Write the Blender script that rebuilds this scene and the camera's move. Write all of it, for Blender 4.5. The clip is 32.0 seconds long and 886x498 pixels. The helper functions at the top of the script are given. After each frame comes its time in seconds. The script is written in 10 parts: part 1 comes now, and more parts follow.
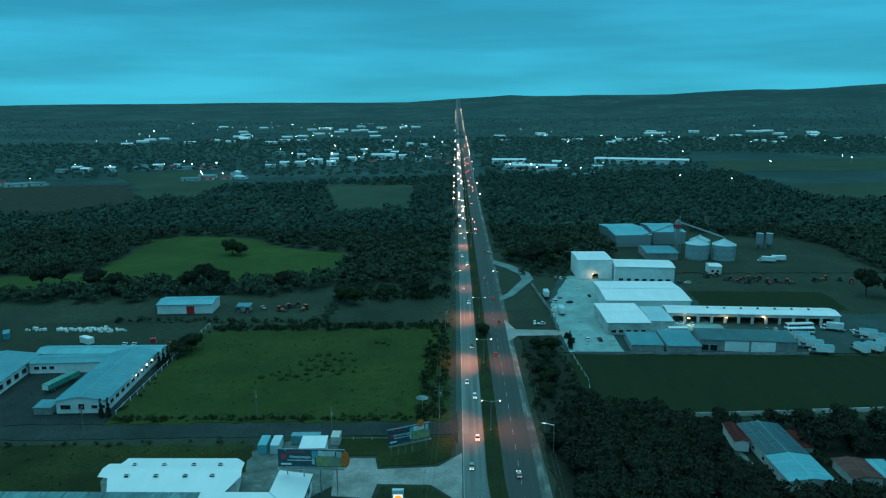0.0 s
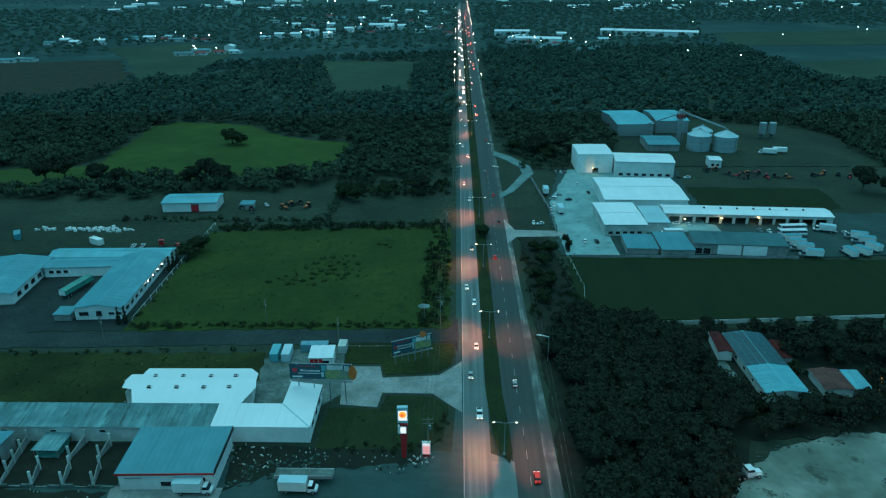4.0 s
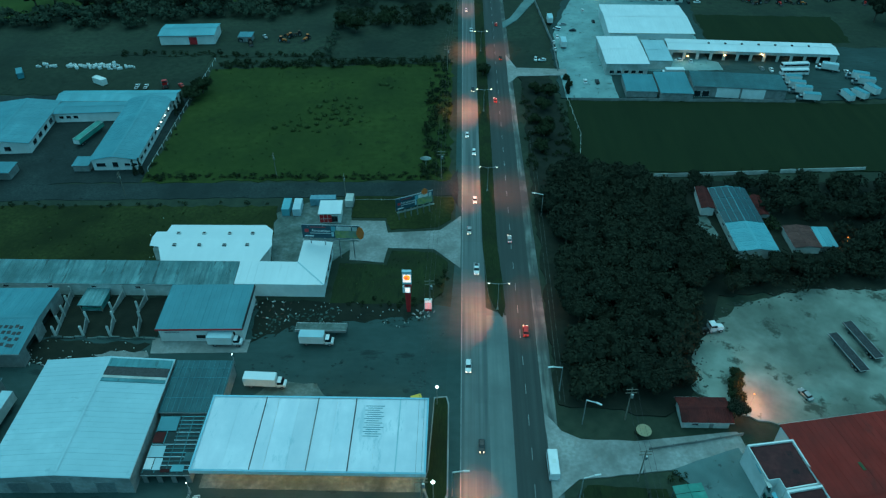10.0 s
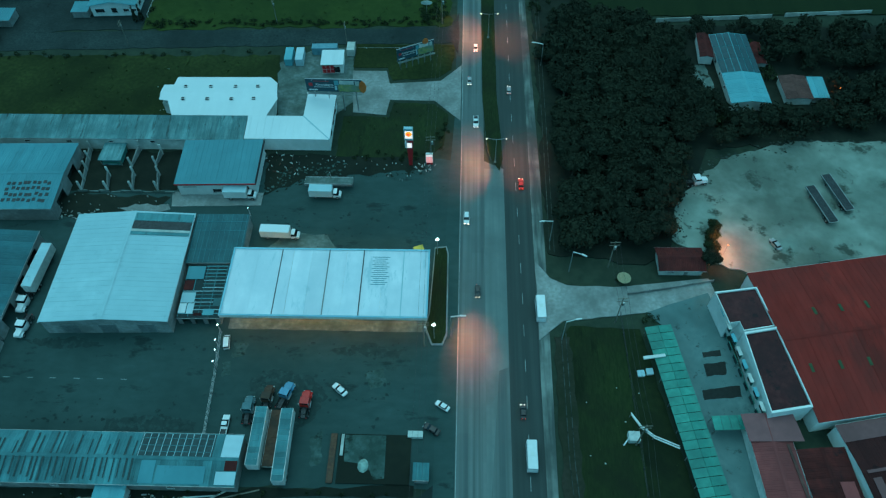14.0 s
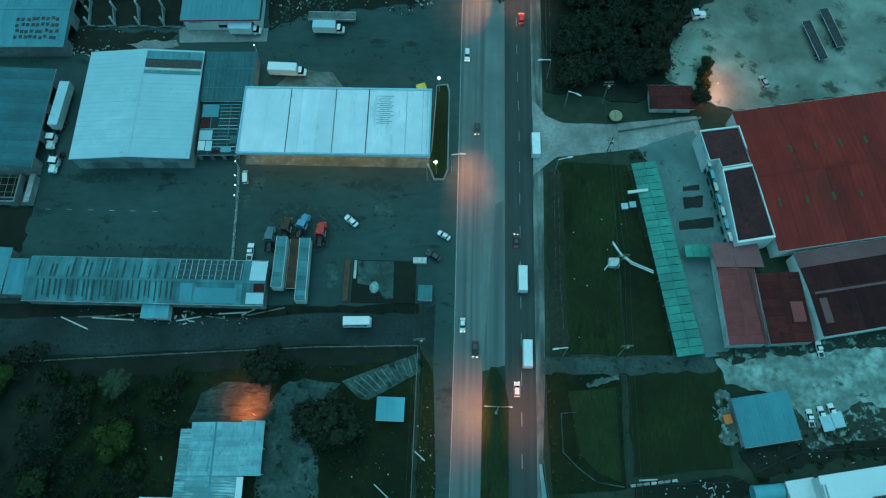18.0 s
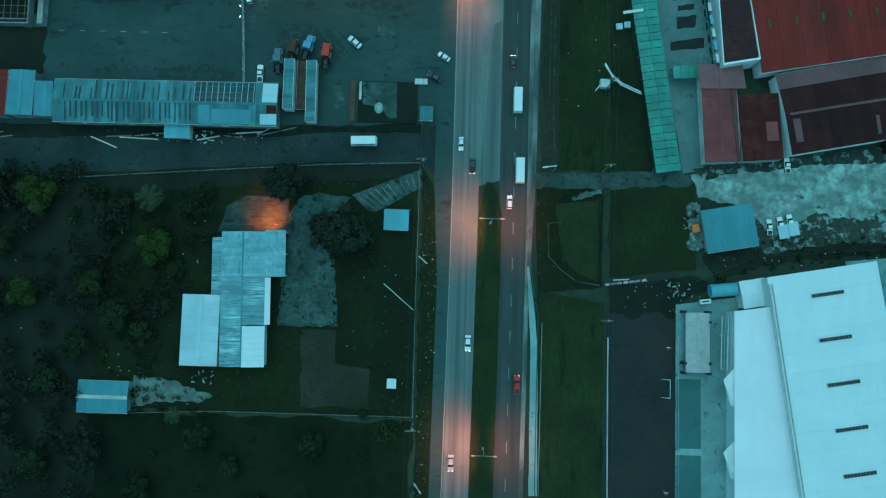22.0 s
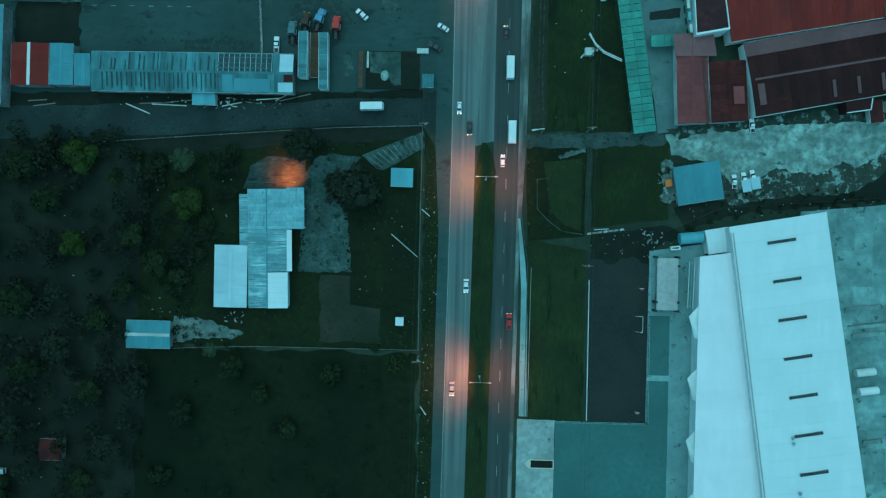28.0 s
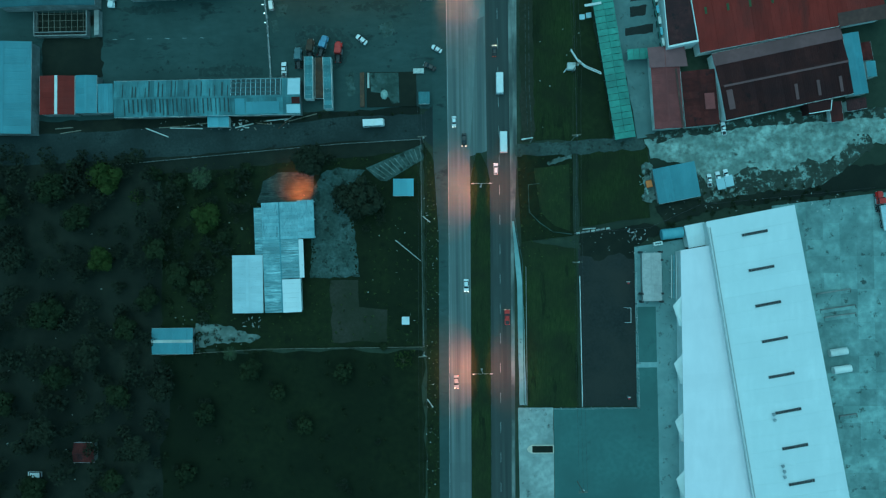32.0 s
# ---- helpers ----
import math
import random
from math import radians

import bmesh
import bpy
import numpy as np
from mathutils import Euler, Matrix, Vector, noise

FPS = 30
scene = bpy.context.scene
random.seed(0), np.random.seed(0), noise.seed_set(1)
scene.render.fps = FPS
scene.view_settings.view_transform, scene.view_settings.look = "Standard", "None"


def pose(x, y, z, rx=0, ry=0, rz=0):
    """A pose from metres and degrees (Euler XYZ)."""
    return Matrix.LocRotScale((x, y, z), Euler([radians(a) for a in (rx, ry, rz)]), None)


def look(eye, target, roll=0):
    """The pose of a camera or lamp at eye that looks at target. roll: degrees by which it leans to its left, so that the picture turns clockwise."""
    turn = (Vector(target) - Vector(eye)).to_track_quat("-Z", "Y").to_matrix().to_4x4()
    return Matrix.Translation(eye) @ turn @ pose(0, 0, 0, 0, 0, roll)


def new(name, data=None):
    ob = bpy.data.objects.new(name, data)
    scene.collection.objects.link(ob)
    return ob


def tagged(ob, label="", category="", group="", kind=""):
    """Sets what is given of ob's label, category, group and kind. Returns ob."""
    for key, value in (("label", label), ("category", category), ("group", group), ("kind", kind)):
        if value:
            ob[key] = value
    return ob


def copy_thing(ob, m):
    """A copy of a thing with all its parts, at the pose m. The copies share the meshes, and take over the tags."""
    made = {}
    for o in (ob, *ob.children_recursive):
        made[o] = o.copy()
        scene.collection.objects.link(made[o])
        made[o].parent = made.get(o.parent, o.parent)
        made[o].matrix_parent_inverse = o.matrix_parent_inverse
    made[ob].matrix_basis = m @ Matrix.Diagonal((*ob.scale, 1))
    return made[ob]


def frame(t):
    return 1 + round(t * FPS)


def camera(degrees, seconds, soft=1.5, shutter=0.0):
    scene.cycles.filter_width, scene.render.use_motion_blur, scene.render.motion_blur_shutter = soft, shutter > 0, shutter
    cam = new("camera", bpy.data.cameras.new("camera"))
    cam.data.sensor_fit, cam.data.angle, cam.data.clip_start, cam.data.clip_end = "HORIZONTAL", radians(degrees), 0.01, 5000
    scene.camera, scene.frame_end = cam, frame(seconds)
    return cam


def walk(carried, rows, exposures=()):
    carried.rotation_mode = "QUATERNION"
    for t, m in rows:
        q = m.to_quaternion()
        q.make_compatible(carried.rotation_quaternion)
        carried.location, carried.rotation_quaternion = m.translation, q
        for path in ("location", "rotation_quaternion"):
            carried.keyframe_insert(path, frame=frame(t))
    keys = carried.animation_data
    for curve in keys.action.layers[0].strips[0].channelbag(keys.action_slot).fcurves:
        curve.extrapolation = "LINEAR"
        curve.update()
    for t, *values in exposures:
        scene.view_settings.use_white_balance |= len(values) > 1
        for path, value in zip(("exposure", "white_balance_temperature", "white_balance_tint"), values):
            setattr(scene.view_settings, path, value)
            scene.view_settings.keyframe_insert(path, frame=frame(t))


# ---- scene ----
cam = camera(63.51, 32.0, soft=1.25)
PATH = [
    (0, pose(-10.77, -32.44, 94.58, 78.141, 0.305, 1.216)),
    (0.5, pose(-10.86, -32.51, 96.51, 77.341, 0.294, 1.216)),
    (1, pose(-10.85, -32.55, 98.40, 75.997, 0.300, 1.219)),
    (1.5, pose(-10.67, -32.56, 100.19, 74.604, 0.310, 1.253)),
    (2, pose(-10.65, -32.54, 102.04, 73.201, 0.345, 1.237)),
    (2.5, pose(-10.70, -32.42, 104.03, 71.742, 0.267, 1.270)),
    (3, pose(-10.82, -32.39, 105.84, 70.354, 0.243, 1.247)),
    (3.5, pose(-10.89, -32.24, 107.70, 68.921, 0.240, 1.255)),
    (5.5, pose(-11.19, -32.27, 115.23, 63.348, 0.180, 1.230)),
    (6, pose(-11.11, -32.14, 117.09, 61.957, 0.174, 1.254)),
    (6.5, pose(-11.10, -32.14, 118.93, 60.583, 0.183, 1.235)),
    (7, pose(-11.06, -32.08, 120.87, 59.195, 0.201, 1.258)),
    (7.5, pose(-10.89, -32.18, 122.85, 57.802, 0.217, 1.313)),
    (8, pose(-10.82, -32.23, 124.82, 56.403, 0.212, 1.330)),
    (8.5, pose(-10.76, -32.16, 126.72, 55.029, 0.216, 1.343)),
    (9, pose(-10.62, -32.34, 128.63, 53.685, 0.222, 1.390)),
    (9.5, pose(-10.48, -32.29, 130.46, 52.305, 0.248, 1.407)),
    (10, pose(-10.42, -32.34, 132.40, 50.919, 0.246, 1.440)),
    (10.5, pose(-10.24, -32.48, 134.30, 49.554, 0.329, 1.445)),
    (11, pose(-10.09, -32.66, 136.09, 47.977, 0.376, 1.464)),
    (11.5, pose(-9.84, -32.73, 137.87, 46.165, 0.423, 1.522)),
    (12, pose(-9.63, -32.95, 139.74, 44.208, 0.448, 1.607)),
    (12.5, pose(-9.49, -33.13, 141.51, 42.271, 0.513, 1.579)),
    (13, pose(-9.31, -33.21, 143.32, 40.300, 0.558, 1.593)),
    (13.5, pose(-9.07, -33.29, 145.30, 38.315, 0.614, 1.630)),
    (14, pose(-8.94, -33.27, 147.25, 36.377, 0.658, 1.628)),
    (14.5, pose(-8.86, -33.30, 149.09, 34.487, 0.689, 1.635)),
    (16.5, pose(-8.60, -34.01, 156.53, 27.001, 0.783, 1.689)),
    (17, pose(-8.52, -34.06, 158.42, 25.043, 0.812, 1.691)),
    (17.5, pose(-8.48, -34.11, 160.36, 23.113, 0.845, 1.689)),
    (18, pose(-8.51, -34.06, 162.27, 21.160, 0.835, 1.692)),
    (18.5, pose(-8.46, -34.07, 164.29, 19.209, 0.860, 1.697)),
    (19, pose(-8.63, -33.93, 166.22, 17.201, 0.818, 1.642)),
    (19.5, pose(-8.79, -33.60, 168.31, 15.119, 0.783, 1.611)),
    (20, pose(-8.89, -33.01, 170.44, 12.948, 0.752, 1.589)),
    (20.5, pose(-8.61, -32.29, 172.63, 10.748, 0.849, 1.642)),
    (21, pose(-8.19, -31.73, 174.68, 8.600, 0.927, 1.641)),
    (21.5, pose(-7.64, -31.29, 176.70, 6.497, 1.085, 1.651)),
    (22, pose(-7.33, -30.78, 178.77, 4.395, 1.186, 1.675)),
    (22.5, pose(-7.20, -30.21, 180.78, 2.292, 1.230, 1.660)),
    (23, pose(-7.03, -29.83, 182.68, 0.372, 1.285, 1.703)),
    (23.5, pose(-6.91, -29.59, 184.49, -0.428, 1.310, 1.701)),
    (24, pose(-6.79, -29.43, 186.51, -0.449, 1.344, 1.723)),
    (24.5, pose(-6.69, -29.22, 188.42, -0.479, 1.397, 1.730)),
    (25, pose(-6.62, -29.02, 190.35, -0.509, 1.427, 1.774)),
    (25.5, pose(-6.53, -28.77, 192.30, -0.526, 1.438, 1.799)),
    (27.5, pose(-6.31, -27.71, 199.99, -0.662, 1.435, 1.812)),
    (28, pose(-6.30, -27.53, 201.94, -0.701, 1.441, 1.260)),
    (28.5, pose(-6.21, -27.59, 203.94, -0.678, 1.452, 0.331)),
    (29, pose(-6.20, -27.96, 206.06, -0.560, 1.430, -0.513)),
    (29.5, pose(-6.33, -28.66, 208.14, -0.342, 1.402, -0.934)),
    (30, pose(-6.49, -29.64, 210.15, -0.021, 1.337, -0.930)),
    (30.5, pose(-6.64, -30.63, 212.29, 0.267, 1.285, -0.865)),
    (31, pose(-6.76, -31.41, 214.27, 0.509, 1.251, -0.829)),
    (31.5, pose(-6.84, -31.92, 216.26, 0.667, 1.233, -0.806)),
    (32, pose(-6.94, -32.26, 218.21, 0.798, 1.205, -0.783)),
]
walk(cam, PATH, exposures=[(0.0, 0.06), (32.0, 0.06)])

# ---- world and light: overcast tropical dusk ----
world = bpy.data.worlds.new("dusk_sky")
scene.world = world
world.use_nodes = True
wn, wl = world.node_tree.nodes, world.node_tree.links
wn.clear()
w_out = wn.new("ShaderNodeOutputWorld")
w_bg = wn.new("ShaderNodeBackground")
w_bg.inputs["Strength"].default_value = 1.0
w_co = wn.new("ShaderNodeTexCoord")
w_sep = wn.new("ShaderNodeSeparateXYZ")
w_ramp = wn.new("ShaderNodeValToRGB")
w_ramp.color_ramp.elements[0].position, w_ramp.color_ramp.elements[0].color = 0.0, (0.045, 0.43, 0.60, 1)
w_ramp.color_ramp.elements[1].position, w_ramp.color_ramp.elements[1].color = 1.0, (0.30, 0.86, 1.00, 1)
for w_pos, w_col in ((0.06, (0.038, 0.39, 0.575, 1)), (0.17, (0.028, 0.29, 0.46, 1)), (0.45, (0.11, 0.46, 0.635, 1))):
    w_el = w_ramp.color_ramp.elements.new(w_pos)
    w_el.color = w_col
w_map = wn.new("ShaderNodeMapping")
w_map.inputs["Scale"].default_value = (1.6, 1.6, 17.0)
w_map.inputs["Rotation"].default_value = (0.0, 0.05, 0.0)
w_noise = wn.new("ShaderNodeTexNoise")
w_noise.inputs["Scale"].default_value, w_noise.inputs["Detail"].default_value = 1.7, 7.0
w_nr = wn.new("ShaderNodeMapRange")
for w_key, w_val in (("From Min", 0.38), ("From Max", 0.68), ("To Min", 0.90), ("To Max", 1.22)):
    w_nr.inputs[w_key].default_value = w_val
w_mul = wn.new("ShaderNodeVectorMath")
w_mul.operation = "SCALE"
wl.new(w_co.outputs["Generated"], w_sep.inputs[0])
wl.new(w_sep.outputs["Z"], w_ramp.inputs[0])
wl.new(w_co.outputs["Generated"], w_map.inputs[0])
wl.new(w_map.outputs[0], w_noise.inputs["Vector"])
wl.new(w_noise.outputs["Fac"], w_nr.inputs["Value"])
wl.new(w_ramp.outputs["Color"], w_mul.inputs[0])
wl.new(w_nr.outputs[0], w_mul.inputs["Scale"])
wl.new(w_mul.outputs[0], w_bg.inputs["Color"])
wl.new(w_bg.outputs[0], w_out.inputs[0])

sun_data = bpy.data.lights.new("sun", "SUN")
sun_data.energy, sun_data.angle, sun_data.color = 0.5, radians(50), (0.48, 0.93, 0.94)
new("sun", sun_data).matrix_world = look((-60, 160, 300), (0, 0, 0))


# ---- materials ----
def shader(name):
    m = bpy.data.materials.new(name)
    m.use_nodes = True
    return m, m.node_tree.nodes, m.node_tree.links, m.node_tree.nodes["Principled BSDF"]


def surface(name, c1, c2, c3=None, fine=1.5, broad=0.06, rough=0.8, metal=0.0, bump=0.25, stretch=(1, 1, 1),
            spread=0.12, island=0.0, contrast=(0.35, 0.65), spec=0.3, dist=0.05, stain=None):
    """Two-scale weathered surface: c1/c2 mottled finely, c3 laid over in broad stains, tone varied piece by piece."""
    m, n, l, b = shader(name)
    place = n.new("ShaderNodeNewGeometry").outputs["Position"]
    mp = n.new("ShaderNodeMapping")
    mp.inputs["Scale"].default_value = stretch
    l.new(place, mp.inputs[0])
    n1, n2 = n.new("ShaderNodeTexNoise"), n.new("ShaderNodeTexNoise")
    n1.inputs["Scale"].default_value, n1.inputs["Detail"].default_value = fine, 6
    n2.inputs["Scale"].default_value, n2.inputs["Detail"].default_value = broad, 5
    n2.inputs["Roughness"].default_value = 0.62
    l.new(mp.outputs[0], n1.inputs["Vector"])
    l.new(place, n2.inputs["Vector"])
    mixes = []
    for src in (n1, n2):
        r = n.new("ShaderNodeMapRange")
        r.inputs["From Min"].default_value, r.inputs["From Max"].default_value = contrast
        l.new(src.outputs["Fac"], r.inputs["Value"])
        mixes.append(r)
    a = n.new("ShaderNodeMix")
    a.data_type = "RGBA"
    a.inputs["A"].default_value, a.inputs["B"].default_value = (*c1, 1), (*c2, 1)
    l.new(mixes[0].outputs[0], a.inputs["Factor"])
    o = a
    if c3:
        o = n.new("ShaderNodeMix")
        o.data_type = "RGBA"
        o.inputs["B"].default_value = (*c3, 1)
        l.new(a.outputs["Result"], o.inputs["A"])
        l.new(mixes[1].outputs[0], o.inputs["Factor"])
    if stain:
        # irregular dark or pale spots with an outline of their own: colour, size, share
        n3, r3, x3 = n.new("ShaderNodeTexNoise"), n.new("ShaderNodeMapRange"), n.new("ShaderNodeMix")
        n3.inputs["Scale"].default_value, n3.inputs["Detail"].default_value, n3.inputs["Roughness"].default_value = stain[1], 9, 0.68
        r3.inputs["From Min"].default_value, r3.inputs["From Max"].default_value = stain[2], stain[2] + 0.07
        m3 = n.new("ShaderNodeMapping")
        m3.inputs["Scale"].default_value, m3.inputs["Location"].default_value = stretch, (17, 5, 0)
        x3.data_type = "RGBA"
        x3.inputs["B"].default_value = (*stain[0], 1)
        l.new(place, m3.inputs[0])
        l.new(m3.outputs[0], n3.inputs["Vector"])
        l.new(n3.outputs["Fac"], r3.inputs["Value"])
        l.new(r3.outputs[0], x3.inputs["Factor"])
        l.new(o.outputs["Result"], x3.inputs["A"])
        o = x3
    hsv = n.new("ShaderNodeHueSaturation")
    l.new(o.outputs["Result"], hsv.inputs["Color"])
    vr = n.new("ShaderNodeMapRange")
    if island:
        src = n.new("ShaderNodeNewGeometry").outputs["Random Per Island"]
    else:
        src = n.new("ShaderNodeObjectInfo").outputs["Random"]
    k = island or spread
    vr.inputs["To Min"].default_value, vr.inputs["To Max"].default_value = 1 - k, 1 + k
    l.new(src, vr.inputs["Value"])
    l.new(vr.outputs[0], hsv.inputs["Value"])
    l.new(hsv.outputs[0], b.inputs["Base Color"])
    b.inputs["Roughness"].default_value, b.inputs["Metallic"].default_value = rough, metal
    b.inputs["Specular IOR Level"].default_value = spec
    if bump:
        bp = n.new("ShaderNodeBump")
        bp.inputs["Strength"].default_value, bp.inputs["Distance"].default_value = bump, dist
        l.new(n1.outputs["Fac"], bp.inputs["Height"])
        l.new(bp.outputs[0], b.inputs["Normal"])
    return m


def glow(name, color, power):
    m, n, l, b = shader(name)
    b.inputs["Base Color"].default_value = (*color, 1)
    b.inputs["Emission Color"].default_value = (*color, 1)
    b.inputs["Emission Strength"].default_value = power
    return m


GRASS = surface("grass", (0.026, 0.036, 0.013), (0.046, 0.058, 0.019), (0.018, 0.025, 0.010), 0.9, 0.05, 0.95, spec=0.08, bump=0.6, dist=0.3)
LAWN = surface("mown_grass", (0.020, 0.034, 0.013), (0.033, 0.049, 0.018), (0.020, 0.026, 0.014), 2.2, 0.09, 0.95, spec=0.08, bump=0.4, dist=0.15, stretch=(1.2, 0.25, 1), stain=((0.014, 0.021, 0.011), 0.22, 0.57))
GARDEN = surface("rank_garden_grass", (0.016, 0.024, 0.011), (0.024, 0.034, 0.014), (0.013, 0.018, 0.010), 0.6, 0.07, 0.95, spec=0.08, bump=0.6, dist=0.3, stain=((0.011, 0.016, 0.009), 0.25, 0.58))
MEADOW = surface("bright_meadow", (0.036, 0.068, 0.016), (0.052, 0.084, 0.022), (0.030, 0.054, 0.016), 0.12, 0.02, 0.95, spec=0.08, bump=0.3, dist=0.3)
# Grass colour lifted to carry the teal haze over the middle-distance plots.
ROUGH = surface("rough_unkempt_grass", (0.030, 0.045, 0.031), (0.046, 0.062, 0.042), (0.025, 0.036, 0.027), 0.4, 0.03, 0.95, spec=0.08, bump=0.5, dist=0.3, stain=((0.024, 0.032, 0.024), 0.15, 0.58))
MUD = surface("wet_trodden_mud", (0.050, 0.066, 0.056), (0.095, 0.120, 0.104), (0.036, 0.046, 0.038), 0.8, 0.15, 0.92, spec=0.1, spread=0.0)
PATIO = surface("grimy_patio_slabs", (0.030, 0.052, 0.050), (0.066, 0.100, 0.094), (0.024, 0.040, 0.037), 1.4, 0.3, 0.9, stretch=(0.4, 1.6, 1), spec=0.1, stain=((0.018, 0.028, 0.025), 0.5, 0.55))
# Bluer than the near field grass: distance haze mixed into the colour.
FARFIELD = surface("hazed_distant_pasture", (0.036, 0.062, 0.040), (0.052, 0.082, 0.052), (0.030, 0.052, 0.036), 0.05, 0.01, 0.95, spec=0.08, bump=0.3, dist=0.5)
APRON = surface("worn_factory_apron", (0.105, 0.185, 0.185), (0.155, 0.245, 0.240), (0.080, 0.140, 0.140), 0.8, 0.10, 0.85, stain=((0.045, 0.072, 0.072), 0.4, 0.59))
DARKFIELD = surface("dark_pasture", (0.013, 0.020, 0.010), (0.020, 0.028, 0.013), (0.011, 0.016, 0.009), 0.5, 0.03, 0.95, spec=0.08, bump=0.5, dist=0.3, stain=((0.011, 0.016, 0.009), 0.12, 0.58))
WOODFLOOR = surface("forest_floor", (0.020, 0.025, 0.019), (0.032, 0.036, 0.026), (0.016, 0.020, 0.016), 0.35, 0.03, 0.95, spec=0.08, bump=0.6, dist=0.6)
SOIL = surface("bare_soil", (0.034, 0.034, 0.026), (0.050, 0.046, 0.036), (0.024, 0.030, 0.018), 1.2, 0.1, 0.95, spec=0.08, bump=0.5)
DIRT = surface("pale_gravel_dirt", (0.15, 0.235, 0.215), (0.35, 0.49, 0.455), (0.11, 0.155, 0.14), 0.24, 0.5, 0.92, bump=0.4, contrast=(0.38, 0.66), spec=0.1, stretch=(0.6, 1.0, 1), stain=((0.048, 0.064, 0.054), 0.28, 0.60))
LANEEDGE = surface("mud_and_dust", (0.036, 0.046, 0.036), (0.060, 0.076, 0.064), (0.030, 0.038, 0.030), 0.5, 0.15, 0.92, spec=0.1, stain=((0.20, 0.29, 0.27), 0.38, 0.53))
STONY = surface("grey_stony_track", (0.050, 0.078, 0.072), (0.085, 0.125, 0.115), (0.036, 0.054, 0.048), 1.2, 0.1, 0.92, bump=0.5, spec=0.1, stain=((0.028, 0.036, 0.028), 0.5, 0.55))
CHANNEL = surface("mossy_channel_wall", (0.046, 0.060, 0.052), (0.095, 0.115, 0.105), (0.028, 0.036, 0.028), 0.9, 0.4, 0.92, spec=0.1, stain=((0.022, 0.028, 0.020), 0.8, 0.52))
YARD_DIRT = surface("wet_dirt_yard", (0.20, 0.25, 0.215), (0.35, 0.41, 0.36), (0.13, 0.157, 0.133), 0.10, 0.045, 0.92, bump=0.4, contrast=(0.38, 0.64), spec=0.1, stain=((0.075, 0.090, 0.074), 0.13, 0.565))
DRIVE = surface("mouldy_concrete_drive", (0.045, 0.090, 0.084), (0.105, 0.165, 0.155), (0.032, 0.060, 0.052), 0.9, 0.16, 0.9, stain=((0.022, 0.036, 0.030), 0.35, 0.54), spec=0.1)
TRACK = surface("trodden_clay", (0.13, 0.185, 0.17), (0.22, 0.28, 0.26), (0.07, 0.10, 0.09), 0.6, 0.14, 0.9, stain=((0.022, 0.028, 0.020), 0.32, 0.53), spec=0.1)
WALK = surface("pale_works_paving", (0.18, 0.325, 0.33), (0.265, 0.42, 0.42), (0.14, 0.25, 0.25), 0.8, 0.10, 0.85, stain=((0.065, 0.115, 0.115), 0.4, 0.585))
BACKYARD = surface("stained_slab_yard", (0.17, 0.30, 0.295), (0.27, 0.44, 0.43), (0.12, 0.225, 0.22), 0.5, 0.13, 0.85, spread=0.20, stain=((0.055, 0.10, 0.095), 0.3, 0.585))
GRAVEL = surface("grey_gravel", (0.028, 0.043, 0.042), (0.046, 0.066, 0.064), (0.022, 0.032, 0.031), 1.5, 0.06, 0.9, bump=0.5, spec=0.1, stain=((0.017, 0.022, 0.021), 0.3, 0.60))
YARD = surface("oily_asphalt_yard", (0.038, 0.076, 0.073), (0.056, 0.100, 0.096), (0.030, 0.059, 0.056), 0.45, 0.045, 0.9, stretch=(0.6, 1.3, 1), contrast=(0.3, 0.7), spec=0.12, stain=((0.024, 0.042, 0.040), 0.13, 0.585))
OIL = surface("oil_soaked_asphalt", (0.022, 0.040, 0.038), (0.036, 0.062, 0.059), (0.030, 0.054, 0.051), 0.9, 0.2, 0.9, spec=0.12, stain=((0.038, 0.072, 0.069), 0.6, 0.52))
ASPHALT = surface("dark_asphalt", (0.036, 0.050, 0.048), (0.066, 0.084, 0.080), (0.048, 0.062, 0.059), 0.7, 0.05, 0.8, stretch=(1.0, 0.010, 1), contrast=(0.38, 0.62), bump=0.05)
PAVING = surface("worn_concrete_carriageway", (0.075, 0.105, 0.105), (0.155, 0.190, 0.185), (0.10, 0.13, 0.13), 0.75, 0.03, 0.78, stretch=(1.0, 0.010, 1), spread=0.05, contrast=(0.40, 0.60), bump=0.05)
LANE = surface("pale_turning_lane", (0.125, 0.165, 0.16), (0.18, 0.225, 0.215), (0.10, 0.13, 0.13), 0.7, 0.05, 0.8, stretch=(0.9, 0.03, 1), bump=0.05)
CONCRETE = surface("stained_concrete", (0.26, 0.27, 0.26), (0.36, 0.37, 0.36), (0.17, 0.18, 0.17), 1.2, 0.12, 0.85)
OLDCONC = surface("mossy_old_concrete", (0.11, 0.15, 0.145), (0.20, 0.25, 0.24), (0.07, 0.10, 0.085), 0.9, 0.2, 0.9)
TEALYARD = surface("smooth_grey_yard", (0.036, 0.122, 0.118), (0.050, 0.150, 0.144), (0.033, 0.104, 0.100), 0.8, 0.05, 0.7, stain=((0.030, 0.092, 0.090), 0.2, 0.60))
COURT = surface("dark_court_surface", (0.013, 0.017, 0.016), (0.022, 0.027, 0.026), (0.030, 0.030, 0.026), 1.4, 0.09, 0.85, stain=((0.040, 0.040, 0.034), 0.5, 0.66))
WHITE = surface("white_paint", (0.74, 0.75, 0.74), (0.84, 0.84, 0.83), (0.62, 0.64, 0.62), 0.6, 0.12, 0.6, bump=0.1)
WALL = surface("rendered_wall", (0.55, 0.57, 0.55), (0.70, 0.71, 0.69), (0.38, 0.40, 0.37), 0.8, 0.18, 0.85)
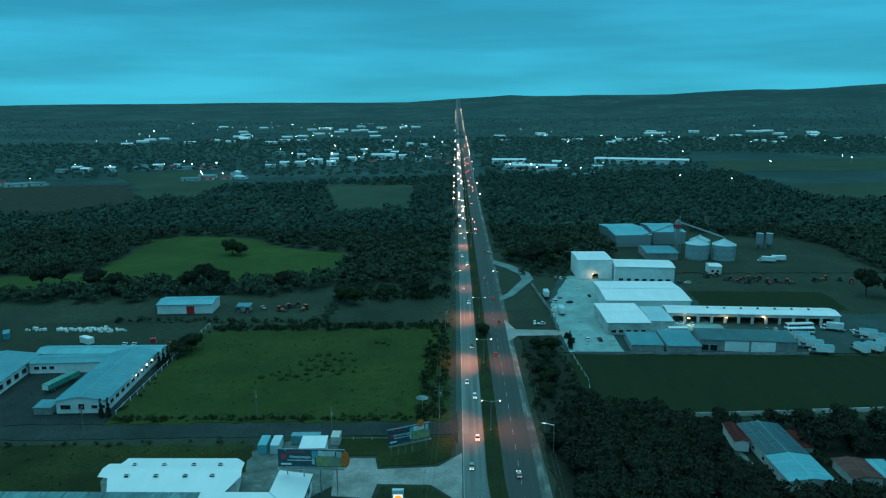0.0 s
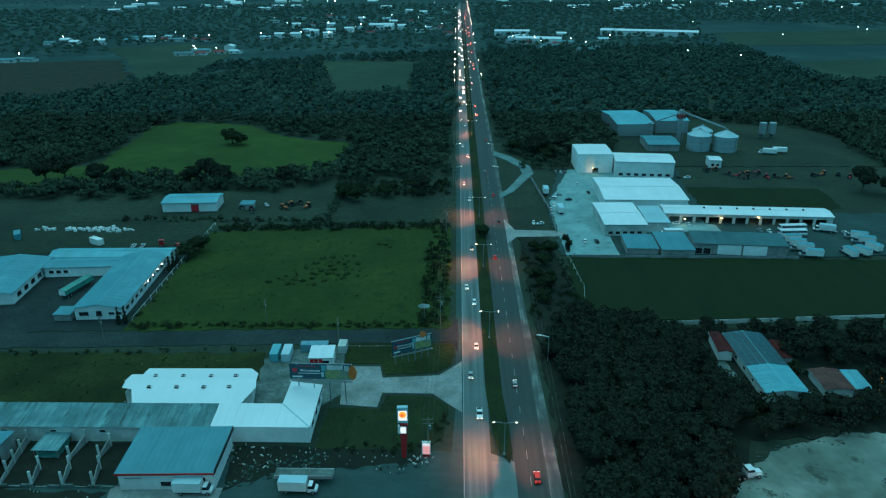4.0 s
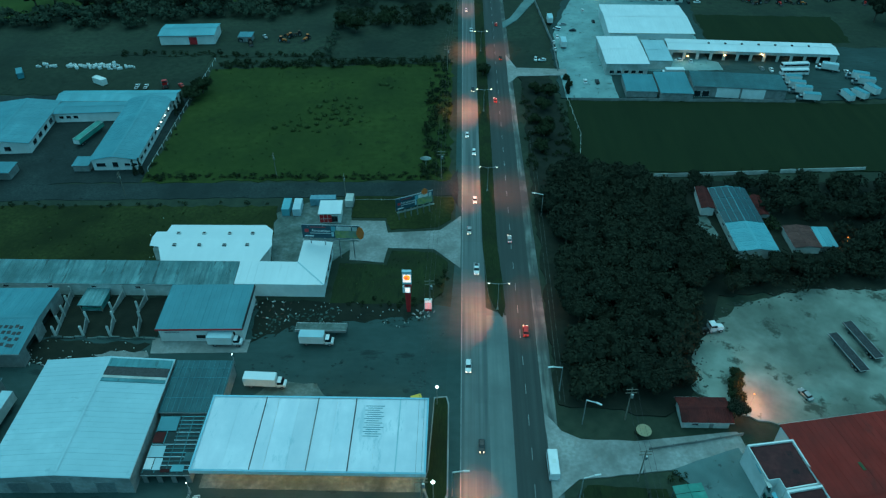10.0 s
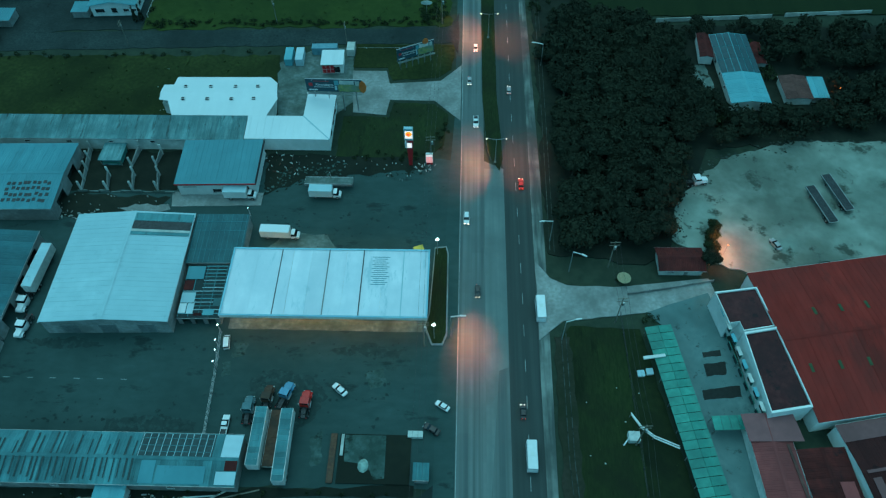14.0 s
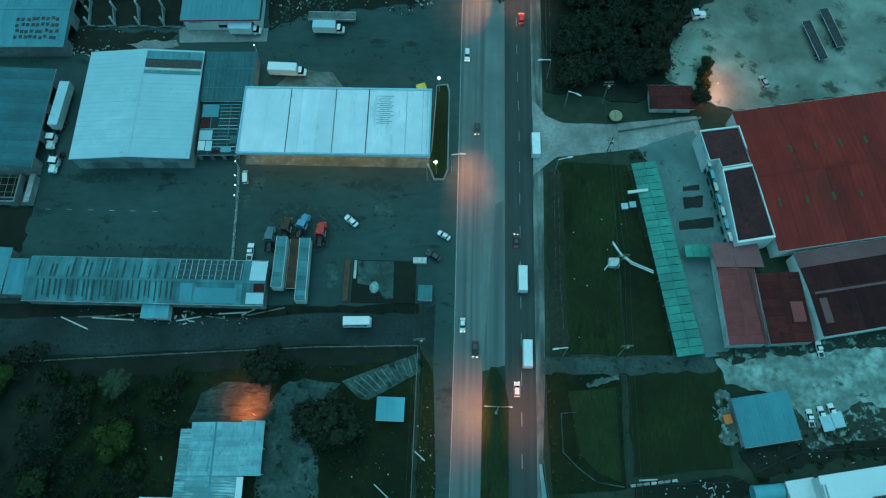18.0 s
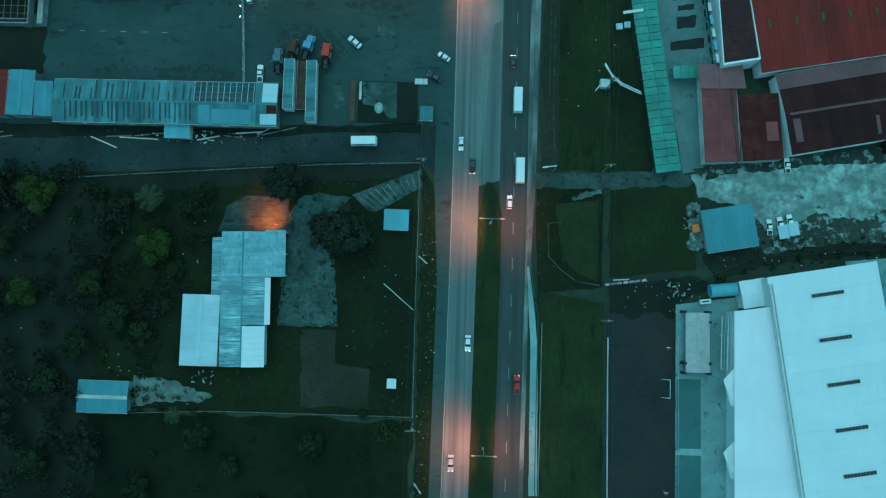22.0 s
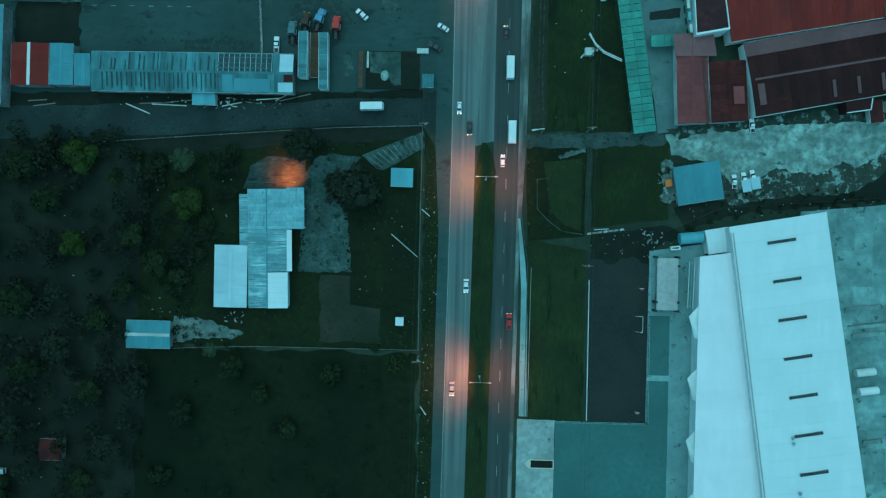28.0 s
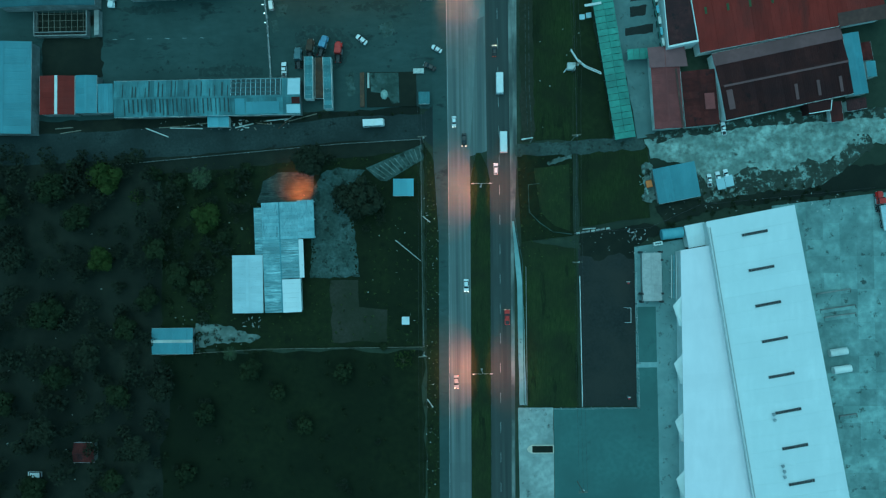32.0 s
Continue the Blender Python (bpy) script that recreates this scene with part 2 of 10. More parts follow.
BLOCK = surface("grey_block_wall", (0.26, 0.26, 0.25), (0.36, 0.36, 0.35), (0.18, 0.18, 0.17), 1.0, 0.2, 0.9)
R_WHITE = surface("white_sheet_roof", (0.69, 0.735, 0.76), (0.75, 0.79, 0.815), (0.65, 0.70, 0.725), 0.5, 0.07, 0.5, bump=0.05, stretch=(1, 0.25, 1), spread=0.02)
R_CANOPY = surface("canopy_deck_sheet", (0.66, 0.69, 0.75), (0.78, 0.80, 0.85), (0.58, 0.65, 0.71), 0.4, 0.10, 0.55, bump=0.03, stretch=(1.0, 0.25, 1), spread=0.05, stain=((0.46, 0.58, 0.64), 0.35, 0.585))
R_ZINC = surface("pale_zinc_roof", (0.36, 0.55, 0.60), (0.43, 0.62, 0.67), (0.33, 0.51, 0.56), 0.3, 0.06, 0.5, bump=0.04, spread=0.03, stain=((0.30, 0.47, 0.52), 0.25, 0.61))
R_GREY = surface("weathered_grey_sheet", (0.050, 0.205, 0.230), (0.085, 0.285, 0.310), (0.040, 0.145, 0.160), 0.8, 0.14, 0.6, bump=0.1, stretch=(1.5, 0.2, 1), spread=0.28, stain=((0.030, 0.075, 0.080), 0.7, 0.61))
R_BLUE = surface("blue_grey_sheet", (0.056, 0.245, 0.290), (0.072, 0.285, 0.335), (0.048, 0.215, 0.255), 0.4, 0.08, 0.5, bump=0.04, stretch=(1, 0.3, 1), spread=0.06, stain=((0.050, 0.20, 0.24), 0.25, 0.60))
R_TEAL = surface("green_parking_sheet", (0.030, 0.250, 0.200), (0.050, 0.320, 0.255), (0.026, 0.185, 0.155), 0.9, 0.2, 0.5, bump=0.08, spread=0.12)
R_RED = surface("red_sheet_roof", (0.25, 0.024, 0.019), (0.32, 0.032, 0.025), (0.20, 0.028, 0.024), 0.5, 0.05, 0.75, spec=0.1, bump=0.08, stretch=(1, 0.3, 1), spread=0.10, stain=((0.17, 0.026, 0.022), 0.09, 0.57))
R_BROWN = surface("faded_brown_sheet", (0.13, 0.055, 0.050), (0.19, 0.085, 0.075), (0.10, 0.05, 0.045), 0.8, 0.12, 0.8, spec=0.08, bump=0.1)
R_DULL = surface("dull_maroon_felt", (0.078, 0.024, 0.026), (0.115, 0.036, 0.036), (0.055, 0.024, 0.026), 0.8, 0.15, 0.85, spec=0.08, bump=0.1, stain=((0.035, 0.022, 0.024), 0.4, 0.57))
R_DARK = surface("dark_teal_sheet", (0.028, 0.118, 0.132), (0.042, 0.150, 0.166), (0.024, 0.092, 0.104), 0.8, 0.12, 0.6, bump=0.06, spread=0.10)
R_DEEP = surface("deep_blue_ribbed_sheet", (0.024, 0.120, 0.142), (0.036, 0.158, 0.182), (0.020, 0.096, 0.112), 0.8, 0.10, 0.6, bump=0.06, spread=0.16)
R_MID = surface("pale_teal_sheet", (0.095, 0.37, 0.43), (0.13, 0.43, 0.49), (0.085, 0.32, 0.375), 0.5, 0.08, 0.5, bump=0.05, stretch=(1, 0.3, 1), spread=0.06)
R_SCHOOL = surface("dull_teal_sheet", (0.064, 0.275, 0.325), (0.088, 0.325, 0.38), (0.055, 0.24, 0.285), 0.5, 0.08, 0.5, bump=0.05, stretch=(1, 0.3, 1), spread=0.04, stain=((0.045, 0.18, 0.22), 0.25, 0.62))
R_MOSS = surface("mossy_pale_sheet", (0.070, 0.195, 0.210), (0.165, 0.330, 0.340), (0.052, 0.145, 0.155), 0.8, 0.14, 0.6, bump=0.1, stretch=(1.5, 0.2, 1), spread=0.20, stain=((0.038, 0.085, 0.088), 0.5, 0.56))
R_PANEL = surface("pale_ribbed_zinc", (0.17, 0.39, 0.44), (0.28, 0.52, 0.57), (0.14, 0.33, 0.37), 1.2, 0.25, 0.5, bump=0.06, stretch=(1.6, 0.5, 1), spread=0.10, stain=((0.11, 0.25, 0.285), 0.6, 0.57))
R_STREAK = surface("streaked_old_zinc", (0.10, 0.25, 0.28), (0.34, 0.56, 0.60), (0.12, 0.28, 0.31), 1.1, 0.2, 0.5, bump=0.1, stretch=(0.22, 2.4, 1), spread=0.20, contrast=(0.40, 0.60), stain=((0.06, 0.145, 0.16), 0.8, 0.57))
# Dark sheet standing in for the shade between open lattice bars.
R_DUSK = surface("lattice_shade_sheet", (0.018, 0.046, 0.050), (0.040, 0.085, 0.090), (0.025, 0.040, 0.040), 1.2, 0.3, 0.8, bump=0.1, spread=0.3)
R_PALE = surface("dull_white_sheet", (0.44, 0.58, 0.63), (0.52, 0.66, 0.71), (0.38, 0.52, 0.57), 0.5, 0.10, 0.5, bump=0.05, stretch=(0.4, 1, 1), spread=0.04)
R_RUST = surface("maroon_weathered_roof", (0.095, 0.019, 0.018), (0.140, 0.026, 0.023), (0.065, 0.018, 0.018), 0.8, 0.12, 0.8, spec=0.08, bump=0.1, spread=0.14, stain=((0.045, 0.017, 0.018), 0.25, 0.58))
R_MAROON = surface("dark_maroon_hall_roof", (0.056, 0.016, 0.016), (0.085, 0.021, 0.019), (0.040, 0.014, 0.015), 0.8, 0.10, 0.8, spec=0.08, bump=0.1, spread=0.14, stain=((0.030, 0.013, 0.014), 0.2, 0.58))
R_BAND = surface("pinkish_brown_sheet", (0.195, 0.084, 0.086), (0.24, 0.104, 0.106), (0.16, 0.072, 0.074), 0.6, 0.1, 0.8, spec=0.08, bump=0.08, spread=0.06)
R_PINK = surface("faded_red_sheet", (0.26, 0.058, 0.058), (0.32, 0.072, 0.070), (0.21, 0.054, 0.054), 0.6, 0.1, 0.75, spec=0.1, bump=0.08, spread=0.08)
R_FADE = surface("sun_bleached_red_sheet", (0.27, 0.105, 0.110), (0.33, 0.13, 0.135), (0.23, 0.095, 0.10), 0.6, 0.1, 0.75, spec=0.1, bump=0.08, spread=0.08)
R_LILAC = surface("pinkish_white_sheet", (0.80, 0.745, 0.785), (0.85, 0.79, 0.83), (0.76, 0.71, 0.75), 0.5, 0.07, 0.5, bump=0.04, stretch=(1, 0.25, 1), spread=0.015)
STEEL = surface("galvanised_steel", (0.35, 0.37, 0.38), (0.5, 0.52, 0.53), None, 2.0, 0.2, 0.4, 0.7, bump=0.05)
DARKSTEEL = surface("dark_steel", (0.03, 0.032, 0.035), (0.06, 0.062, 0.065), None, 2.0, 0.2, 0.5, 0.4, bump=0.05)
RUSTY = surface("rusty_steel", (0.10, 0.045, 0.03), (0.16, 0.08, 0.05), (0.07, 0.05, 0.04), 1.5, 0.3, 0.8, 0.2)
WOOD = surface("grey_timber", (0.16, 0.14, 0.11), (0.26, 0.23, 0.19), None, 3.0, 0.3, 0.85, stretch=(4, 4, 0.4))
BARK = surface("bark", (0.07, 0.055, 0.04), (0.13, 0.10, 0.075), None, 3.0, 0.3, 0.95, stretch=(3, 3, 0.6), bump=0.8)
RUBBER = surface("tyre_rubber", (0.015, 0.015, 0.016), (0.03, 0.03, 0.03), None, 6.0, 0.5, 0.9, bump=0.2)
LEAF_D = surface("dark_leaves", (0.029, 0.035, 0.023), (0.037, 0.043, 0.028), (0.025, 0.030, 0.021), 0.3, 0.04, 0.9, bump=0, spec=0.02, island=0.07)
LEAF_P = surface("pale_leaves", (0.028, 0.044, 0.012), (0.042, 0.060, 0.018), None, 0.5, 0.03, 0.8, bump=0, spec=0.05, island=0.20)
LEAF_G = surface("garden_leaves", (0.026, 0.037, 0.018), (0.037, 0.049, 0.023), (0.022, 0.031, 0.016), 0.5, 0.03, 0.85, bump=0, spec=0.04, island=0.14)
# Paler, bluer leaves: the haze over far woods is in this colour.
LEAF_H = surface("hazed_distant_leaves", (0.044, 0.076, 0.061), (0.070, 0.107, 0.084), (0.038, 0.065, 0.054), 0.05, 0.008, 0.9, bump=0, spec=0.03, island=0.08, contrast=(0.36, 0.64))
FIELD = surface("green_field_grass", (0.034, 0.055, 0.014), (0.050, 0.074, 0.020), (0.027, 0.046, 0.014), 0.35, 0.035, 0.95, spec=0.08, bump=0.5, dist=0.3, stain=((0.024, 0.040, 0.013), 0.10, 0.58))
PLAYFIELD = surface("mown_field_grass", (0.014, 0.024, 0.011), (0.021, 0.033, 0.014), (0.017, 0.029, 0.013), 0.5, 0.05, 0.95, spec=0.08, bump=0.4, stretch=(0.6, 0.05, 1))
GLASS = surface("dark_window_glass", (0.010, 0.016, 0.02), (0.018, 0.026, 0.03), None, 0.5, 0.1, 0.08, bump=0, spec=0.6)
PAINT_W = surface("white_car_paint", (0.72, 0.73, 0.74), (0.78, 0.79, 0.8), None, 1.0, 0.3, 0.3, bump=0, spec=0.5, spread=0.04)
PAINT_S = surface("silver_car_paint", (0.30, 0.32, 0.33), (0.36, 0.38, 0.39), None, 1.0, 0.3, 0.3, 0.4, bump=0)
PAINT_K = surface("black_car_paint", (0.012, 0.013, 0.015), (0.02, 0.022, 0.025), None, 1.0, 0.3, 0.25, bump=0, spec=0.5)
PAINT_R = surface("red_car_paint", (0.55, 0.012, 0.010), (0.62, 0.02, 0.014), None, 1.0, 0.3, 0.45, bump=0, spec=0.5)
PAINT_B = surface("blue_cab_paint", (0.05, 0.22, 0.36), (0.07, 0.28, 0.42), None, 1.0, 0.3, 0.35, bump=0, spec=0.5)
ORANGE = surface("orange_panel", (0.65, 0.13, 0.03), (0.75, 0.19, 0.05), None, 1.0, 0.3, 0.5, bump=0)
YELLOW = surface("yellow_paint", (0.65, 0.42, 0.05), (0.72, 0.5, 0.08), None, 1.0, 0.3, 0.5, bump=0)
SIGN_RED = surface("red_sign_panel", (0.55, 0.025, 0.03), (0.62, 0.035, 0.04), None, 0.8, 0.3, 0.4, bump=0)
SIGN_BLUE = surface("navy_sign_panel", (0.015, 0.065, 0.085), (0.022, 0.080, 0.105), None, 0.8, 0.3, 0.4, bump=0)
PALM = surface("palm_fronds", (0.024, 0.042, 0.018), (0.042, 0.065, 0.027), None, 1.0, 0.3, 0.7, bump=0, island=0.3)
MARK = surface("worn_road_paint", (0.20, 0.24, 0.235), (0.38, 0.42, 0.41), None, 3.0, 0.3, 0.7, bump=0)
PALECONC = surface("pale_drive_concrete", (0.30, 0.36, 0.35), (0.44, 0.50, 0.48), (0.20, 0.25, 0.24), 0.7, 0.12, 0.85, stain=((0.09, 0.11, 0.105), 0.35, 0.60))
TARP = surface("blue_tarpaulin", (0.10, 0.25, 0.31), (0.14, 0.32, 0.38), None, 1.0, 0.3, 0.6, bump=0.2)
L_HEAD = glow("headlight_lens", (1.0, 0.74, 0.52), 6.0)
L_TAIL = glow("tail_lamp_lens", (1.0, 0.05, 0.02), 3.0)
L_SODIUM = glow("sodium_lamp_lens", (1.0, 0.62, 0.36), 14.0)
L_COOL = glow("cool_lamp_lens", (0.75, 1.0, 1.0), 9.0)
L_WARM = glow("warm_lamp_lens", (1.0, 0.55, 0.22), 9.0)
L_SIGN = glow("lit_sign_face", (1.0, 0.92, 0.86), 0.75)


# ---- mesh helpers ----
class Shape:
    """Collects boxes, prisms, tubes and lofts for one mesh."""

    def __init__(self):
        self.v, self.f = [], []

    def add(self, verts, faces):
        o = len(self.v)
        self.v.extend(verts)
        self.f.extend([tuple(i + o for i in f) for f in faces])
        return self

    def box(self, x0, x1, y0, y1, z0, z1):
        return self.add([(x, y, z) for z in (z0, z1) for x, y in ((x0, y0), (x1, y0), (x1, y1), (x0, y1))],
                        [(3, 2, 1, 0), (4, 5, 6, 7), (0, 1, 5, 4), (1, 2, 6, 5), (2, 3, 7, 6), (3, 0, 4, 7)])

    def beam(self, p, q, w, h=None):
        """A square bar from p to q."""
        p, q, h = Vector(p), Vector(q), h or w
        d = (q - p).normalized()
        s = d.cross(Vector((0, 0, 1)) if abs(d.z) < 0.95 else Vector((0, 1, 0))).normalized()
        u = s.cross(d)
        ring = [s * a * w / 2 + u * b * h / 2 for a, b in ((-1, -1), (1, -1), (1, 1), (-1, 1))]
        return self.add([tuple(e + r) for e in (p, q) for r in ring],
                        [(0, 1, 2, 3), (7, 6, 5, 4), (0, 4, 5, 1), (1, 5, 6, 2), (2, 6, 7, 3), (3, 7, 4, 0)])

    def prism(self, poly, z0, z1):
        n = len(poly)
        if sum(a[0] * b[1] - b[0] * a[1] for a, b in zip(poly, poly[1:] + poly[:1])) < 0:
            poly = poly[::-1]
        return self.add([(x, y, z0) for x, y in poly] + [(x, y, z1) for x, y in poly],
                        [tuple(range(n))[::-1], tuple(range(n, 2 * n))] + [(i, (i + 1) % n, (i + 1) % n + n, i + n) for i in range(n)])

    def tube(self, p, q, r0, r1=None, n=8):
        p, q, r1 = Vector(p), Vector(q), r0 if r1 is None else r1
        d = (q - p).normalized()
        s = d.cross(Vector((0, 0, 1)) if abs(d.z) < 0.95 else Vector((0, 1, 0))).normalized()
        u = s.cross(d)
        a = [math.tau * i / n for i in range(n)]
        return self.add([tuple(e + (s * math.cos(t) + u * math.sin(t)) * r) for e, r in ((p, r0), (q, r1)) for t in a],
                        [tuple(range(n)), tuple(range(2 * n - 1, n - 1, -1))] + [(i + n, (i + 1) % n + n, (i + 1) % n, i) for i in range(n)])

    def loft(self, rings):
        n, k = len(rings[0]), len(rings)
        return self.add([p for r in rings for p in r],
                        [tuple(range(n))[::-1], tuple(range((k - 1) * n, k * n))]
                        + [(j * n + i, j * n + (i + 1) % n, (j + 1) * n + (i + 1) % n, (j + 1) * n + i) for j in range(k - 1) for i in range(n)])

    def mesh(self, name, material, fix=True):
        me = bpy.data.meshes.new(name)
        me.from_pydata(self.v, [], self.f)
        if fix:
            bm = bmesh.new()
            bm.from_mesh(me)
            bmesh.ops.recalc_face_normals(bm, faces=bm.faces)
            bm.to_mesh(me)
            bm.free()
        me.materials.append(material)
        return me


def part(name, shape, material, parent, label="", at=None):
    """One mesh object under a thing or part; shape: a Shape or a mesh to share."""
    me = shape if isinstance(shape, bpy.types.Mesh) else shape.mesh(name, material)
    ob = new(name, me)
    ob.parent = parent
    if at is not None:
        ob.matrix_basis = at
    return tagged(ob, label)


def thing(name, label, category, x=0, y=0, z=0, turn=0, group="", kind=""):
    ob = new(name)
    ob.empty_display_size = 0.5
    ob.matrix_basis = pose(x, y, z, 0, 0, turn)
    return tagged(ob, label, category, group, kind)


def whole(name, shape, material, label, category, kind="", group=""):
    ob = new(name, shape.mesh(name, material))
    return tagged(ob, label, category, group, kind)


def ragged(poly, step=3.0, amp=0.8, seed=1):
    """The outline with its sides broken into short uneven runs."""
    rng, out = random.Random(seed), []
    for a, b in zip(poly, poly[1:] + poly[:1]):
        n = max(1, int(math.dist(a, b) / step))
        for i in range(n):
            k = i / n
            out.append((a[0] + (b[0] - a[0]) * k + (rng.uniform(-amp, amp) if i else 0), a[1] + (b[1] - a[1]) * k + (rng.uniform(-amp, amp) if i else 0)))
    return out


def inside(x, y, poly):
    hit = False
    for (x0, y0), (x1, y1) in zip(poly, poly[1:] + poly[:1]):
        if (y0 > y) != (y1 > y) and x < (x1 - x0) * (y - y0) / (y1 - y0) + x0:
            hit = not hit
    return hit


LEVEL = [0.0]


def patch(name, poly, material, label, category="ground", edge=0.8, step=3.0, top=None):
    """A sheet of ground laid a few centimetres above the last one."""
    LEVEL[0] += 0.004
    z = 0.02 + LEVEL[0] if top is None else top
    step = max(step, sum(math.dist(a, b) for a, b in zip(poly, poly[1:] + poly[:1])) / 220)
    pts = ragged(poly, step, min(edge, 0.42 * step), len(bpy.data.objects)) if edge else poly
    s = Shape().prism(pts, -0.3, z)
    me = s.mesh(name, material)
    return tagged(new(name, me), label, category, kind="structure")


# ---- ground sheet to the horizon ----
def lerp(x, table):
    return float(np.interp(x, [t[0] for t in table], [t[1] for t in table]))


def relief(x, y):
    """Height of the land: flat plain near the road, rising to low hills far away, higher in the north-east."""
    r, a = math.hypot(x + 10, y + 32), math.degrees(math.atan2(x + 10, y + 32))
    k = max(0.0, (r - 1700) / 3150)
    top = lerp(a, [(-180, 72), (-4, 72), (3, 112), (14, 126), (24, 140), (32, 166), (60, 190), (180, 72)])
    wob = noise.noise(Vector((x / 900, y / 900, 3))) * 26 + noise.noise(Vector((x / 240, y / 240, 8))) * 7
    return top * k ** 1.5 + wob * min(1, k) * (0.25 if a < 2 else 1.5)


# Bluish land colour; it holds the haze of the plain and hills.
HAZED_PLAIN = surface("plain", (0.026, 0.060, 0.056), (0.052, 0.098, 0.088), (0.023, 0.053, 0.052), 0.02, 0.0035, 0.95, spec=0.08, bump=0.5, dist=1.0, contrast=(0.40, 0.60))
radii = [0, 40, 90, 160, 260, 400, 600, 850, 1150, 1450, 1700, 1950, 2250, 2600, 3000, 3400, 3800, 4150, 4450, 4700, 4860]
gs = Shape()
gv, gf, GN = [(-10, -32, -0.05)], [], 180
for gr in radii[1:]:
    for i in range(GN):
        ga = math.tau * i / GN
        gx, gy = -10 + gr * math.sin(ga), -32 + gr * math.cos(ga)
        gv.append((gx, gy, relief(gx, gy) - 0.05))
for i in range(GN):
    gf.append((0, 1 + (i + 1) % GN, 1 + i))
    for j in range(len(radii) - 2):
        o = 1 + j * GN
        gf.append((o + i, o + (i + 1) % GN, o + GN + (i + 1) % GN, o + GN + i))
gs.add(gv, gf)
ground = whole("ground", gs, HAZED_PLAIN, "dark green plain with low hills on the horizon", "ground", "structure")
for poly in ground.data.polygons:
    poly.use_smooth = True


# ---- the highway ----
def axis(y):
    return lerp(y, [(-400, -3.5), (-99, -0.9), (-23, -0.1), (0, 0), (120, 0), (340, -0.8), (500, -1.8), (950, -3.5), (4800, -15)])


def strip(name, left, right, ys, material, label, top, category="road", kind="structure"):
    """A long strip between two edges given as tables of x by y."""
    v, f = [], []
    for y in ys:
        for x in (lerp(y, left), lerp(y, right)):
            g = relief(x, y)
            v += [(x + axis(y), y, g + top), (x + axis(y), y, g - 0.25)]
    for i in range(len(ys) - 1):
        a = i * 4
        f += [(a, a + 2, a + 6, a + 4), (a, a + 4, a + 5, a + 1), (a + 2, a + 3, a + 7, a + 6)]
    ob = new(name, Shape().add(v, f).mesh(name, material))
    return tagged(ob, label, category, kind=kind)


FAR_Y = list(range(-400, 1700, 25)) + [1800, 2000, 2300, 2700, 3200, 3800, 4400, 4800]
MED_R = [(-400, 3.2), (-1, 3.2), (0, 2.3), (103, 2.3), (110, 1.0), (4800, 0.8)]
MED_L = [(-400, -2.9), (-1, -2.9), (0, -2.9), (103, -3.2), (110, -3.5), (4800, -3.5)]
road_east = strip("road_east", MED_R, [(-400, 9.3), (40, 9.3), (60, 9.4), (4800, 9.0)], FAR_Y, ASPHALT,
                  "dark worn asphalt carriageway with faint lane dashes", 0.10)
road_west = strip("road_west", [(-400, -9.6), (4800, -9.8)], [(-400, -2.9), (-1, -2.9), (0.5, 2.3), (103, 2.3), (106, -3.3), (4800, -3.5)],
                  sorted(FAR_Y + [-1, 0.5, 103, 106]), PAVING, "worn light concrete carriageway with tyre-darkened lanes", 0.095)
shoulder_west = strip("shoulder_west", [(-400, -12.4), (-8, -12.6), (2, -14.5), (110, -12.5), (124, -11.5), (4800, -11.3)], [(-400, -9.6), (4800, -9.8)], FAR_Y, YARD,
                      "dusty asphalt shoulder along the carriageway", 0.085)
turning_lane = strip("turning_lane", [(-400, -3.0), (4800, -3.0)], [(-400, -2.9), (2, -2.8), (41, 0.0), (42, 2.25), (103, 2.25), (4800, 2.25)], [2, 10, 20, 30, 41, 42, 55, 70, 85, 100, 103], LANE, "paler concrete turning lane tapering to the median", 0.118)
shoulder_east = strip("shoulder_east", [(-400, 9.3), (40, 9.3), (60, 9.4), (4800, 9.0)], [(-400, 10.3), (-24, 10.4), (0, 11.4), (50, 12.0), (90, 12.4), (200, 11.3), (4800, 10.6)], FAR_Y,
                      surface("sandy_shoulder", (0.070, 0.088, 0.084), (0.24, 0.27, 0.25), (0.07, 0.085, 0.08), 0.6, 0.05, 0.95, stretch=(1.0, 0.10, 1), contrast=(0.40, 0.60)),
                      "sandy worn shoulder along the asphalt", 0.088)


def median(name, y0, y1, label):
    pts_l, pts_r = [], []
    ys = [y for y in np.arange(y0, y1 + 0.1, 4.0)]
    for y in ys:
        k = min(1.0, math.sqrt(max(0.0, min(y - y0, y1 - y) / 9.0)))
        c = (lerp(y, MED_L) + lerp(y, MED_R)) / 2 + axis(y)
        if y > 100:
            c += 1.6 * max(0, 1 - (y - y0) / 30)
        h = (lerp(y, MED_R) - lerp(y, MED_L)) / 2 * max(k, 0.05)
        pts_l.append((c - h, y))
        pts_r.append((c + h, y))
    kerb = Shape().prism(pts_l + pts_r[::-1], -0.2, 0.24)
    ob = tagged(new(name, kerb.mesh(name, DRIVE)), label, "median", kind="structure")
    turf = Shape().prism([(x + 0.08, y) for x, y in pts_l] + [(x - 0.08, y) for x, y in pts_r[::-1]], 0.0, 0.30)
    part("turf", turf, LAWN, ob, "rough grass")
    return ob


median("median_south", -400, 0.8, "grassed median strip with a low concrete kerb")
median("median_north", 102.4, 1200, "long grassed median strip with a low concrete kerb")

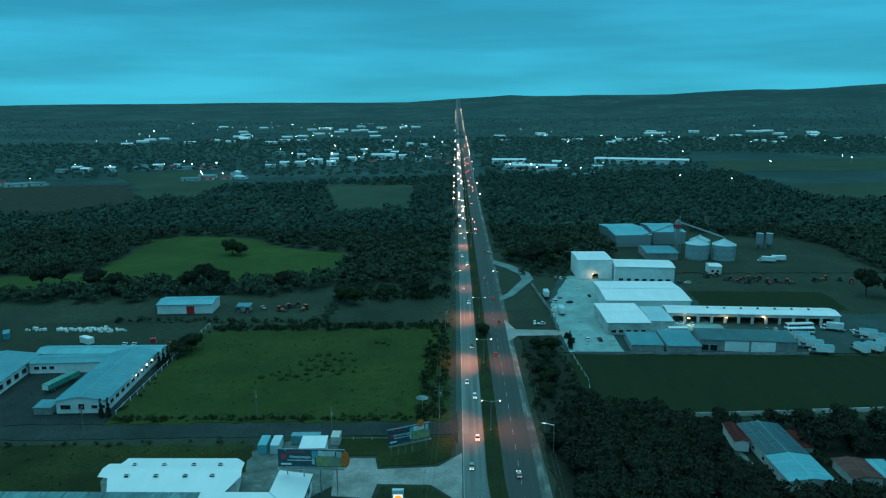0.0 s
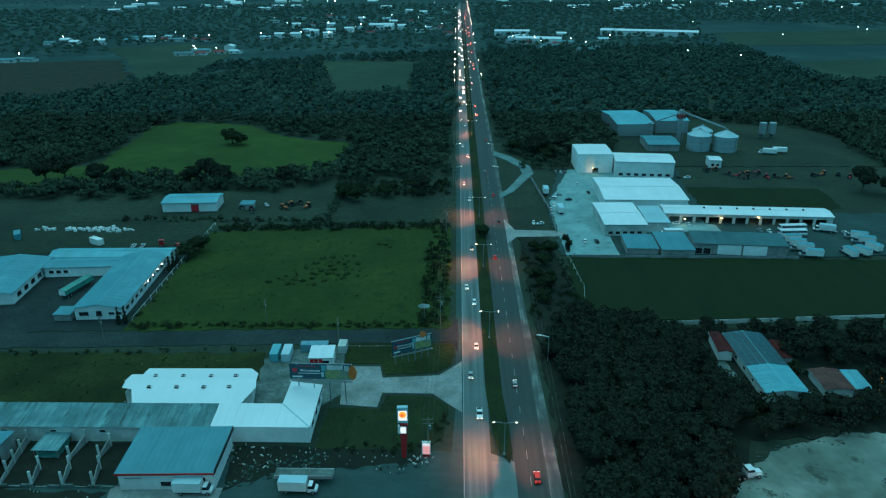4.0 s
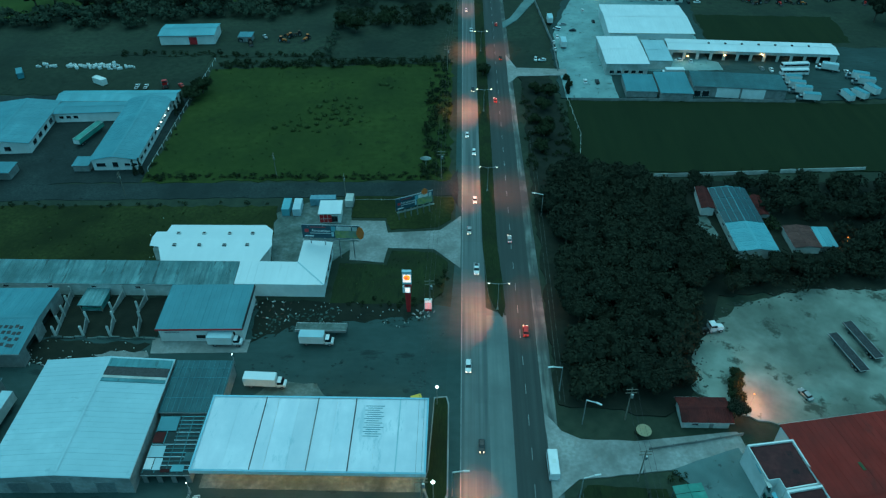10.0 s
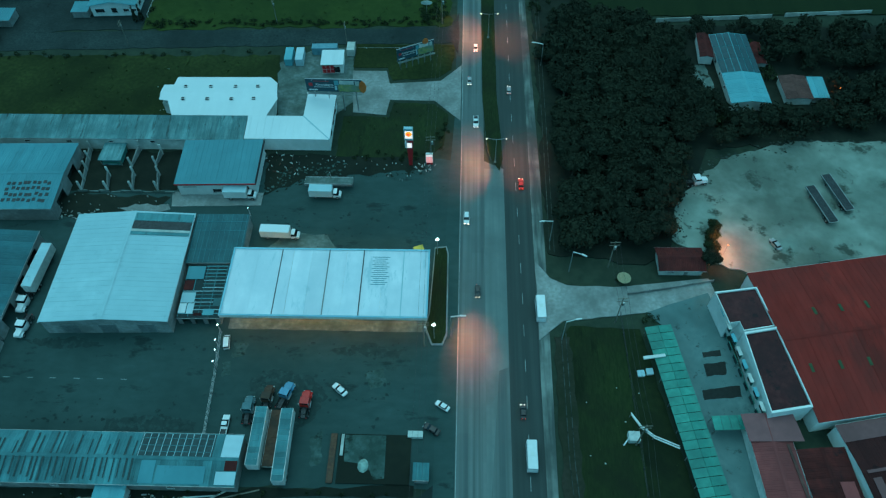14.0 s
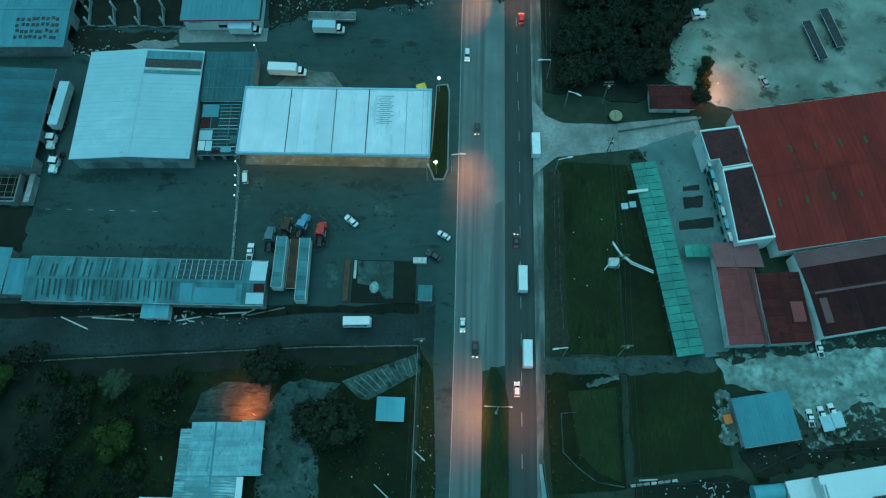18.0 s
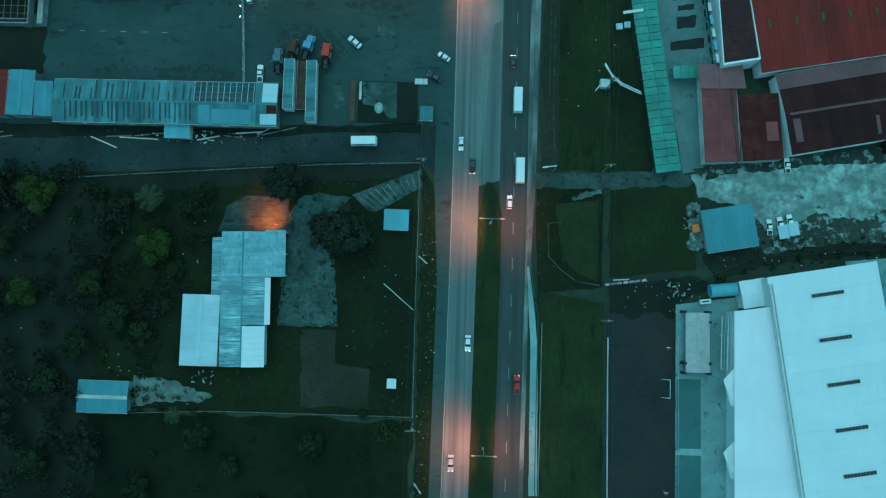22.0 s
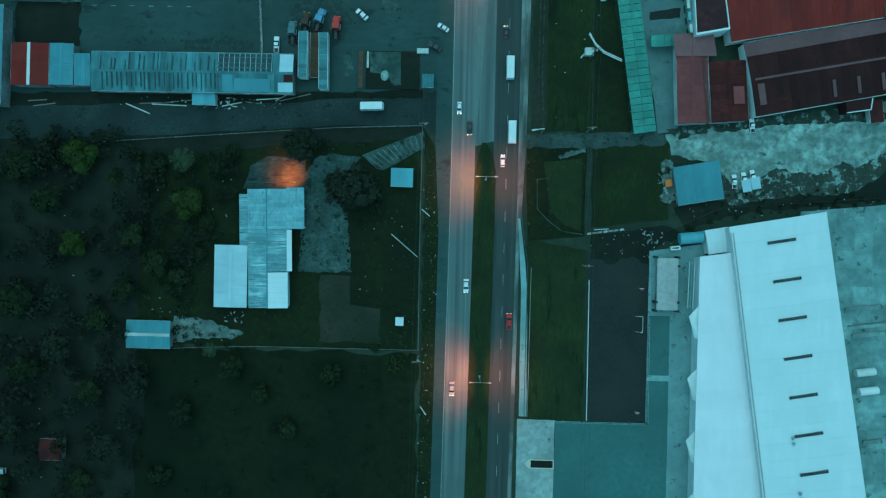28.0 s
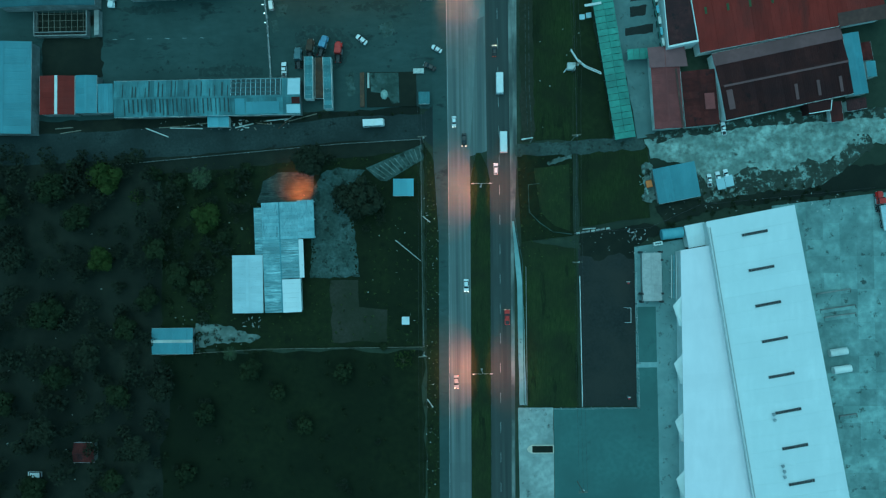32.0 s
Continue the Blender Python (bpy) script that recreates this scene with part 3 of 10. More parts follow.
# ---- patches of ground ----
patch("near_rough", [(-640, -330), (640, -330), (640, 470), (330, 640), (12, 860), (-12, 860), (-330, 640), (-640, 470)], ROUGH, "dark rough ground between the plots", edge=4, step=20)
patch("field_southwest", [(-330, -330), (-18, -330), (-18, -60), (-330, -60)], DARKFIELD, "dark overgrown pasture beside the highway")
patch("grove_floor", [(-330, -330), (-98, -330), (-98, -2), (-330, -6)], WOODFLOOR, "shaded leaf-littered ground under trees", edge=2.5)
patch("house_lot", [(-98, -59), (-18.2, -59), (-18.2, 3.5), (-98, -1)], GARDEN, "dark lawn round a house", edge=0.3)
patch("lane_verge", [(-330, -11), (-143, -1), (-92, 1), (-58, 3.4), (-41, 4.6), (-17, 4.8), (-17.2, 1), (-98, -5), (-330, -20)], WOODFLOOR, "dark weedy verge along the side road", edge=0.3)
patch("mown_strip", [(-28, -57), (-19, -57), (-19, -14), (-28, -18)], DARKFIELD, "mown grass beside a fence", edge=1.0)
patch("flower_bed", [(-45.9, -38.3), (-37.5, -38.3), (-37.3, -46.5), (-28.7, -47.5), (-28.8, -57.3), (-45.8, -57.2)], SOIL, "dug brown soil bed", edge=0.5)
patch("driveway_old", [(-51.2, -10.5), (-48.3, -5.5), (-43.3, -3.6), (-35.0, -4.7), (-38, -8), (-41.7, -10.7), (-39.8, -17), (-38.6, -22.4), (-37, -37.2), (-52.2, -37.5), (-51.6, -28.8)], DRIVE, "mossy old concrete driveway", edge=0.4, step=1.5)
patch("ramp", [(-34.8, -4.1), (-17.4, 3.0), (-17.0, -1.6), (-28.5, -8.2), (-30.5, -8.0)], DRIVE, "ribbed concrete driveway ramp", edge=0.1)
patch("patio", [(-66.5, -7.7), (-61.7, -5.0), (-50.7, -5.2), (-50.5, -14.2), (-68.5, -14.2)], PATIO, "dark concrete patio lit by a warm lamp", edge=0.4)
patch("track_pale", [(-87.6, -50.8), (-81.0, -51.1), (-74, -53.2), (-67.6, -55.3), (-71.0, -57.2), (-79, -57.0), (-87.6, -58.6)], TRACK, "pale trodden earth beside a shed", edge=0.5, step=1.2)
patch("verge_southwest", [(-17.6, -330), (-12.3, -330), (-12.4, -9), (-13.4, -3), (-17, 3)], GARDEN, "rough roadside grass verge", edge=0.4)
patch("truck_yard", [(-150, 9), (-60, 13.5), (-12.3, 14), (-12, 106), (-66, 107), (-150, 107)], YARD, "oil-stained asphalt truck yard", edge=0.6)
patch("yard_verge", [(-150, 6.5), (-92, 9.0), (-58, 10.0), (-40, 11.6), (-18, 12.2), (-18, 14.5), (-60, 12.6), (-150, 12)], WOODFLOOR, "weedy strip behind the workshop", edge=0.5)
patch("side_road", [(-330, -12), (-143, -1.4), (-92, 0.6), (-58, 3.0), (-41, 4.3), (-17, 4.6), (-12, -1), (-12, 16), (-17, 12.2), (-41, 11.8), (-58, 10.2), (-92, 9.5), (-143, 7.7), (-330, 0)], GRAVEL, "dark asphalt side road joining the highway", "road", edge=0.3)
patch("apron", [(-55, 79.5), (-44, 79.2), (-40, 73.5), (-17, 73.5), (-17, 69), (-63, 69)], OLDCONC, "worn concrete apron behind the fuel canopy", edge=0.6)
patch("store_mud", [(-134.5, 44), (-116, 44), (-115.8, 25.6), (-134.5, 25.6)], WOODFLOOR, "dark muddy ground before a red store", edge=0.8, step=2)
patch("station_floor", [(-64.5, 69.5), (-17, 69.5), (-17, 50.6), (-64, 50.6)], OLDCONC, "oil-marked concrete floor under the fuel canopy", edge=0.1)
for oil_poly in ([(-86, 27.6), (-74, 28.4), (-66, 27.2), (-66, 25), (-86, 25)], [(-56, 38), (-50, 40.5), (-42, 38.4), (-38, 34), (-41, 28), (-44, 26), (-56, 27)], [(-40, 45), (-31, 47.6), (-22, 46), (-23, 43.6), (-33, 44.2)], [(-112, 46.6), (-98, 47.6), (-92, 45.4), (-104, 44.4)]):
    patch("oil_stain", oil_poly, OIL, "dark oil-soaked stretch of the truck yard", edge=0.9, step=1.0)
for pale_poly in ([(-61.8, 46.6), (-58.4, 47.2), (-58.8, 43.4), (-61.4, 42.8)], [(-63.4, 41.6), (-61.6, 42.0), (-61.0, 38.6), (-62.8, 38.0)], [(-30.4, 39.6), (-26.2, 41), (-25.4, 37), (-28.8, 35.6)], [(-40.6, 24.6), (-38.4, 25.8), (-37.8, 19), (-39.8, 18)], [(-124, 40.6), (-116.5, 41.6), (-116, 38), (-122, 37.4)]):
    patch("pale_stain", pale_poly, DRIVE, "pale dusty spill on the truck yard", edge=0.7, step=0.8)
patch("frame_soil", [(-119, 108), (-87, 108), (-87, 93.5), (-118, 92.5)], WOODFLOOR, "dark muddy ground between unfinished walls", edge=0.8)
patch("scrap_soil", [(-64, 107.5), (-18, 107.5), (-20, 102), (-46, 99), (-55, 97), (-63, 92)], WOODFLOOR, "dark muddy strip with scrap beside the yard", edge=1.2, step=2)
patch("lane_mud", [(-118, 92), (-88, 91), (-90, 84.5), (-110, 82.5), (-117, 84)], WOODFLOOR, "muddy lane between two sheds", edge=1.0, step=2)
patch("white_spill", [(-101, 87), (-97, 88.5), (-88, 88.5), (-87, 86.8), (-95, 84.4)], CONCRETE, "pale concrete rubble spread", edge=0.5, step=1.5)
patch("loading_slab", [(-88, 93), (-63, 93), (-63, 88.6), (-87, 87.8)], CONCRETE, "concrete loading slab before a shop", edge=0.1)
patch("forecourt", [(-68, 147), (-58, 153.5), (-45, 155.5), (-42, 130), (-47, 124), (-64, 123), (-67, 135)], OLDCONC, "weathered concrete forecourt", edge=0.2)
patch("west_meadow", [(-330, 115), (-100, 116), (-66, 136), (-68, 151), (-330, 146)], GRASS, "dark rough grassland")
patch("sign_lawn", [(-44.5, 123.5), (-31, 123), (-30, 129.5), (-18, 129), (-13.5, 124.5), (-14.5, 112), (-19, 107), (-45, 107)], LAWN, "lawn round the fuel station sign", edge=0.3)
patch("bill_lawn", [(-44, 157), (-12, 157), (-13, 145), (-17, 141), (-31, 139.5), (-33, 145.5), (-44, 145.5)], GRASS, "grass under a hoarding", edge=0.4)
patch("entrance", [(-9.9, 147), (-16.2, 139.5), (-31.9, 137.9), (-33.2, 143.8), (-43.9, 143.9), (-41.9, 125), (-32, 124), (-31.3, 130.7), (-17.7, 130.4), (-9.9, 122)], CONCRETE, "pale concrete driveway entrance", "driveway", edge=0.05)
patch("gravel_road", [(-420, 138), (-152, 152.4), (-13, 158.1), (-11, 152), (-11, 174), (-14.7, 166), (-157, 161.5), (-420, 150)], GRAVEL, "dark gravel side road", "road", edge=0.4)
patch("field_west", [(-116, 250), (-14, 258), (-13.5, 167), (-116, 163.5)], FIELD, "overgrown green field with scrub", edge=1.0)
patch("school_yard", [(-230, 158), (-117, 163.5), (-118, 224), (-230, 224)], GRAVEL, "gravelled yard round the long white building", edge=0.8)
patch("tank_yard", [(-240, 225), (-119, 226), (-119, 262), (-240, 262)], ROUGH, "dark unpaved storage yard", edge=1.0)
patch("shed_yard", [(-165, 263), (-72, 263), (-70, 296), (-165, 292)], ROUGH, "dark earth yard with old machinery", edge=1.5)
patch("rough_plot", [(-68, 262), (-14, 262), (-14, 330), (-66, 320)], ROUGH, "dark rough plot by the highway", edge=1.5)
patch("meadow", [(-330, 318), (-239.7, 304.4), (-213.6, 309), (-192.8, 327.5), (-133, 328), (-83, 349), (-74, 401), (-124, 421), (-154, 453), (-208, 462.5), (-220.5, 449.5), (-216, 352), (-261, 341.5), (-330, 350)], MEADOW, "bright green open meadow among woods", edge=3, step=9)
patch("pasture_far_west", [(-620, 700), (-330, 640), (-330, 690), (-620, 780)], SOIL, "brown ploughed strip far away", edge=4, step=20)
patch("pasture_far_east", [(330, 640), (900, 700), (900, 860), (350, 760)], FARFIELD, "distant green pasture", edge=6, step=20)
patch("pasture_far_east_two", [(330, 900), (1100, 960), (1100, 1160), (360, 1060)], FARFIELD, "distant green pasture", edge=6, step=20)
patch("clearing_brown", [(-520, 750), (-388, 779), (-313, 618), (-342, 562), (-395, 553)], SOIL, "brown fallow field among woods", edge=4, step=12)
patch("clearing_green", [(-461, 890), (-362, 925), (-282, 866), (-272, 656), (-321, 657), (-385, 785)], FARFIELD, "green clearing below the town", edge=4, step=12)
patch("clearing_pale", [(-163, 770), (-58, 760), (-54, 580), (-115, 572)], FARFIELD, "faint green clearing in the woods", edge=5, step=12)
patch("verge_east", [(12, -330), (28.9, -330), (28.9, -29.5), (12.4, -27)], LAWN, "striped lawn beside the court", edge=0.2)
patch("court", [(29.6, -30), (46.3, -29.5), (46.4, -77.4), (30.1, -77.2)], COURT, "dark asphalt ball court", "court", edge=0)
patch("rough_verge", [(11.5, -1), (28.3, -0.5), (28.3, -25.6), (12.4, -27.4)], GARDEN, "rough dark grass with a drainage ditch", edge=0.2)
patch("ditch_plot", [(16.5, -5.0), (27.2, -3.9), (27.2, -24.3), (22.5, -22.5), (18.2, -18)], LAWN, "small lawn within the ditch", edge=0.2)
patch("ditch_soil", [(30, -24.6), (46, -22.8), (52, -22.6), (56, -25), (46.4, -29), (46.4, -33), (42, -31), (36, -33.5), (30, -32)], WOODFLOOR, "dark trodden soil strewn with scraps", edge=0.8, step=1.5)
patch("rubble_spill", [(20.4, -3.6), (22.5, -2.2), (28.1, -0.8), (28.0, -2.2), (24, -3.2), (21.1, -4.2)], TRACK, "small spill of pale rubble beside a track", edge=0.3, step=0.8)
patch("plot_lawn", [(30, 0), (51, 1), (51.5, -20.5), (30, -23)], LAWN, "fenced square lawn", edge=0.4)
patch("sidewalk_east", [(9.6, -21), (10.2, -29), (10.9, -42), (11.1, -76.8), (13.2, -76.8), (12.7, -42), (11.6, -31), (10.2, -21)], WALK, "pale worn pavement beside the highway", "pavement", edge=0.1)
patch("foot_track", [(11, 2.6), (30, 3.2), (50, 5.2), (50, 0.4), (30, -0.9), (11, -1.2)], STONY, "grey stony track to a yard", edge=0.8, step=1.2)
patch("ditch_lawn", [(13.6, 3.2), (40.5, 3.6), (33, 52.5), (17, 53), (14, 49)], LAWN, "long lawn beside a drainage channel", edge=0.4)
patch("channel_soil", [(13.0, 50), (16.6, 50), (17.0, 3.0), (12.6, 3.0)], SOIL, "bare brown strip along a drainage channel", edge=0.4, step=2)
patch("pipe_ground", [(30, 52), (33.2, 52.4), (40.6, 4), (30, 3.8)], GARDEN, "dark weedy ground beside the parking roof", edge=0.3)
patch("gate_drive", [(9.5, 71.5), (13, 66.5), (17, 64.5), (28.5, 64.2), (52, 67.2), (53, 62), (37, 57.2), (15.5, 54.4), (9.5, 49)], CONCRETE, "pale concrete gate driveway", "driveway", edge=0.15)
patch("factory_apron", [(35, 57), (51, 63), (57, 28), (62, 6), (48, 3.5), (40, 52)], APRON, "worn concrete apron with parking bays", edge=0.2)
for bay_poly in ([(46.3, 43.6), (51.4, 44.4), (51.0, 41.2), (46.5, 40.6)], [(44.9, 37.2), (53.4, 38.5), (53.3, 35.8), (44.9, 34.8)], [(46.6, 46.7), (50.8, 47.4), (50.8, 45.9), (46.6, 45.3)]):
    patch("parking_bay", bay_poly, COURT, "dark oil-stained parking bay on the apron", edge=0.15, step=0.9)
patch("dirt_lane", [(50, 3.2), (56, 4.6), (62, 5.8), (74, 7.6), (93.6, 9.4), (150, 11), (150, -3), (117.4, 1.2), (110, -5), (103, -9.6), (94, -11.4), (86.8, -10.8), (75.4, -12.8), (68.8, -14.6), (66, -10), (64.5, -4.5), (51.9, -2.6)], DIRT, "pale potholed dirt lane", edge=0.9, step=1.0)
patch("lane_soil", [(53, -17.2), (66, -15.0), (75, -13.4), (87, -11.6), (94, -12), (103, -10.4), (110, -6), (150, -4), (150, -11), (110, -14), (74, -17.8), (56, -22.6)], WOODFLOOR, "dark littered soil beside the dirt lane", edge=0.5, step=1.6)
patch("lane_verge", [(50, 4.6), (62, 7.2), (74, 9.0), (93.6, 10.8), (150, 12.4), (150, 9.0), (108, 8.2), (93.6, 7.0), (80, 6.6), (70, 4.6), (62, 4.2), (54, 1.8)], LANEEDGE, "muddy edge of the dirt lane along a hall", edge=0.9, step=0.9)
patch("lane_fringe", [(64.5, -5), (68.8, -10.6), (75.4, -9.0), (81, -5.4), (86.8, -6.8), (94, -7.0), (99, -3.2), (103, -5), (110, -1.0), (117, 4), (119, 0), (110, -6.8), (103, -11.6), (94, -13.2), (86.8, -12.8), (75.4, -15), (68.8, -16.4), (65, -12)], LANEEDGE, "damp half-bare edge of the dirt lane", edge=1.1, step=1.0)
patch("works_yard", [(10.6, -77.6), (21.2, -77.6), (21.2, -330), (11.3, -330)], PALECONC, "pale concrete entrance drive", "driveway", edge=0.05)
patch("works_walk", [(46.5, -29.4), (62, -27), (62, -330), (46.5, -330)], WALK, "pale concrete path along the works hall", edge=0.05)
patch("works_court", [(21.3, -77.8), (46.6, -77.8), (46.6, -47.5), (52.6, -47.5), (53.6, -330), (21.3, -330)], TEALYARD, "smooth grey works yard", edge=0.05)
patch("cross_path", [(46.6, -64.2), (53, -64.2), (53, -65.8), (46.6, -65.8)], WALK, "narrow pale path across the works yard", edge=0.05)
patch("works_back", [(88, -17.5), (180, -8), (180, -330), (100, -330)], BACKYARD, "slabbed concrete yard behind the works hall", edge=0.1)
patch("wood_floor_east", [(13, 74), (37, 71), (46, 80), (60, 112), (150, 118), (150, 168), (56, 168), (30, 172), (26, 250), (14, 250)], WOODFLOOR, "shaded ground under dense trees", edge=0.8)
patch("dirt_yard", [(45, 79), (48, 91), (57.5, 103), (63, 107.5), (73, 111), (86, 115), (150, 115), (150, 80), (97, 75), (62, 69), (54, 72)], YARD_DIRT, "pale dirt truck yard with wet hollows", edge=0.7, step=1.8)
patch("house_yard", [(61, 147.5), (66, 148), (67, 137.5), (62.5, 134)], TRACK, "pale trodden yard beside a house", edge=0.4, step=1.2)
patch("house_drive", [(48.8, 125), (52.3, 128.6), (60, 131), (66, 133), (66, 130), (57, 125.6), (49.7, 121.8)], TRACK, "pale drive through the trees", edge=0.4, step=1.2)
patch("hut_rubble", [(49.0, -4.6), (50.4, -3.6), (52.4, -4.5), (53, -9), (53.4, -15), (51.6, -16), (49.2, -15.2), (50, -10)], TRACK, "pale rubble along a hut wall", edge=0.4, step=1)
patch("dark_field", [(31, 224), (230, 222), (230, 177), (54, 173), (28, 168)], PLAYFIELD, "dark mown playing field", edge=0.5)
patch("plant_lot", [(29, 226), (140, 226), (240, 236), (240, 345), (44, 345), (30, 290)], YARD, "grey yard of a large plant", edge=0.8)
patch("plant_court", [(31, 226), (52, 226), (52, 250), (100, 252), (100, 260), (96, 262), (98, 345), (48, 345), (32, 290)], WALK, "pale concrete court between the plant halls", edge=0.4)
patch("plant_rough", [(100, 276), (250, 276), (250, 350), (108, 350), (102, 314)], ROUGH, "dark rough ground behind the plant", edge=2.0)
patch("plant_green", [(101, 281), (165, 281), (168, 312), (103, 314)], PLAYFIELD, "dark grass plot inside the plant", edge=0.8)
patch("mill_yard", [(60, 352), (240, 352), (240, 470), (70, 470)], ROUGH, "dark gravel yard round grain silos", edge=2.0)
patch("loop_road", [(10, 384), (19, 372), (28, 352), (29, 338), (16, 306), (9, 296), (9, 303), (13, 309), (23, 338), (22, 350), (15, 366), (9, 374)], APRON, "curved slip road", "road", edge=0.1)
patch("plant_access", [(9, 266), (13, 253), (34, 252), (34, 246), (13, 245), (9, 238)], CONCRETE, "short access road to the plant", "road", edge=0.1)


# ---- buildings ----
def holed(shape, length, height, holes, thick):
    """A wall in the plane y = 0 .. thick, from 0 to length, with rectangular holes (x0, x1, z0, z1)."""
    xs = sorted({0, length, *[h[0] for h in holes], *[h[1] for h in holes]})
    zs = sorted({0, height, *[h[2] for h in holes], *[h[3] for h in holes]})
    nx, nz = len(xs), len(zs)
    full = lambda i, j: 0 <= i < nx - 1 and 0 <= j < nz - 1 and not any(h[0] < (xs[i] + xs[i + 1]) / 2 < h[1] and h[2] < (zs[j] + zs[j + 1]) / 2 < h[3] for h in holes)
    at = lambda i, j, k: k * nx * nz + j * nx + i
    faces = []
    for i in range(nx - 1):
        for j in range(nz - 1):
            if not full(i, j):
                continue
            faces.append((at(i, j, 0), at(i + 1, j, 0), at(i + 1, j + 1, 0), at(i, j + 1, 0)))
            faces.append((at(i, j + 1, 1), at(i + 1, j + 1, 1), at(i + 1, j, 1), at(i, j, 1)))
            for di, dj, p, q in ((-1, 0, (i, j), (i, j + 1)), (1, 0, (i + 1, j), (i + 1, j + 1)), (0, -1, (i, j), (i + 1, j)), (0, 1, (i, j + 1), (i + 1, j + 1))):
                if not full(i + di, j + dj):
                    faces.append((at(*p, 0), at(*q, 0), at(*q, 1), at(*p, 1)))
    used = sorted({v for f in faces for v in f})
    back = {v: n for n, v in enumerate(used)}
    spots = [(xs[v % nx], (0, thick)[v // (nx * nz)], zs[v % (nx * nz) // nx]) for v in used]
    return shape.add(spots, [tuple(back[v] for v in f) for f in faces])


def frame_of(corners):
    """Centre, turn and size of the rectangle nearest to nw, ne, se, sw."""
    nw, ne, se, sw = [Vector(c) for c in corners]
    u = ((ne - nw) + (se - sw)) / 2
    v = ((nw - sw) + (ne - se)) / 2
    c = (nw + ne + se + sw) / 4
    a = (math.degrees(math.atan2(u.y, u.x)) + math.degrees(math.atan2(-v.x, v.y))) / 2
    return c.x, c.y, a, u.length, v.length


def sheets(parent, length, run, rise, z0, sheet, material, side, along_x=True, name="roof_sheet"):
    """Ribbed roof sheets laid side by side; each runs from the eave (z0) up to z0 + rise. side: +1 or -1 across; 0: one slope over all."""
    n = max(2, round(length / sheet / 2))
    w = length / n
    s = Shape()
    y0, y1 = (-run / 2, run / 2) if side == 0 else (0, side * run)
    za, zb = (z0, z0 + rise) if side == 0 else (z0 + rise, z0)
    prof = [(0, 0), (0.10, 0), (0.14, 0.06), (0.20, 0.06), (0.24, 0)]
    for k in (0.25, 0.5, 0.75):
        prof += [(w * k - 0.06, 0), (w * k, 0.045), (w * k + 0.06, 0)]
    prof += [(w - 0.006, 0), (w - 0.006, -0.05), (0, -0.05)]
    ring = lambda y, z: [(x, y, z + h) if along_x else (y, x, z + h) for x, h in prof]
    s.loft([ring(y0, za), ring(y1, zb)])
    me = s.mesh(name, material)
    for i in range(n):
        a = -length / 2 + i * w
        part(name, me, material, parent, at=pose(a, 0, 0) if along_x else pose(0, a, 0))


def opening(parent, wall_pose, h, kind, material):
    """Fills one hole of a wall: window with frame and panes, door leaf, or roller shutter."""
    x0, x1, z0, z1 = h
    ob = thing(kind, "", "")
    ob.parent = parent
    ob.matrix_basis = wall_pose
    if kind == "window":
        f = Shape()
        for a, b, c, d in ((x0, x1, z0, z0 + 0.07), (x0, x1, z1 - 0.07, z1), (x0, x0 + 0.07, z0 + 0.07, z1 - 0.07), (x1 - 0.07, x1, z0 + 0.07, z1 - 0.07)):
            f.box(a, b, -0.03, 0.09, c, d)
        part("window_frame", f, WHITE, ob)
        n = max(1, round((x1 - x0) / 1.1))
        for i in range(n):
            w = (x1 - x0 - 0.14) / n
            part("pane", Shape().box(x0 + 0.07 + i * w + 0.02, x0 + 0.07 + (i + 1) * w - 0.02, 0.05, 0.07, z0 + 0.07, z1 - 0.07), GLASS, ob)
        part("sill", Shape().box(x0 - 0.08, x1 + 0.08, -0.10, -0.002, z0 - 0.08, z0), CONCRETE, ob)
    elif kind == "door":
        part("leaf", Shape().box(x0, x1, 0.06, 0.11, z0, z1), material or BLOCK, ob)
        part("handle", Shape().box(x1 - 0.16, x1 - 0.08, 0.0, 0.06, 1.0, 1.12), STEEL, ob)
    else:
        s = Shape()
        n = max(3, int((z1 - z0) / 0.3))
        for i in range(n):
            d = (z1 - z0) / n
            s.box(x0, x1, 0.06, 0.10 + 0.03 * (i % 2), z0 + i * d, z0 + (i + 1) * d)
        part("slats", s, material or STEEL, ob)
        part("shutter_box", Shape().box(x0 - 0.1, x1 + 0.1, -0.12, -0.002, z1, z1 + 0.3), STEEL, ob)


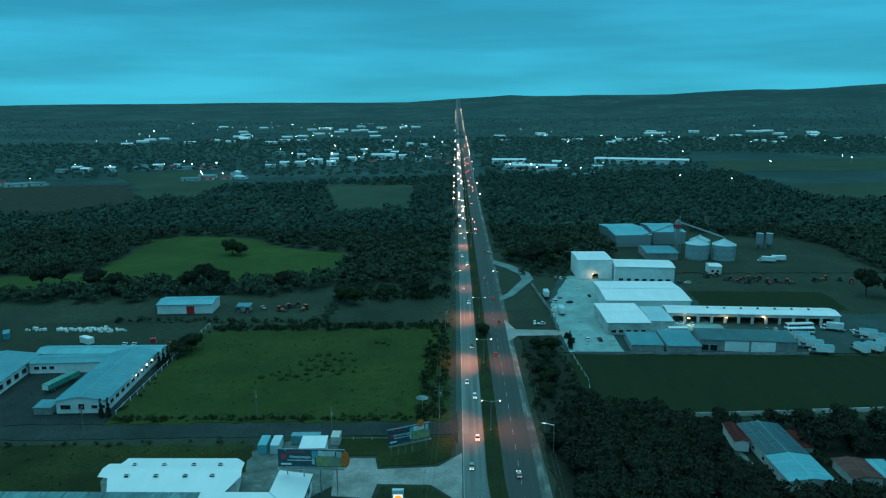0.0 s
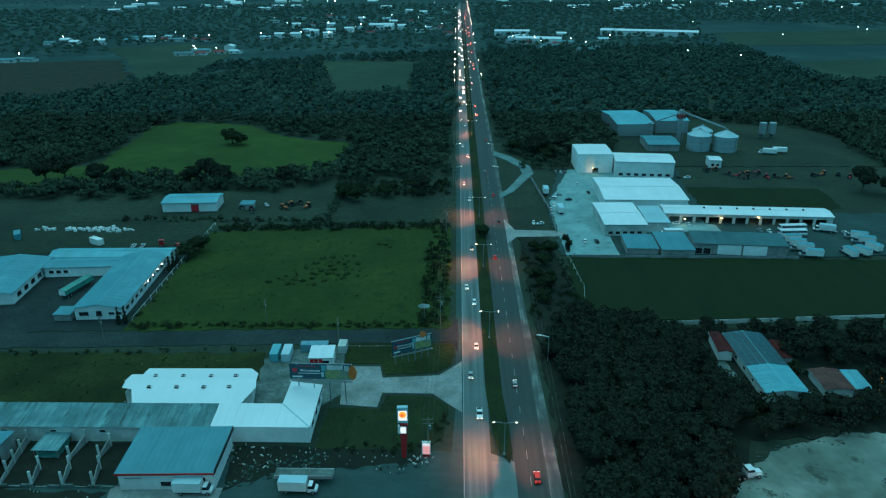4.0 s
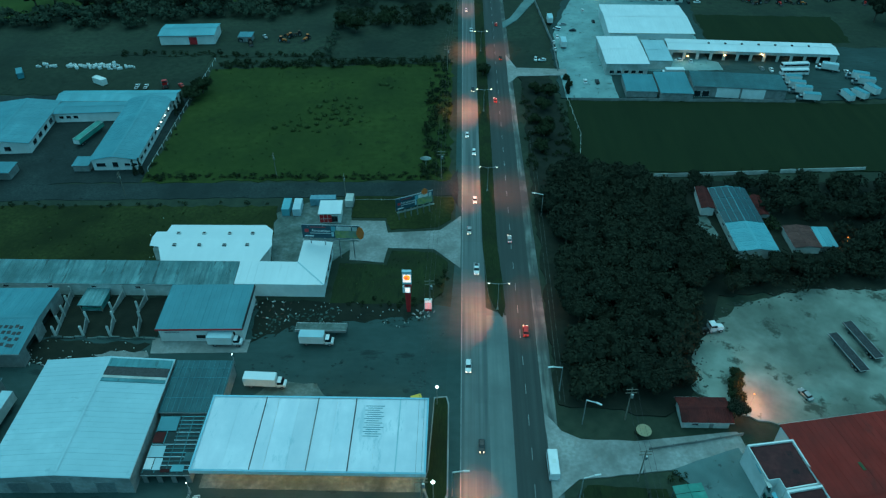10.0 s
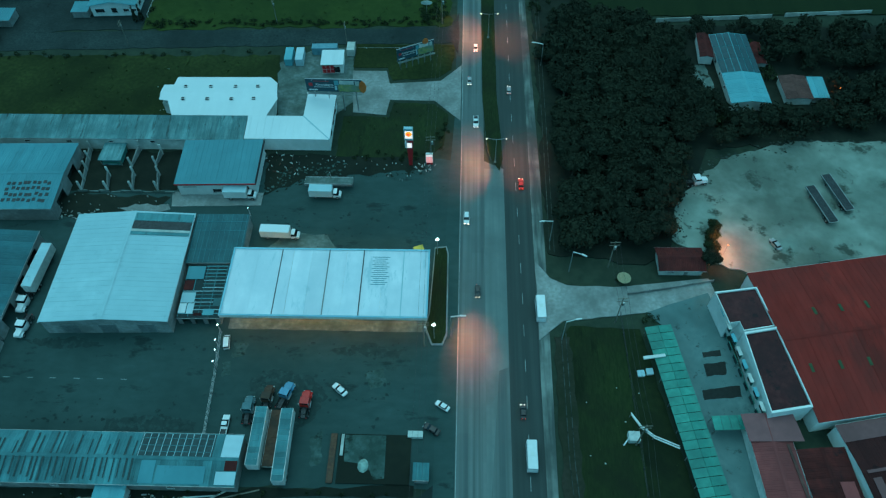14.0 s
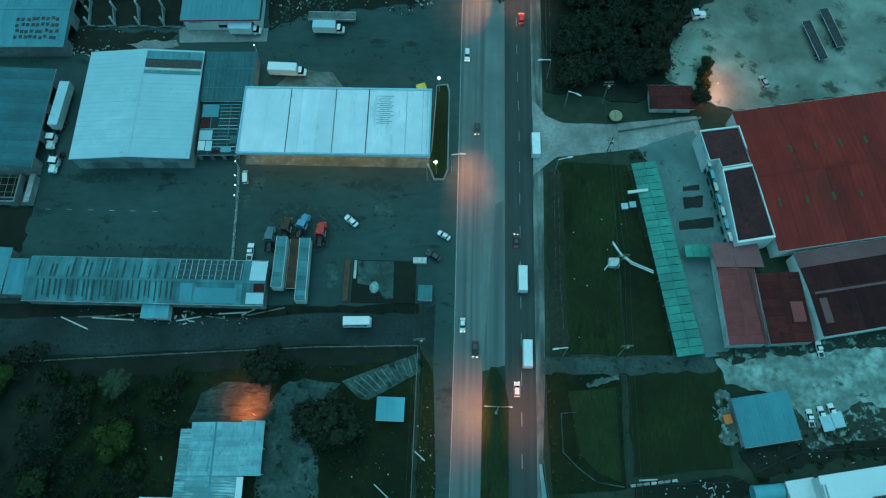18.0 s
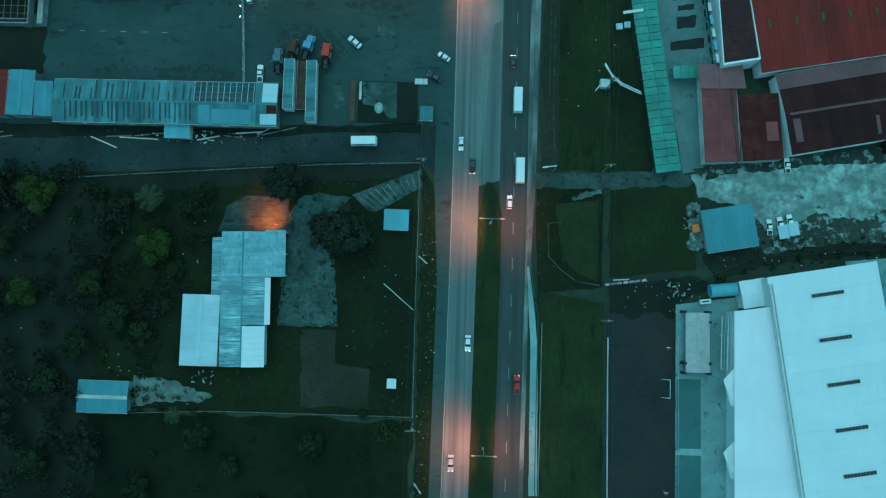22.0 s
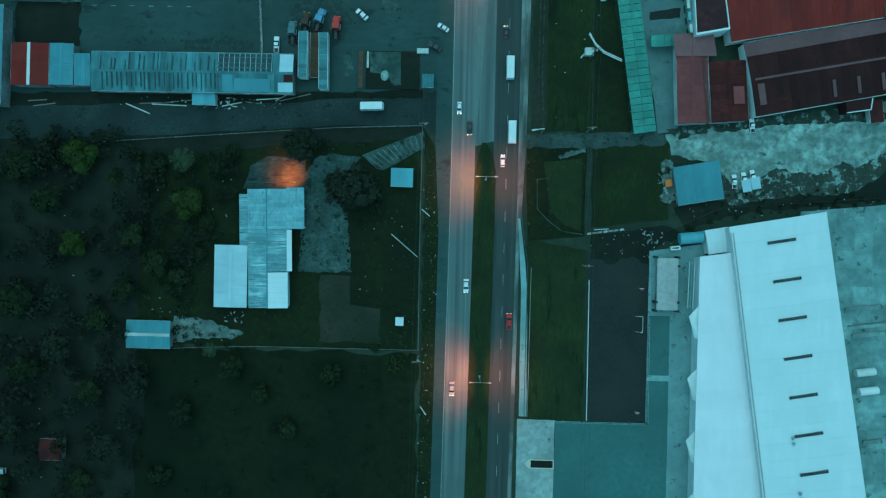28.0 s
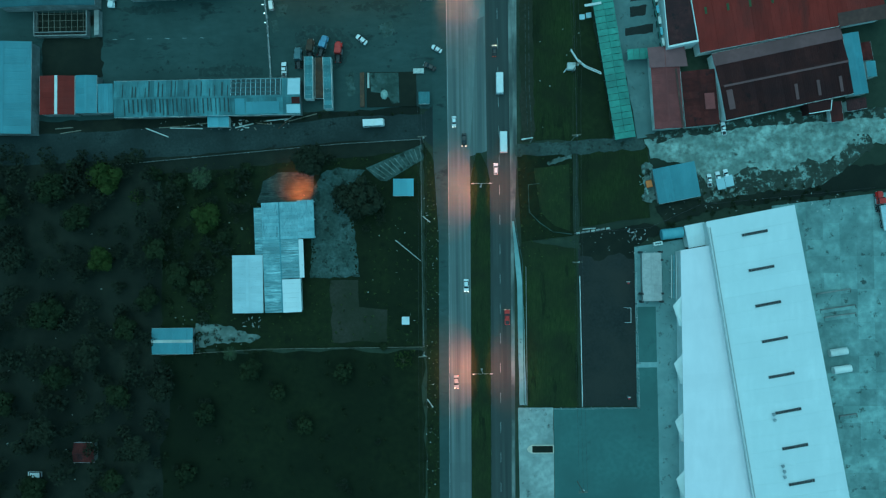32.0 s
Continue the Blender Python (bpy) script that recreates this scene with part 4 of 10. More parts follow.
def building(name, label, category, corners, eave, rise, roof, wall=WALL, ridge="x", over=0.5, sheet=1.1, holes=(), lean=False, group="", cap=None, fascia=None):
    """A hall on four walls under a sheet roof. corners: of the roof, nw, ne, se, sw. holes: (side, x0, x1, z0, z1, kind, material)."""
    cx, cy, turn, L, W = frame_of(corners)
    ob = thing(name, label, category, cx, cy, 0, turn, group)
    hx, hy, t = L / 2 - over, W / 2 - over, 0.2
    ends = {"s": (pose(-hx, -hy, 0), 2 * hx), "n": (pose(hx, hy, 0, 0, 0, 180), 2 * hx),
            "e": (pose(hx, -hy + t, 0, 0, 0, 90), 2 * hy - 2 * t), "w": (pose(-hx, hy - t, 0, 0, 0, -90), 2 * hy - 2 * t)}
    for side, (m, length) in ends.items():
        mine = [h for h in holes if h[0] == side]
        cuts = [(max(0.2, h[1]), min(length - 0.2, h[2]), h[3], h[4]) for h in mine]
        s = Shape()
        top = eave - 0.06
        if lean:
            top = eave + rise - 0.06 if side == "n" else eave - 0.06
        holed(s, length, top, cuts, t)
        gable = (side in "ew") == (ridge == "x")
        if lean and side in "ew":
            a, b = (0, length) if side == "w" else (length, 0)
            s.loft([[(a, y, top), (b, y, top), (a, y, top + rise)] for y in (0.0, t)])
        elif gable and rise > 0.2:
            s.loft([[(0, y, top), (length, y, top), (length / 2, y, top + rise * 0.97)] for y in (0.0, t)])
        part("wall", s, wall, ob, at=m)
        for h, c in zip(mine, cuts):
            if h[5] != "gap":
                opening(ob, m, c, h[5], h[6] if len(h) > 6 else None)
    along = ridge == "x"
    length, run = (L, W) if along else (W, L)
    if lean:
        sheets(ob, L, W, rise, eave, sheet, roof, 0, True)
    else:
        for side in (1, -1):
            sheets(ob, length, run / 2, rise, eave, sheet, roof, side, along)
        rc = Shape()
        for side in (1, -1):
            d = min(0.45, run / 6)
            drop = rise * d / (run / 2)
            ring = [(-length / 2, 0, eave + rise + 0.09), (length / 2, 0, eave + rise + 0.09), (length / 2, side * d, eave + rise + 0.09 - drop), (-length / 2, side * d, eave + rise + 0.09 - drop)]
            rc.add(ring if along else [(b, a, c) for a, b, c in ring], [(0, 1, 2, 3)])
        part("ridge_cap", rc, cap or roof, ob)
    for y in ((-1,) if lean else (-1, 1)):
        a = (-L / 2, L / 2, y * W / 2 - 0.08, y * W / 2 + 0.08) if along else (y * L / 2 - 0.08, y * L / 2 + 0.08, -W / 2, W / 2)
        g = Shape().box(*a, eave - 0.22, eave - 0.055)
        part("gutter", g, fascia or STEEL, ob)
    return ob


def rows_of(side, x0, step, n, w, z0, z1, kind, material=None):
    return [(side, x0 + i * step, x0 + i * step + w, z0, z1, kind, material) for i in range(n)]

# ---- west side, south to north ----
building("house_wing", "low house wing under a dull white sheet roof", "house", [(-75.2, -30.3), (-66, -30.2), (-66, -47.8), (-75.2, -47.7)], 3.1, 0.35, R_PALE, WALL, "y", 0.4, 1.0,
         rows_of("w", 3, 6, 2, 1.6, 1.0, 2.1, "window"))
home = thing("house", "single-storey house under streaked ribbed zinc roofs", "house", -60.25, -31, 0, 1.6)


def home_roof(name, x0, x1, y0, y1, material, label="", lift=0.0, wide=1.06):
    """Roof sheets side by side along y between two distances from the ridge."""
    n = max(1, round((y1 - y0) / wide))
    d = (y1 - y0) / n
    z = lambda x: 4.12 - 0.115 * abs(x) + lift
    lap = Shape().loft([[(x, 0, z(x) - 0.05), (x, d - 0.012, z(x) - 0.05), (x, d - 0.012, z(x)), (x, 0.16, z(x)), (x, 0.12, z(x) + 0.04), (x, 0, z(x) + 0.04)] for x in (x0, x1)]).mesh(name, material)
    for i in range(n):
        part(name, lap, material, home, label, pose(0, y0 + i * d, 0))


home_roof("roof_sheet", -5.5, 0, 5.3, 16.6, R_PANEL)
home_roof("roof_sheet", 0.02, 5.4, 5.3, 16.6, R_PANEL)
home_roof("edge_sheet", -7.9, -5.52, 1.0, 15.2, R_STREAK, lift=0.02)
home_roof("lower_sheet", -5.5, 0, -16.6, 5.28, R_STREAK, lift=-0.03)
home_roof("lower_sheet", 0.02, 5.4, -6.5, 5.28, R_STREAK, lift=-0.03)
home_roof("porch_sheet", 5.42, 10.3, 5.4, 17.0, R_PANEL, lift=0.03)
home_roof("white_strip", 5.42, 6.8, -6.4, 5.2, R_WHITE, "bright white roof strip", -0.02, 3.8)
home_roof("white_sheet", 0.05, 5.6, -16.7, -6.7, R_WHITE, "bright white roof sheets", 0.03, 1.4)
part("ridge_cap", Shape().beam((0, -16.6, 4.16), (0, 16.6, 4.16), 0.36, 0.07), R_BLUE, home)
part("valley", Shape().beam((-7.8, 5.29, 3.26), (-0.2, 5.29, 4.14), 0.14, 0.06).beam((0.2, 5.29, 4.14), (5.4, 5.29, 3.54), 0.14, 0.06), R_GREY, home)
for x0, y0, x1, y1 in ((-5.2, -16.2, 5.3, -16.2), (5.2, -16.2, 5.2, 5.6), (5.2, 16.2, -5.2, 16.2), (-7.4, 14.8, -7.4, 1.3), (-5.2, 1.3, -5.2, -16.2), (-7.4, 14.8, -5.2, 14.8), (-7.4, 1.3, -5.2, 1.3)):
    part("wall", Shape().beam((x0, y0, 1.5), (x1, y1, 1.5), 0.2, 3.0), WALL, home)
for x, y in ((10.0, 16.6), (10.0, 11.2), (10.0, 5.8), (5.8, 16.6)):
    part("porch_post", Shape().box(x - 0.1, x + 0.1, y - 0.1, y + 0.1, 0, 2.85), WHITE, home)
for x in (-4.0, -0.6, 2.6):
    w = part("window", Shape().box(x, x + 1.5, 16.28, 16.36, 1.0, 2.1), WHITE, home)
    part("pane", Shape().box(x + 0.08, x + 1.42, 16.36, 16.38, 1.08, 2.02), GLASS, w)
part("door", Shape().box(5.3, 5.36, 8.0, 9.0, 0.0, 2.05), WOOD, home)
building("garden_hut", "small garden hut with a pale two-tone sheet roof", "hut", [(-26.2, -7.7), (-20, -7.9), (-20.1, -12.9), (-26.3, -13)], 2.5, 0.3, R_MID, BLOCK, "x", 0.3, 0.9,
         [("e", 1.5, 2.4, 0, 2.0, "door")], lean=True)
building("garden_shed", "small garden shed with a blue-grey roof", "shed", [(-100.1, -52.2), (-87.5, -52), (-87.6, -59.9), (-100.2, -59.9)], 2.6, 0.5, R_BLUE, BLOCK, "x", 0.3, 1.0,
         [("e", 2.5, 5, 0, 2.2, "shutter")], cap=WALL)
building("pump_box", "small white pump house on the lawn", "hut", [(-24.2, -49.5), (-21.9, -49.5), (-21.9, -51.9), (-24.2, -51.8)], 1.8, 0.12, R_WHITE, WALL, "x", 0.12, 0.6, lean=True)
building("far_hut", "tiny hut with a red sheet roof among trees", "hut", [(-124.5, -86.5), (-118, -86.5), (-118, -92.5), (-124.5, -92.5)], 2.4, 0.8, R_RUST, BLOCK, "x", 0.3, 0.9)
building("workshop", "long open workshop under patched grey corrugated sheets", "workshop", [(-110.7, 23.2), (-53.7, 22.9), (-53.8, 11.8), (-110.4, 12.3)], 4.0, 0.7, R_GREY, BLOCK, "x", 0.3, 0.9,
         rows_of("n", 3, 8, 6, 5, 0, 3.2, "gap") + rows_of("s", 6, 12, 4, 1.6, 1.2, 2.2, "window"))
building("workshop_bay", "lower workshop bay under dark grey sheets", "workshop", [(-115.7, 22.4), (-111, 22.4), (-111, 13.6), (-115.7, 13.6)], 3.6, 0.3, R_BLUE, BLOCK, "x", 0.1, 0.9, lean=True)
building("workshop_store", "store with a flat blue-grey sheet roof", "store", [(-122.3, 25.1), (-115.8, 25), (-115.9, 13.4), (-122.4, 13.5)], 4.0, 0.4, R_BLUE, BLOCK, "y", 0.2, 1.0)
building("red_store", "store under a red sheet roof with a white ridge", "store", [(-133.3, 25), (-122.6, 25.1), (-122.8, 13.1), (-133.5, 13.3)], 4.0, 0.6, R_RED, BLOCK, "y", 0.2, 0.9, cap=WHITE)
building("yard_office", "small pale office built against the workshop", "office", [(-82.5, 12.3), (-76, 12.3), (-76, 8.9), (-82.5, 8.9)], 2.7, 0.2, R_MID, WALL, "x", 0.2, 0.9, [("s", 2, 3, 0, 2.0, "door")], lean=True)
building("west_hall", "hall with a smooth blue-grey roof at the yard edge", "hall", [(-152, 36), (-135.4, 35), (-135.4, 7.4), (-152, 7.5)], 5.0, 0.8, R_BLUE, BLOCK, "y", 0.3, 1.2)
building("kiosk", "small roadside kiosk with a ribbed grey roof", "kiosk", [(-18.2, 18.4), (-14.8, 18.4), (-14.9, 14.8), (-18.2, 14.8)], 2.7, 0.25, R_GREY, BLOCK, "x", 0.25, 0.6,
         [("e", 0.6, 2.2, 1.0, 2.0, "gap")], lean=True)
building("warehouse", "large warehouse with a smooth pale zinc gable roof", "warehouse", [(-107.8, 80.8), (-77.6, 80.5), (-76, 48.8), (-106, 48.4)], 5.6, 1.2, R_ZINC, BLOCK, "y", 0.3, 2.6,
         rows_of("s", 4, 9, 3, 4, 0, 3.6, "shutter"))
building("lean_to", "dark blue lean-to beside the warehouse", "lean-to", [(-77.4, 81.7), (-63.4, 81.7), (-63.5, 66.8), (-76.6, 66.6)], 4.2, 0.5, R_DARK, BLOCK, "x", 0.2, 0.9, rows_of("n", 1, 4.2, 3, 3.2, 0, 3.0, "shutter"), lean=True)
building("patched_lean_to", "low lean-to of patched rusty and pale sheets", "lean-to", [(-76.4, 66.4), (-65.8, 66.6), (-65.6, 51.7), (-75.6, 51.6)], 3.0, 0.5, R_DUSK, BLOCK, "x", 0.1, 1.2, rows_of("s", 1, 3, 3, 2, 0, 2.3, "gap"), lean=True)
building("west_shed", "long shed with a dull blue sheet roof", "shed", [(-146, 75), (-116.3, 75), (-115.6, 46.1), (-146, 45.9)], 5.0, 0.9, R_DEEP, BLOCK, "y", 0.3, 0.9, rows_of("e", 3, 8, 3, 5, 0, 3.8, "gap"))
building("parts_shop", "shop with a flat blue roof and a red fascia", "shop", [(-86.3, 107.6), (-64.9, 107.6), (-63.6, 91.9), (-85.9, 91.6)], 5.0, 0.6, R_BLUE, WHITE, "x", 0.5, 2.7,
         [("s", 1.5, 5, 0, 3.2, "shutter", WHITE), ("s", 6.5, 7.6, 0, 2.1, "door", WHITE), ("s", 9, 11.5, 1, 2.4, "window"), ("s", 14, 19, 0, 3.4, "gap")], lean=True, fascia=SIGN_RED)
shop = bpy.data.objects["parts_shop"]
part("red_fascia", Shape().box(-10.9, 10.9, -8.0, -7.86, 4.45, 5.0), SIGN_RED, shop, "narrow red fascia board")
part("dark_edge", Shape().box(10.92, 11.06, -7.9, 7.9, 4.7, 5.75), DARKSTEEL, shop)
building("grey_shed", "weathered shed with dull blue sheets partly missing", "shed", [(-150, 106), (-117, 105.5), (-115, 82.4), (-150, 81.6)], 5.0, 0.9, R_BLUE, BLOCK, "x", 0.3, 1.0, rows_of("e", 3, 9, 2, 5, 0, 3.6, "gap"))
building("long_shed", "very long block shed with mossy grey sheeting", "shed", [(-190, 117.2), (-70.8, 117.4), (-70.8, 109.6), (-190, 107.4)], 4.4, 0.9, R_MOSS, WALL, "x", 0.3, 1.0, rows_of("s", 8, 12, 9, 1.6, 2.6, 3.4, "window"), lean=True)
corner = thing("shed_end", "white-roofed end of the long shed bent round the forecourt", "shed", -58, 115)
for poly in ([(-70.6, 109.2, 4.5), (-46.4, 109.2, 4.5), (-54.8, 117.5, 5.5), (-70.6, 117.5, 5.5)], [(-46.4, 109.2, 4.5), (-46.6, 127.6, 4.5), (-54.8, 127.6, 5.5), (-54.8, 117.5, 5.5)]):
    loc = [(x + 58, y - 115, z) for x, y, z in poly]
    part("roof_slope", Shape().add(loc + [(x, y, z - 0.1) for x, y, z in loc], [(0, 1, 2, 3), (7, 6, 5, 4), (0, 4, 5, 1), (1, 5, 6, 2), (2, 6, 7, 3), (3, 7, 4, 0)]), R_WHITE, corner)
part("hip_cap", Shape().beam((11.6, -5.8, 4.55), (3.2, 2.5, 5.55), 0.3, 0.12), R_ZINC, corner)
for k in range(11):
    part("roof_rib", Shape().beam((-11.6 + k * 2.1, -5.8, 4.54), (min(-11.6 + k * 2.1, 3.2 if k < 8 else 99), 2.5 if k < 8 else -5.8 + (11.6 - (-11.6 + k * 2.1)) * 0.99, 5.54 if k < 8 else 4.54 + (11.6 - (-11.6 + k * 2.1)) * 0.12), 0.08, 0.06), R_WHITE, corner)
for x0, y0, x1, y1, z in ((-12.4, -5.6, 11.4, -5.6, 4.4), (11.2, -5.4, 11.0, 12.4, 4.4), (11.0, 12.4, 3.4, 12.4, 4.4), (3.4, 12.2, 3.4, 2.5, 5.3), (3.4, 2.4, -12.4, 2.4, 5.3)):
    part("wall", Shape().beam((x0, y0, z / 2), (x1, y1, z / 2), 0.2, z), WHITE, corner)
for y in (-2.5, 2.0, 6.5):
    w = part("window", Shape().box(11.18, 11.34, y, y + 2.2, 2.0, 3.4), WHITE, corner)
    part("pane", Shape().box(11.34, 11.36, y + 0.1, y + 2.1, 2.1, 3.3), GLASS, w)
part("dark_gutter", Shape().beam((11.7, 2.0, 4.42), (11.5, 11.0, 4.42), 0.16, 0.3), DARKSTEEL, corner)
building("corner_shop", "small white flat-roofed shop with red squares on its front", "shop", [(-53.8, 149), (-46.7, 149.1), (-46.3, 142.2), (-53.3, 142.1)], 3.8, 0.2, R_WHITE, WHITE, "x", 0.3, 0.9,
         [("s", 3.6, 5.6, 0.4, 2.8, "window")], lean=True)
for i in range(6):
    part("red_square", Shape().box(-3.1 + (i % 3) * 1.25, -2.0 + (i % 3) * 1.25, -3.32, -3.26, 0.5 + (i // 3) * 1.5, 1.8 + (i // 3) * 1.5), SIGN_RED, bpy.data.objects["corner_shop"])
building("machine_shed", "white sheet-roofed farm shed with a red roller door", "shed", [(-148, 288), (-122.5, 289), (-121.5, 275), (-146.5, 274.5)], 4.6, 0.9, R_MID, WHITE, "x", 0.4, 1.1, [("s", 13, 16.5, 0, 3.6, "shutter", SIGN_RED)])
building("tool_hut", "little grey hut beside the farm shed", "hut", [(-112, 283), (-105.5, 283), (-105.5, 278), (-112, 278)], 2.8, 0.4, R_BLUE, BLOCK, "x", 0.3, 1.0, [("s", 2, 3, 0, 2.0, "door")], lean=True)
building("school_east_wing", "long white building wing with a blue-grey roof and lit windows", "building", [(-137.6, 214.5), (-121.2, 216.5), (-119.0, 170.2), (-135.2, 170.4)], 4.4, 1.4, R_SCHOOL, WHITE, "y", 0.6, 1.2,
         rows_of("e", 3, 4.2, 10, 2.6, 1.6, 2.9, "window") + [("s", 1.2, 4.4, 1.5, 3.0, "window"), ("s", 6.6, 8.6, 1.3, 3.3, "window"), ("s", 10.6, 12.6, 1.7, 2.8, "window"), ("s", 13.2, 15.2, 1.7, 2.8, "window")])
building("school_back_wing", "white building wing closing a courtyard", "building", [(-166, 221.5), (-120.0, 222), (-120.0, 213.8), (-165.5, 211.5)], 4.2, 1.0, R_MID, WHITE, "x", 0.5, 1.2, rows_of("s", 2, 5, 5, 3, 1.2, 3.2, "window"))
building("school_west_wing", "white building wing with a blue-grey roof", "building", [(-188, 211), (-163.5, 212), (-160.4, 180.4), (-184, 179)], 4.4, 1.4, R_SCHOOL, WHITE, "y", 0.6, 1.2, rows_of("e", 3, 5, 5, 3, 1.2, 3.0, "window") + rows_of("s", 2, 4, 4, 2.4, 1.2, 3.0, "window"))
building("school_link", "low dull teal roof joining the wings of the long building", "building", [(-164.5, 212.2), (-136.6, 213.4), (-137.2, 204.2), (-161.6, 203.2)], 4.0, 0.5, R_SCHOOL, WHITE, "x", 0.4, 1.2, rows_of("s", 1.5, 2.6, 3, 1.8, 1.6, 2.8, "window"))
building("gate_lodge", "small flat-roofed lodge by a gravel road", "hut", [(-178, 170.5), (-160, 170.5), (-160, 164), (-178, 164)], 3.0, 0.3, R_BLUE, BLOCK, "x", 0.3, 1.1, lean=True)
building("school_lean", "low dark lean-to at the end of the wing", "lean-to", [(-141.5, 175), (-136, 175), (-135.5, 169.5), (-141.5, 169.5)], 2.6, 0.3, R_BLUE, BLOCK, "x", 0.2, 1.0, lean=True)

# ---- east side ----
building("blue_hut", "square hut with a plain blue-grey sheet roof", "hut", [(51.6, -6.2), (64.2, -3.9), (65.8, -14.2), (53.4, -16.9)], 2.8, 0.25, R_BLUE, BLOCK, "x", 0.4, 1.2, lean=True)
building("guard_house", "gatehouse with a hipped red sheet roof", "gatehouse", [(39.6, 74.6), (51, 75), (50.8, 68.2), (39, 67)], 2.7, 1.0, R_RUST, WALL, "x", 0.6, 0.9, [("s", 2, 3.6, 1, 2, "window"), ("s", 6, 7, 0, 2.0, "door")])
building("red_hall", "large factory hall under a red sheet roof", "factory", [(59.6, 65.2), (113, 75), (121, 37.2), (65, 28)], 5.6, 1.6, R_RED, WHITE, "x", 0.3, 2.8, fascia=WHITE)
building("maroon_hall", "factory hall under a dark maroon roof with translucent strips", "factory", [(68.2, 28.2), (107.3, 34.5), (110.4, 14.6), (74.0, 8.4)], 4.8, 0.8, R_MAROON, WHITE, "x", 0.2, 1.0, fascia=WHITE)
building("red_annex", "annex under a faded red sheet roof", "annex", [(50.2, 30), (60, 30.4), (60.6, 5.8), (53.2, 5.8)], 4.0, 0.5, R_PINK, WALL, "y", 0.2, 1.0)
building("red_annex_small", "low annex under red sheets", "annex", [(60.8, 22.8), (69.4, 23.3), (72.6, 6.8), (61, 6.2)], 3.8, 0.4, R_RUST, WALL, "y", 0.2, 1.0)
part("red_sheet", Shape().box(1.2, 4.2, -3.6, 1.2, 0.02, 0.08), R_PINK, bpy.data.objects["red_annex_small"], at=pose(0, 0, 4.22, 0, 4.4, 0))
building("gate_canopy", "blue-grey porch roof at the factory corner", "canopy", [(107.8, 32.8), (112.3, 33.4), (115.2, 15.2), (110.6, 14.5)], 4.7, 0.3, R_BLUE, WALL, "y", 0.2, 1.0)
building("gate_porch", "small blue-grey porch beside the factory corner", "canopy", [(115.0, 24.6), (117.6, 25.0), (118.0, 20.3), (115.3, 19.9)], 4.0, 0.15, R_BLUE, WALL, "y", 0.1, 1.0)
building("boiler_hut", "small maroon-roofed hut at the factory end", "hut", [(113.6, 30.6), (116.9, 31.0), (117.9, 25.6), (114.8, 25.2)], 2.8, 0.2, R_RUST, WALL, "y", 0.1, 1.0)
building("corner_hut", "narrow maroon-roofed hut with a white rim", "hut", [(104.6, 12.9), (108.0, 13.4), (108.6, 7.4), (104.8, 6.8)], 2.9, 0.2, R_RUST, WHITE, "y", 0.2, 0.9, fascia=WHITE)
building("pump_shed", "low open shed with a dull dark roof", "shed", [(109.4, 13.5), (115.3, 14.4), (115.8, 11.2), (109.9, 10.1)], 2.6, 0.2, R_DULL, WALL, "x", 0.2, 0.9, rows_of("s", 0.6, 1.7, 3, 1.3, 0, 2.0, "gap"), lean=True)
building("solar_house", "house under zinc roofing set with dark panels", "house", [(68.7, 158.8), (80.6, 158.8), (80, 127.5), (68.7, 126.4)], 3.6, 0.8, R_MID, WALL, "y", 0.5, 1.0, rows_of("w", 3, 6, 4, 1.5, 1, 2.1, "window"))
building("solar_annex", "white annex of the house under a red roof", "annex", [(64.4, 160), (68.6, 159.6), (68.6, 147.6), (64.2, 148.4)], 3.2, 0.5, R_RUST, WHITE, "y", 0.3, 0.9)
building("carport", "low red lean-to against the house", "lean-to", [(80.8, 156.5), (84.2, 156.5), (84.2, 146), (80.8, 146)], 2.5, 0.3, R_RUST, BLOCK, "y", 0.1, 0.9)
building("red_cottage", "small cottage with a faded red roof", "cottage", [(86, 140.2), (94, 140.3), (93.8, 130.2), (85.6, 129.4)], 2.8, 0.5, R_BROWN, WALL, "y", 0.4, 0.9)
building("cottage_lean", "lean-to with pale zinc sheets by the cottage", "lean-to", [(94.2, 140.3), (99, 139.6), (99, 131.2), (94.1, 130.6)], 2.5, 0.3, R_MID, BLOCK, "x", 0.2, 0.9, lean=True)
building("plant_tower_block", "tall white windowless plant block", "factory", [(53, 360), (72, 362), (69.5, 340), (51.5, 338)], 10.5, 0.3, R_WHITE, WHITE, "x", 0.1, 1.5, [("s", 8, 11, 0, 3, "gap")])
building("plant_hall_north", "white plant hall with a lit ground floor", "factory", [(72.4, 350), (104, 349), (100.5, 331), (70.5, 332)], 8.4, 0.8, R_WHITE, WHITE, "x", 0.3, 1.4, rows_of("s", 2, 4, 7, 2.4, 0.8, 2.2, "window"))
# The fascia is peach to paint the warm lit band along the eave.
building("plant_hall", "broad white-roofed plant hall with warm lit doors", "factory", [(56, 311), (94.6, 312.4), (92.2, 277.4), (54.4, 276.6)], 6.0, 1.0, R_WHITE, WHITE, "x", 0.5, 1.4, [("s", 4, 7, 0, 3.0, "shutter", WALL), ("s", 18, 21, 0, 3.2, "gap"), ("s", 29, 32, 0, 3.0, "shutter", WALL)], fascia=surface("warm_lit_eave_band", (0.50, 0.38, 0.28), (0.58, 0.45, 0.34), None, 1.0, 0.2, 0.7, bump=0))
building("plant_office", "white two-part plant office block", "office", [(49.4, 274.6), (67.6, 275.6), (66.8, 246.6), (49, 246.2)], 5.4, 0.4, R_WHITE, WALL, "x", 0.4, 1.2, rows_of("s", 1.5, 3, 5, 2, 1, 2.4, "window"))
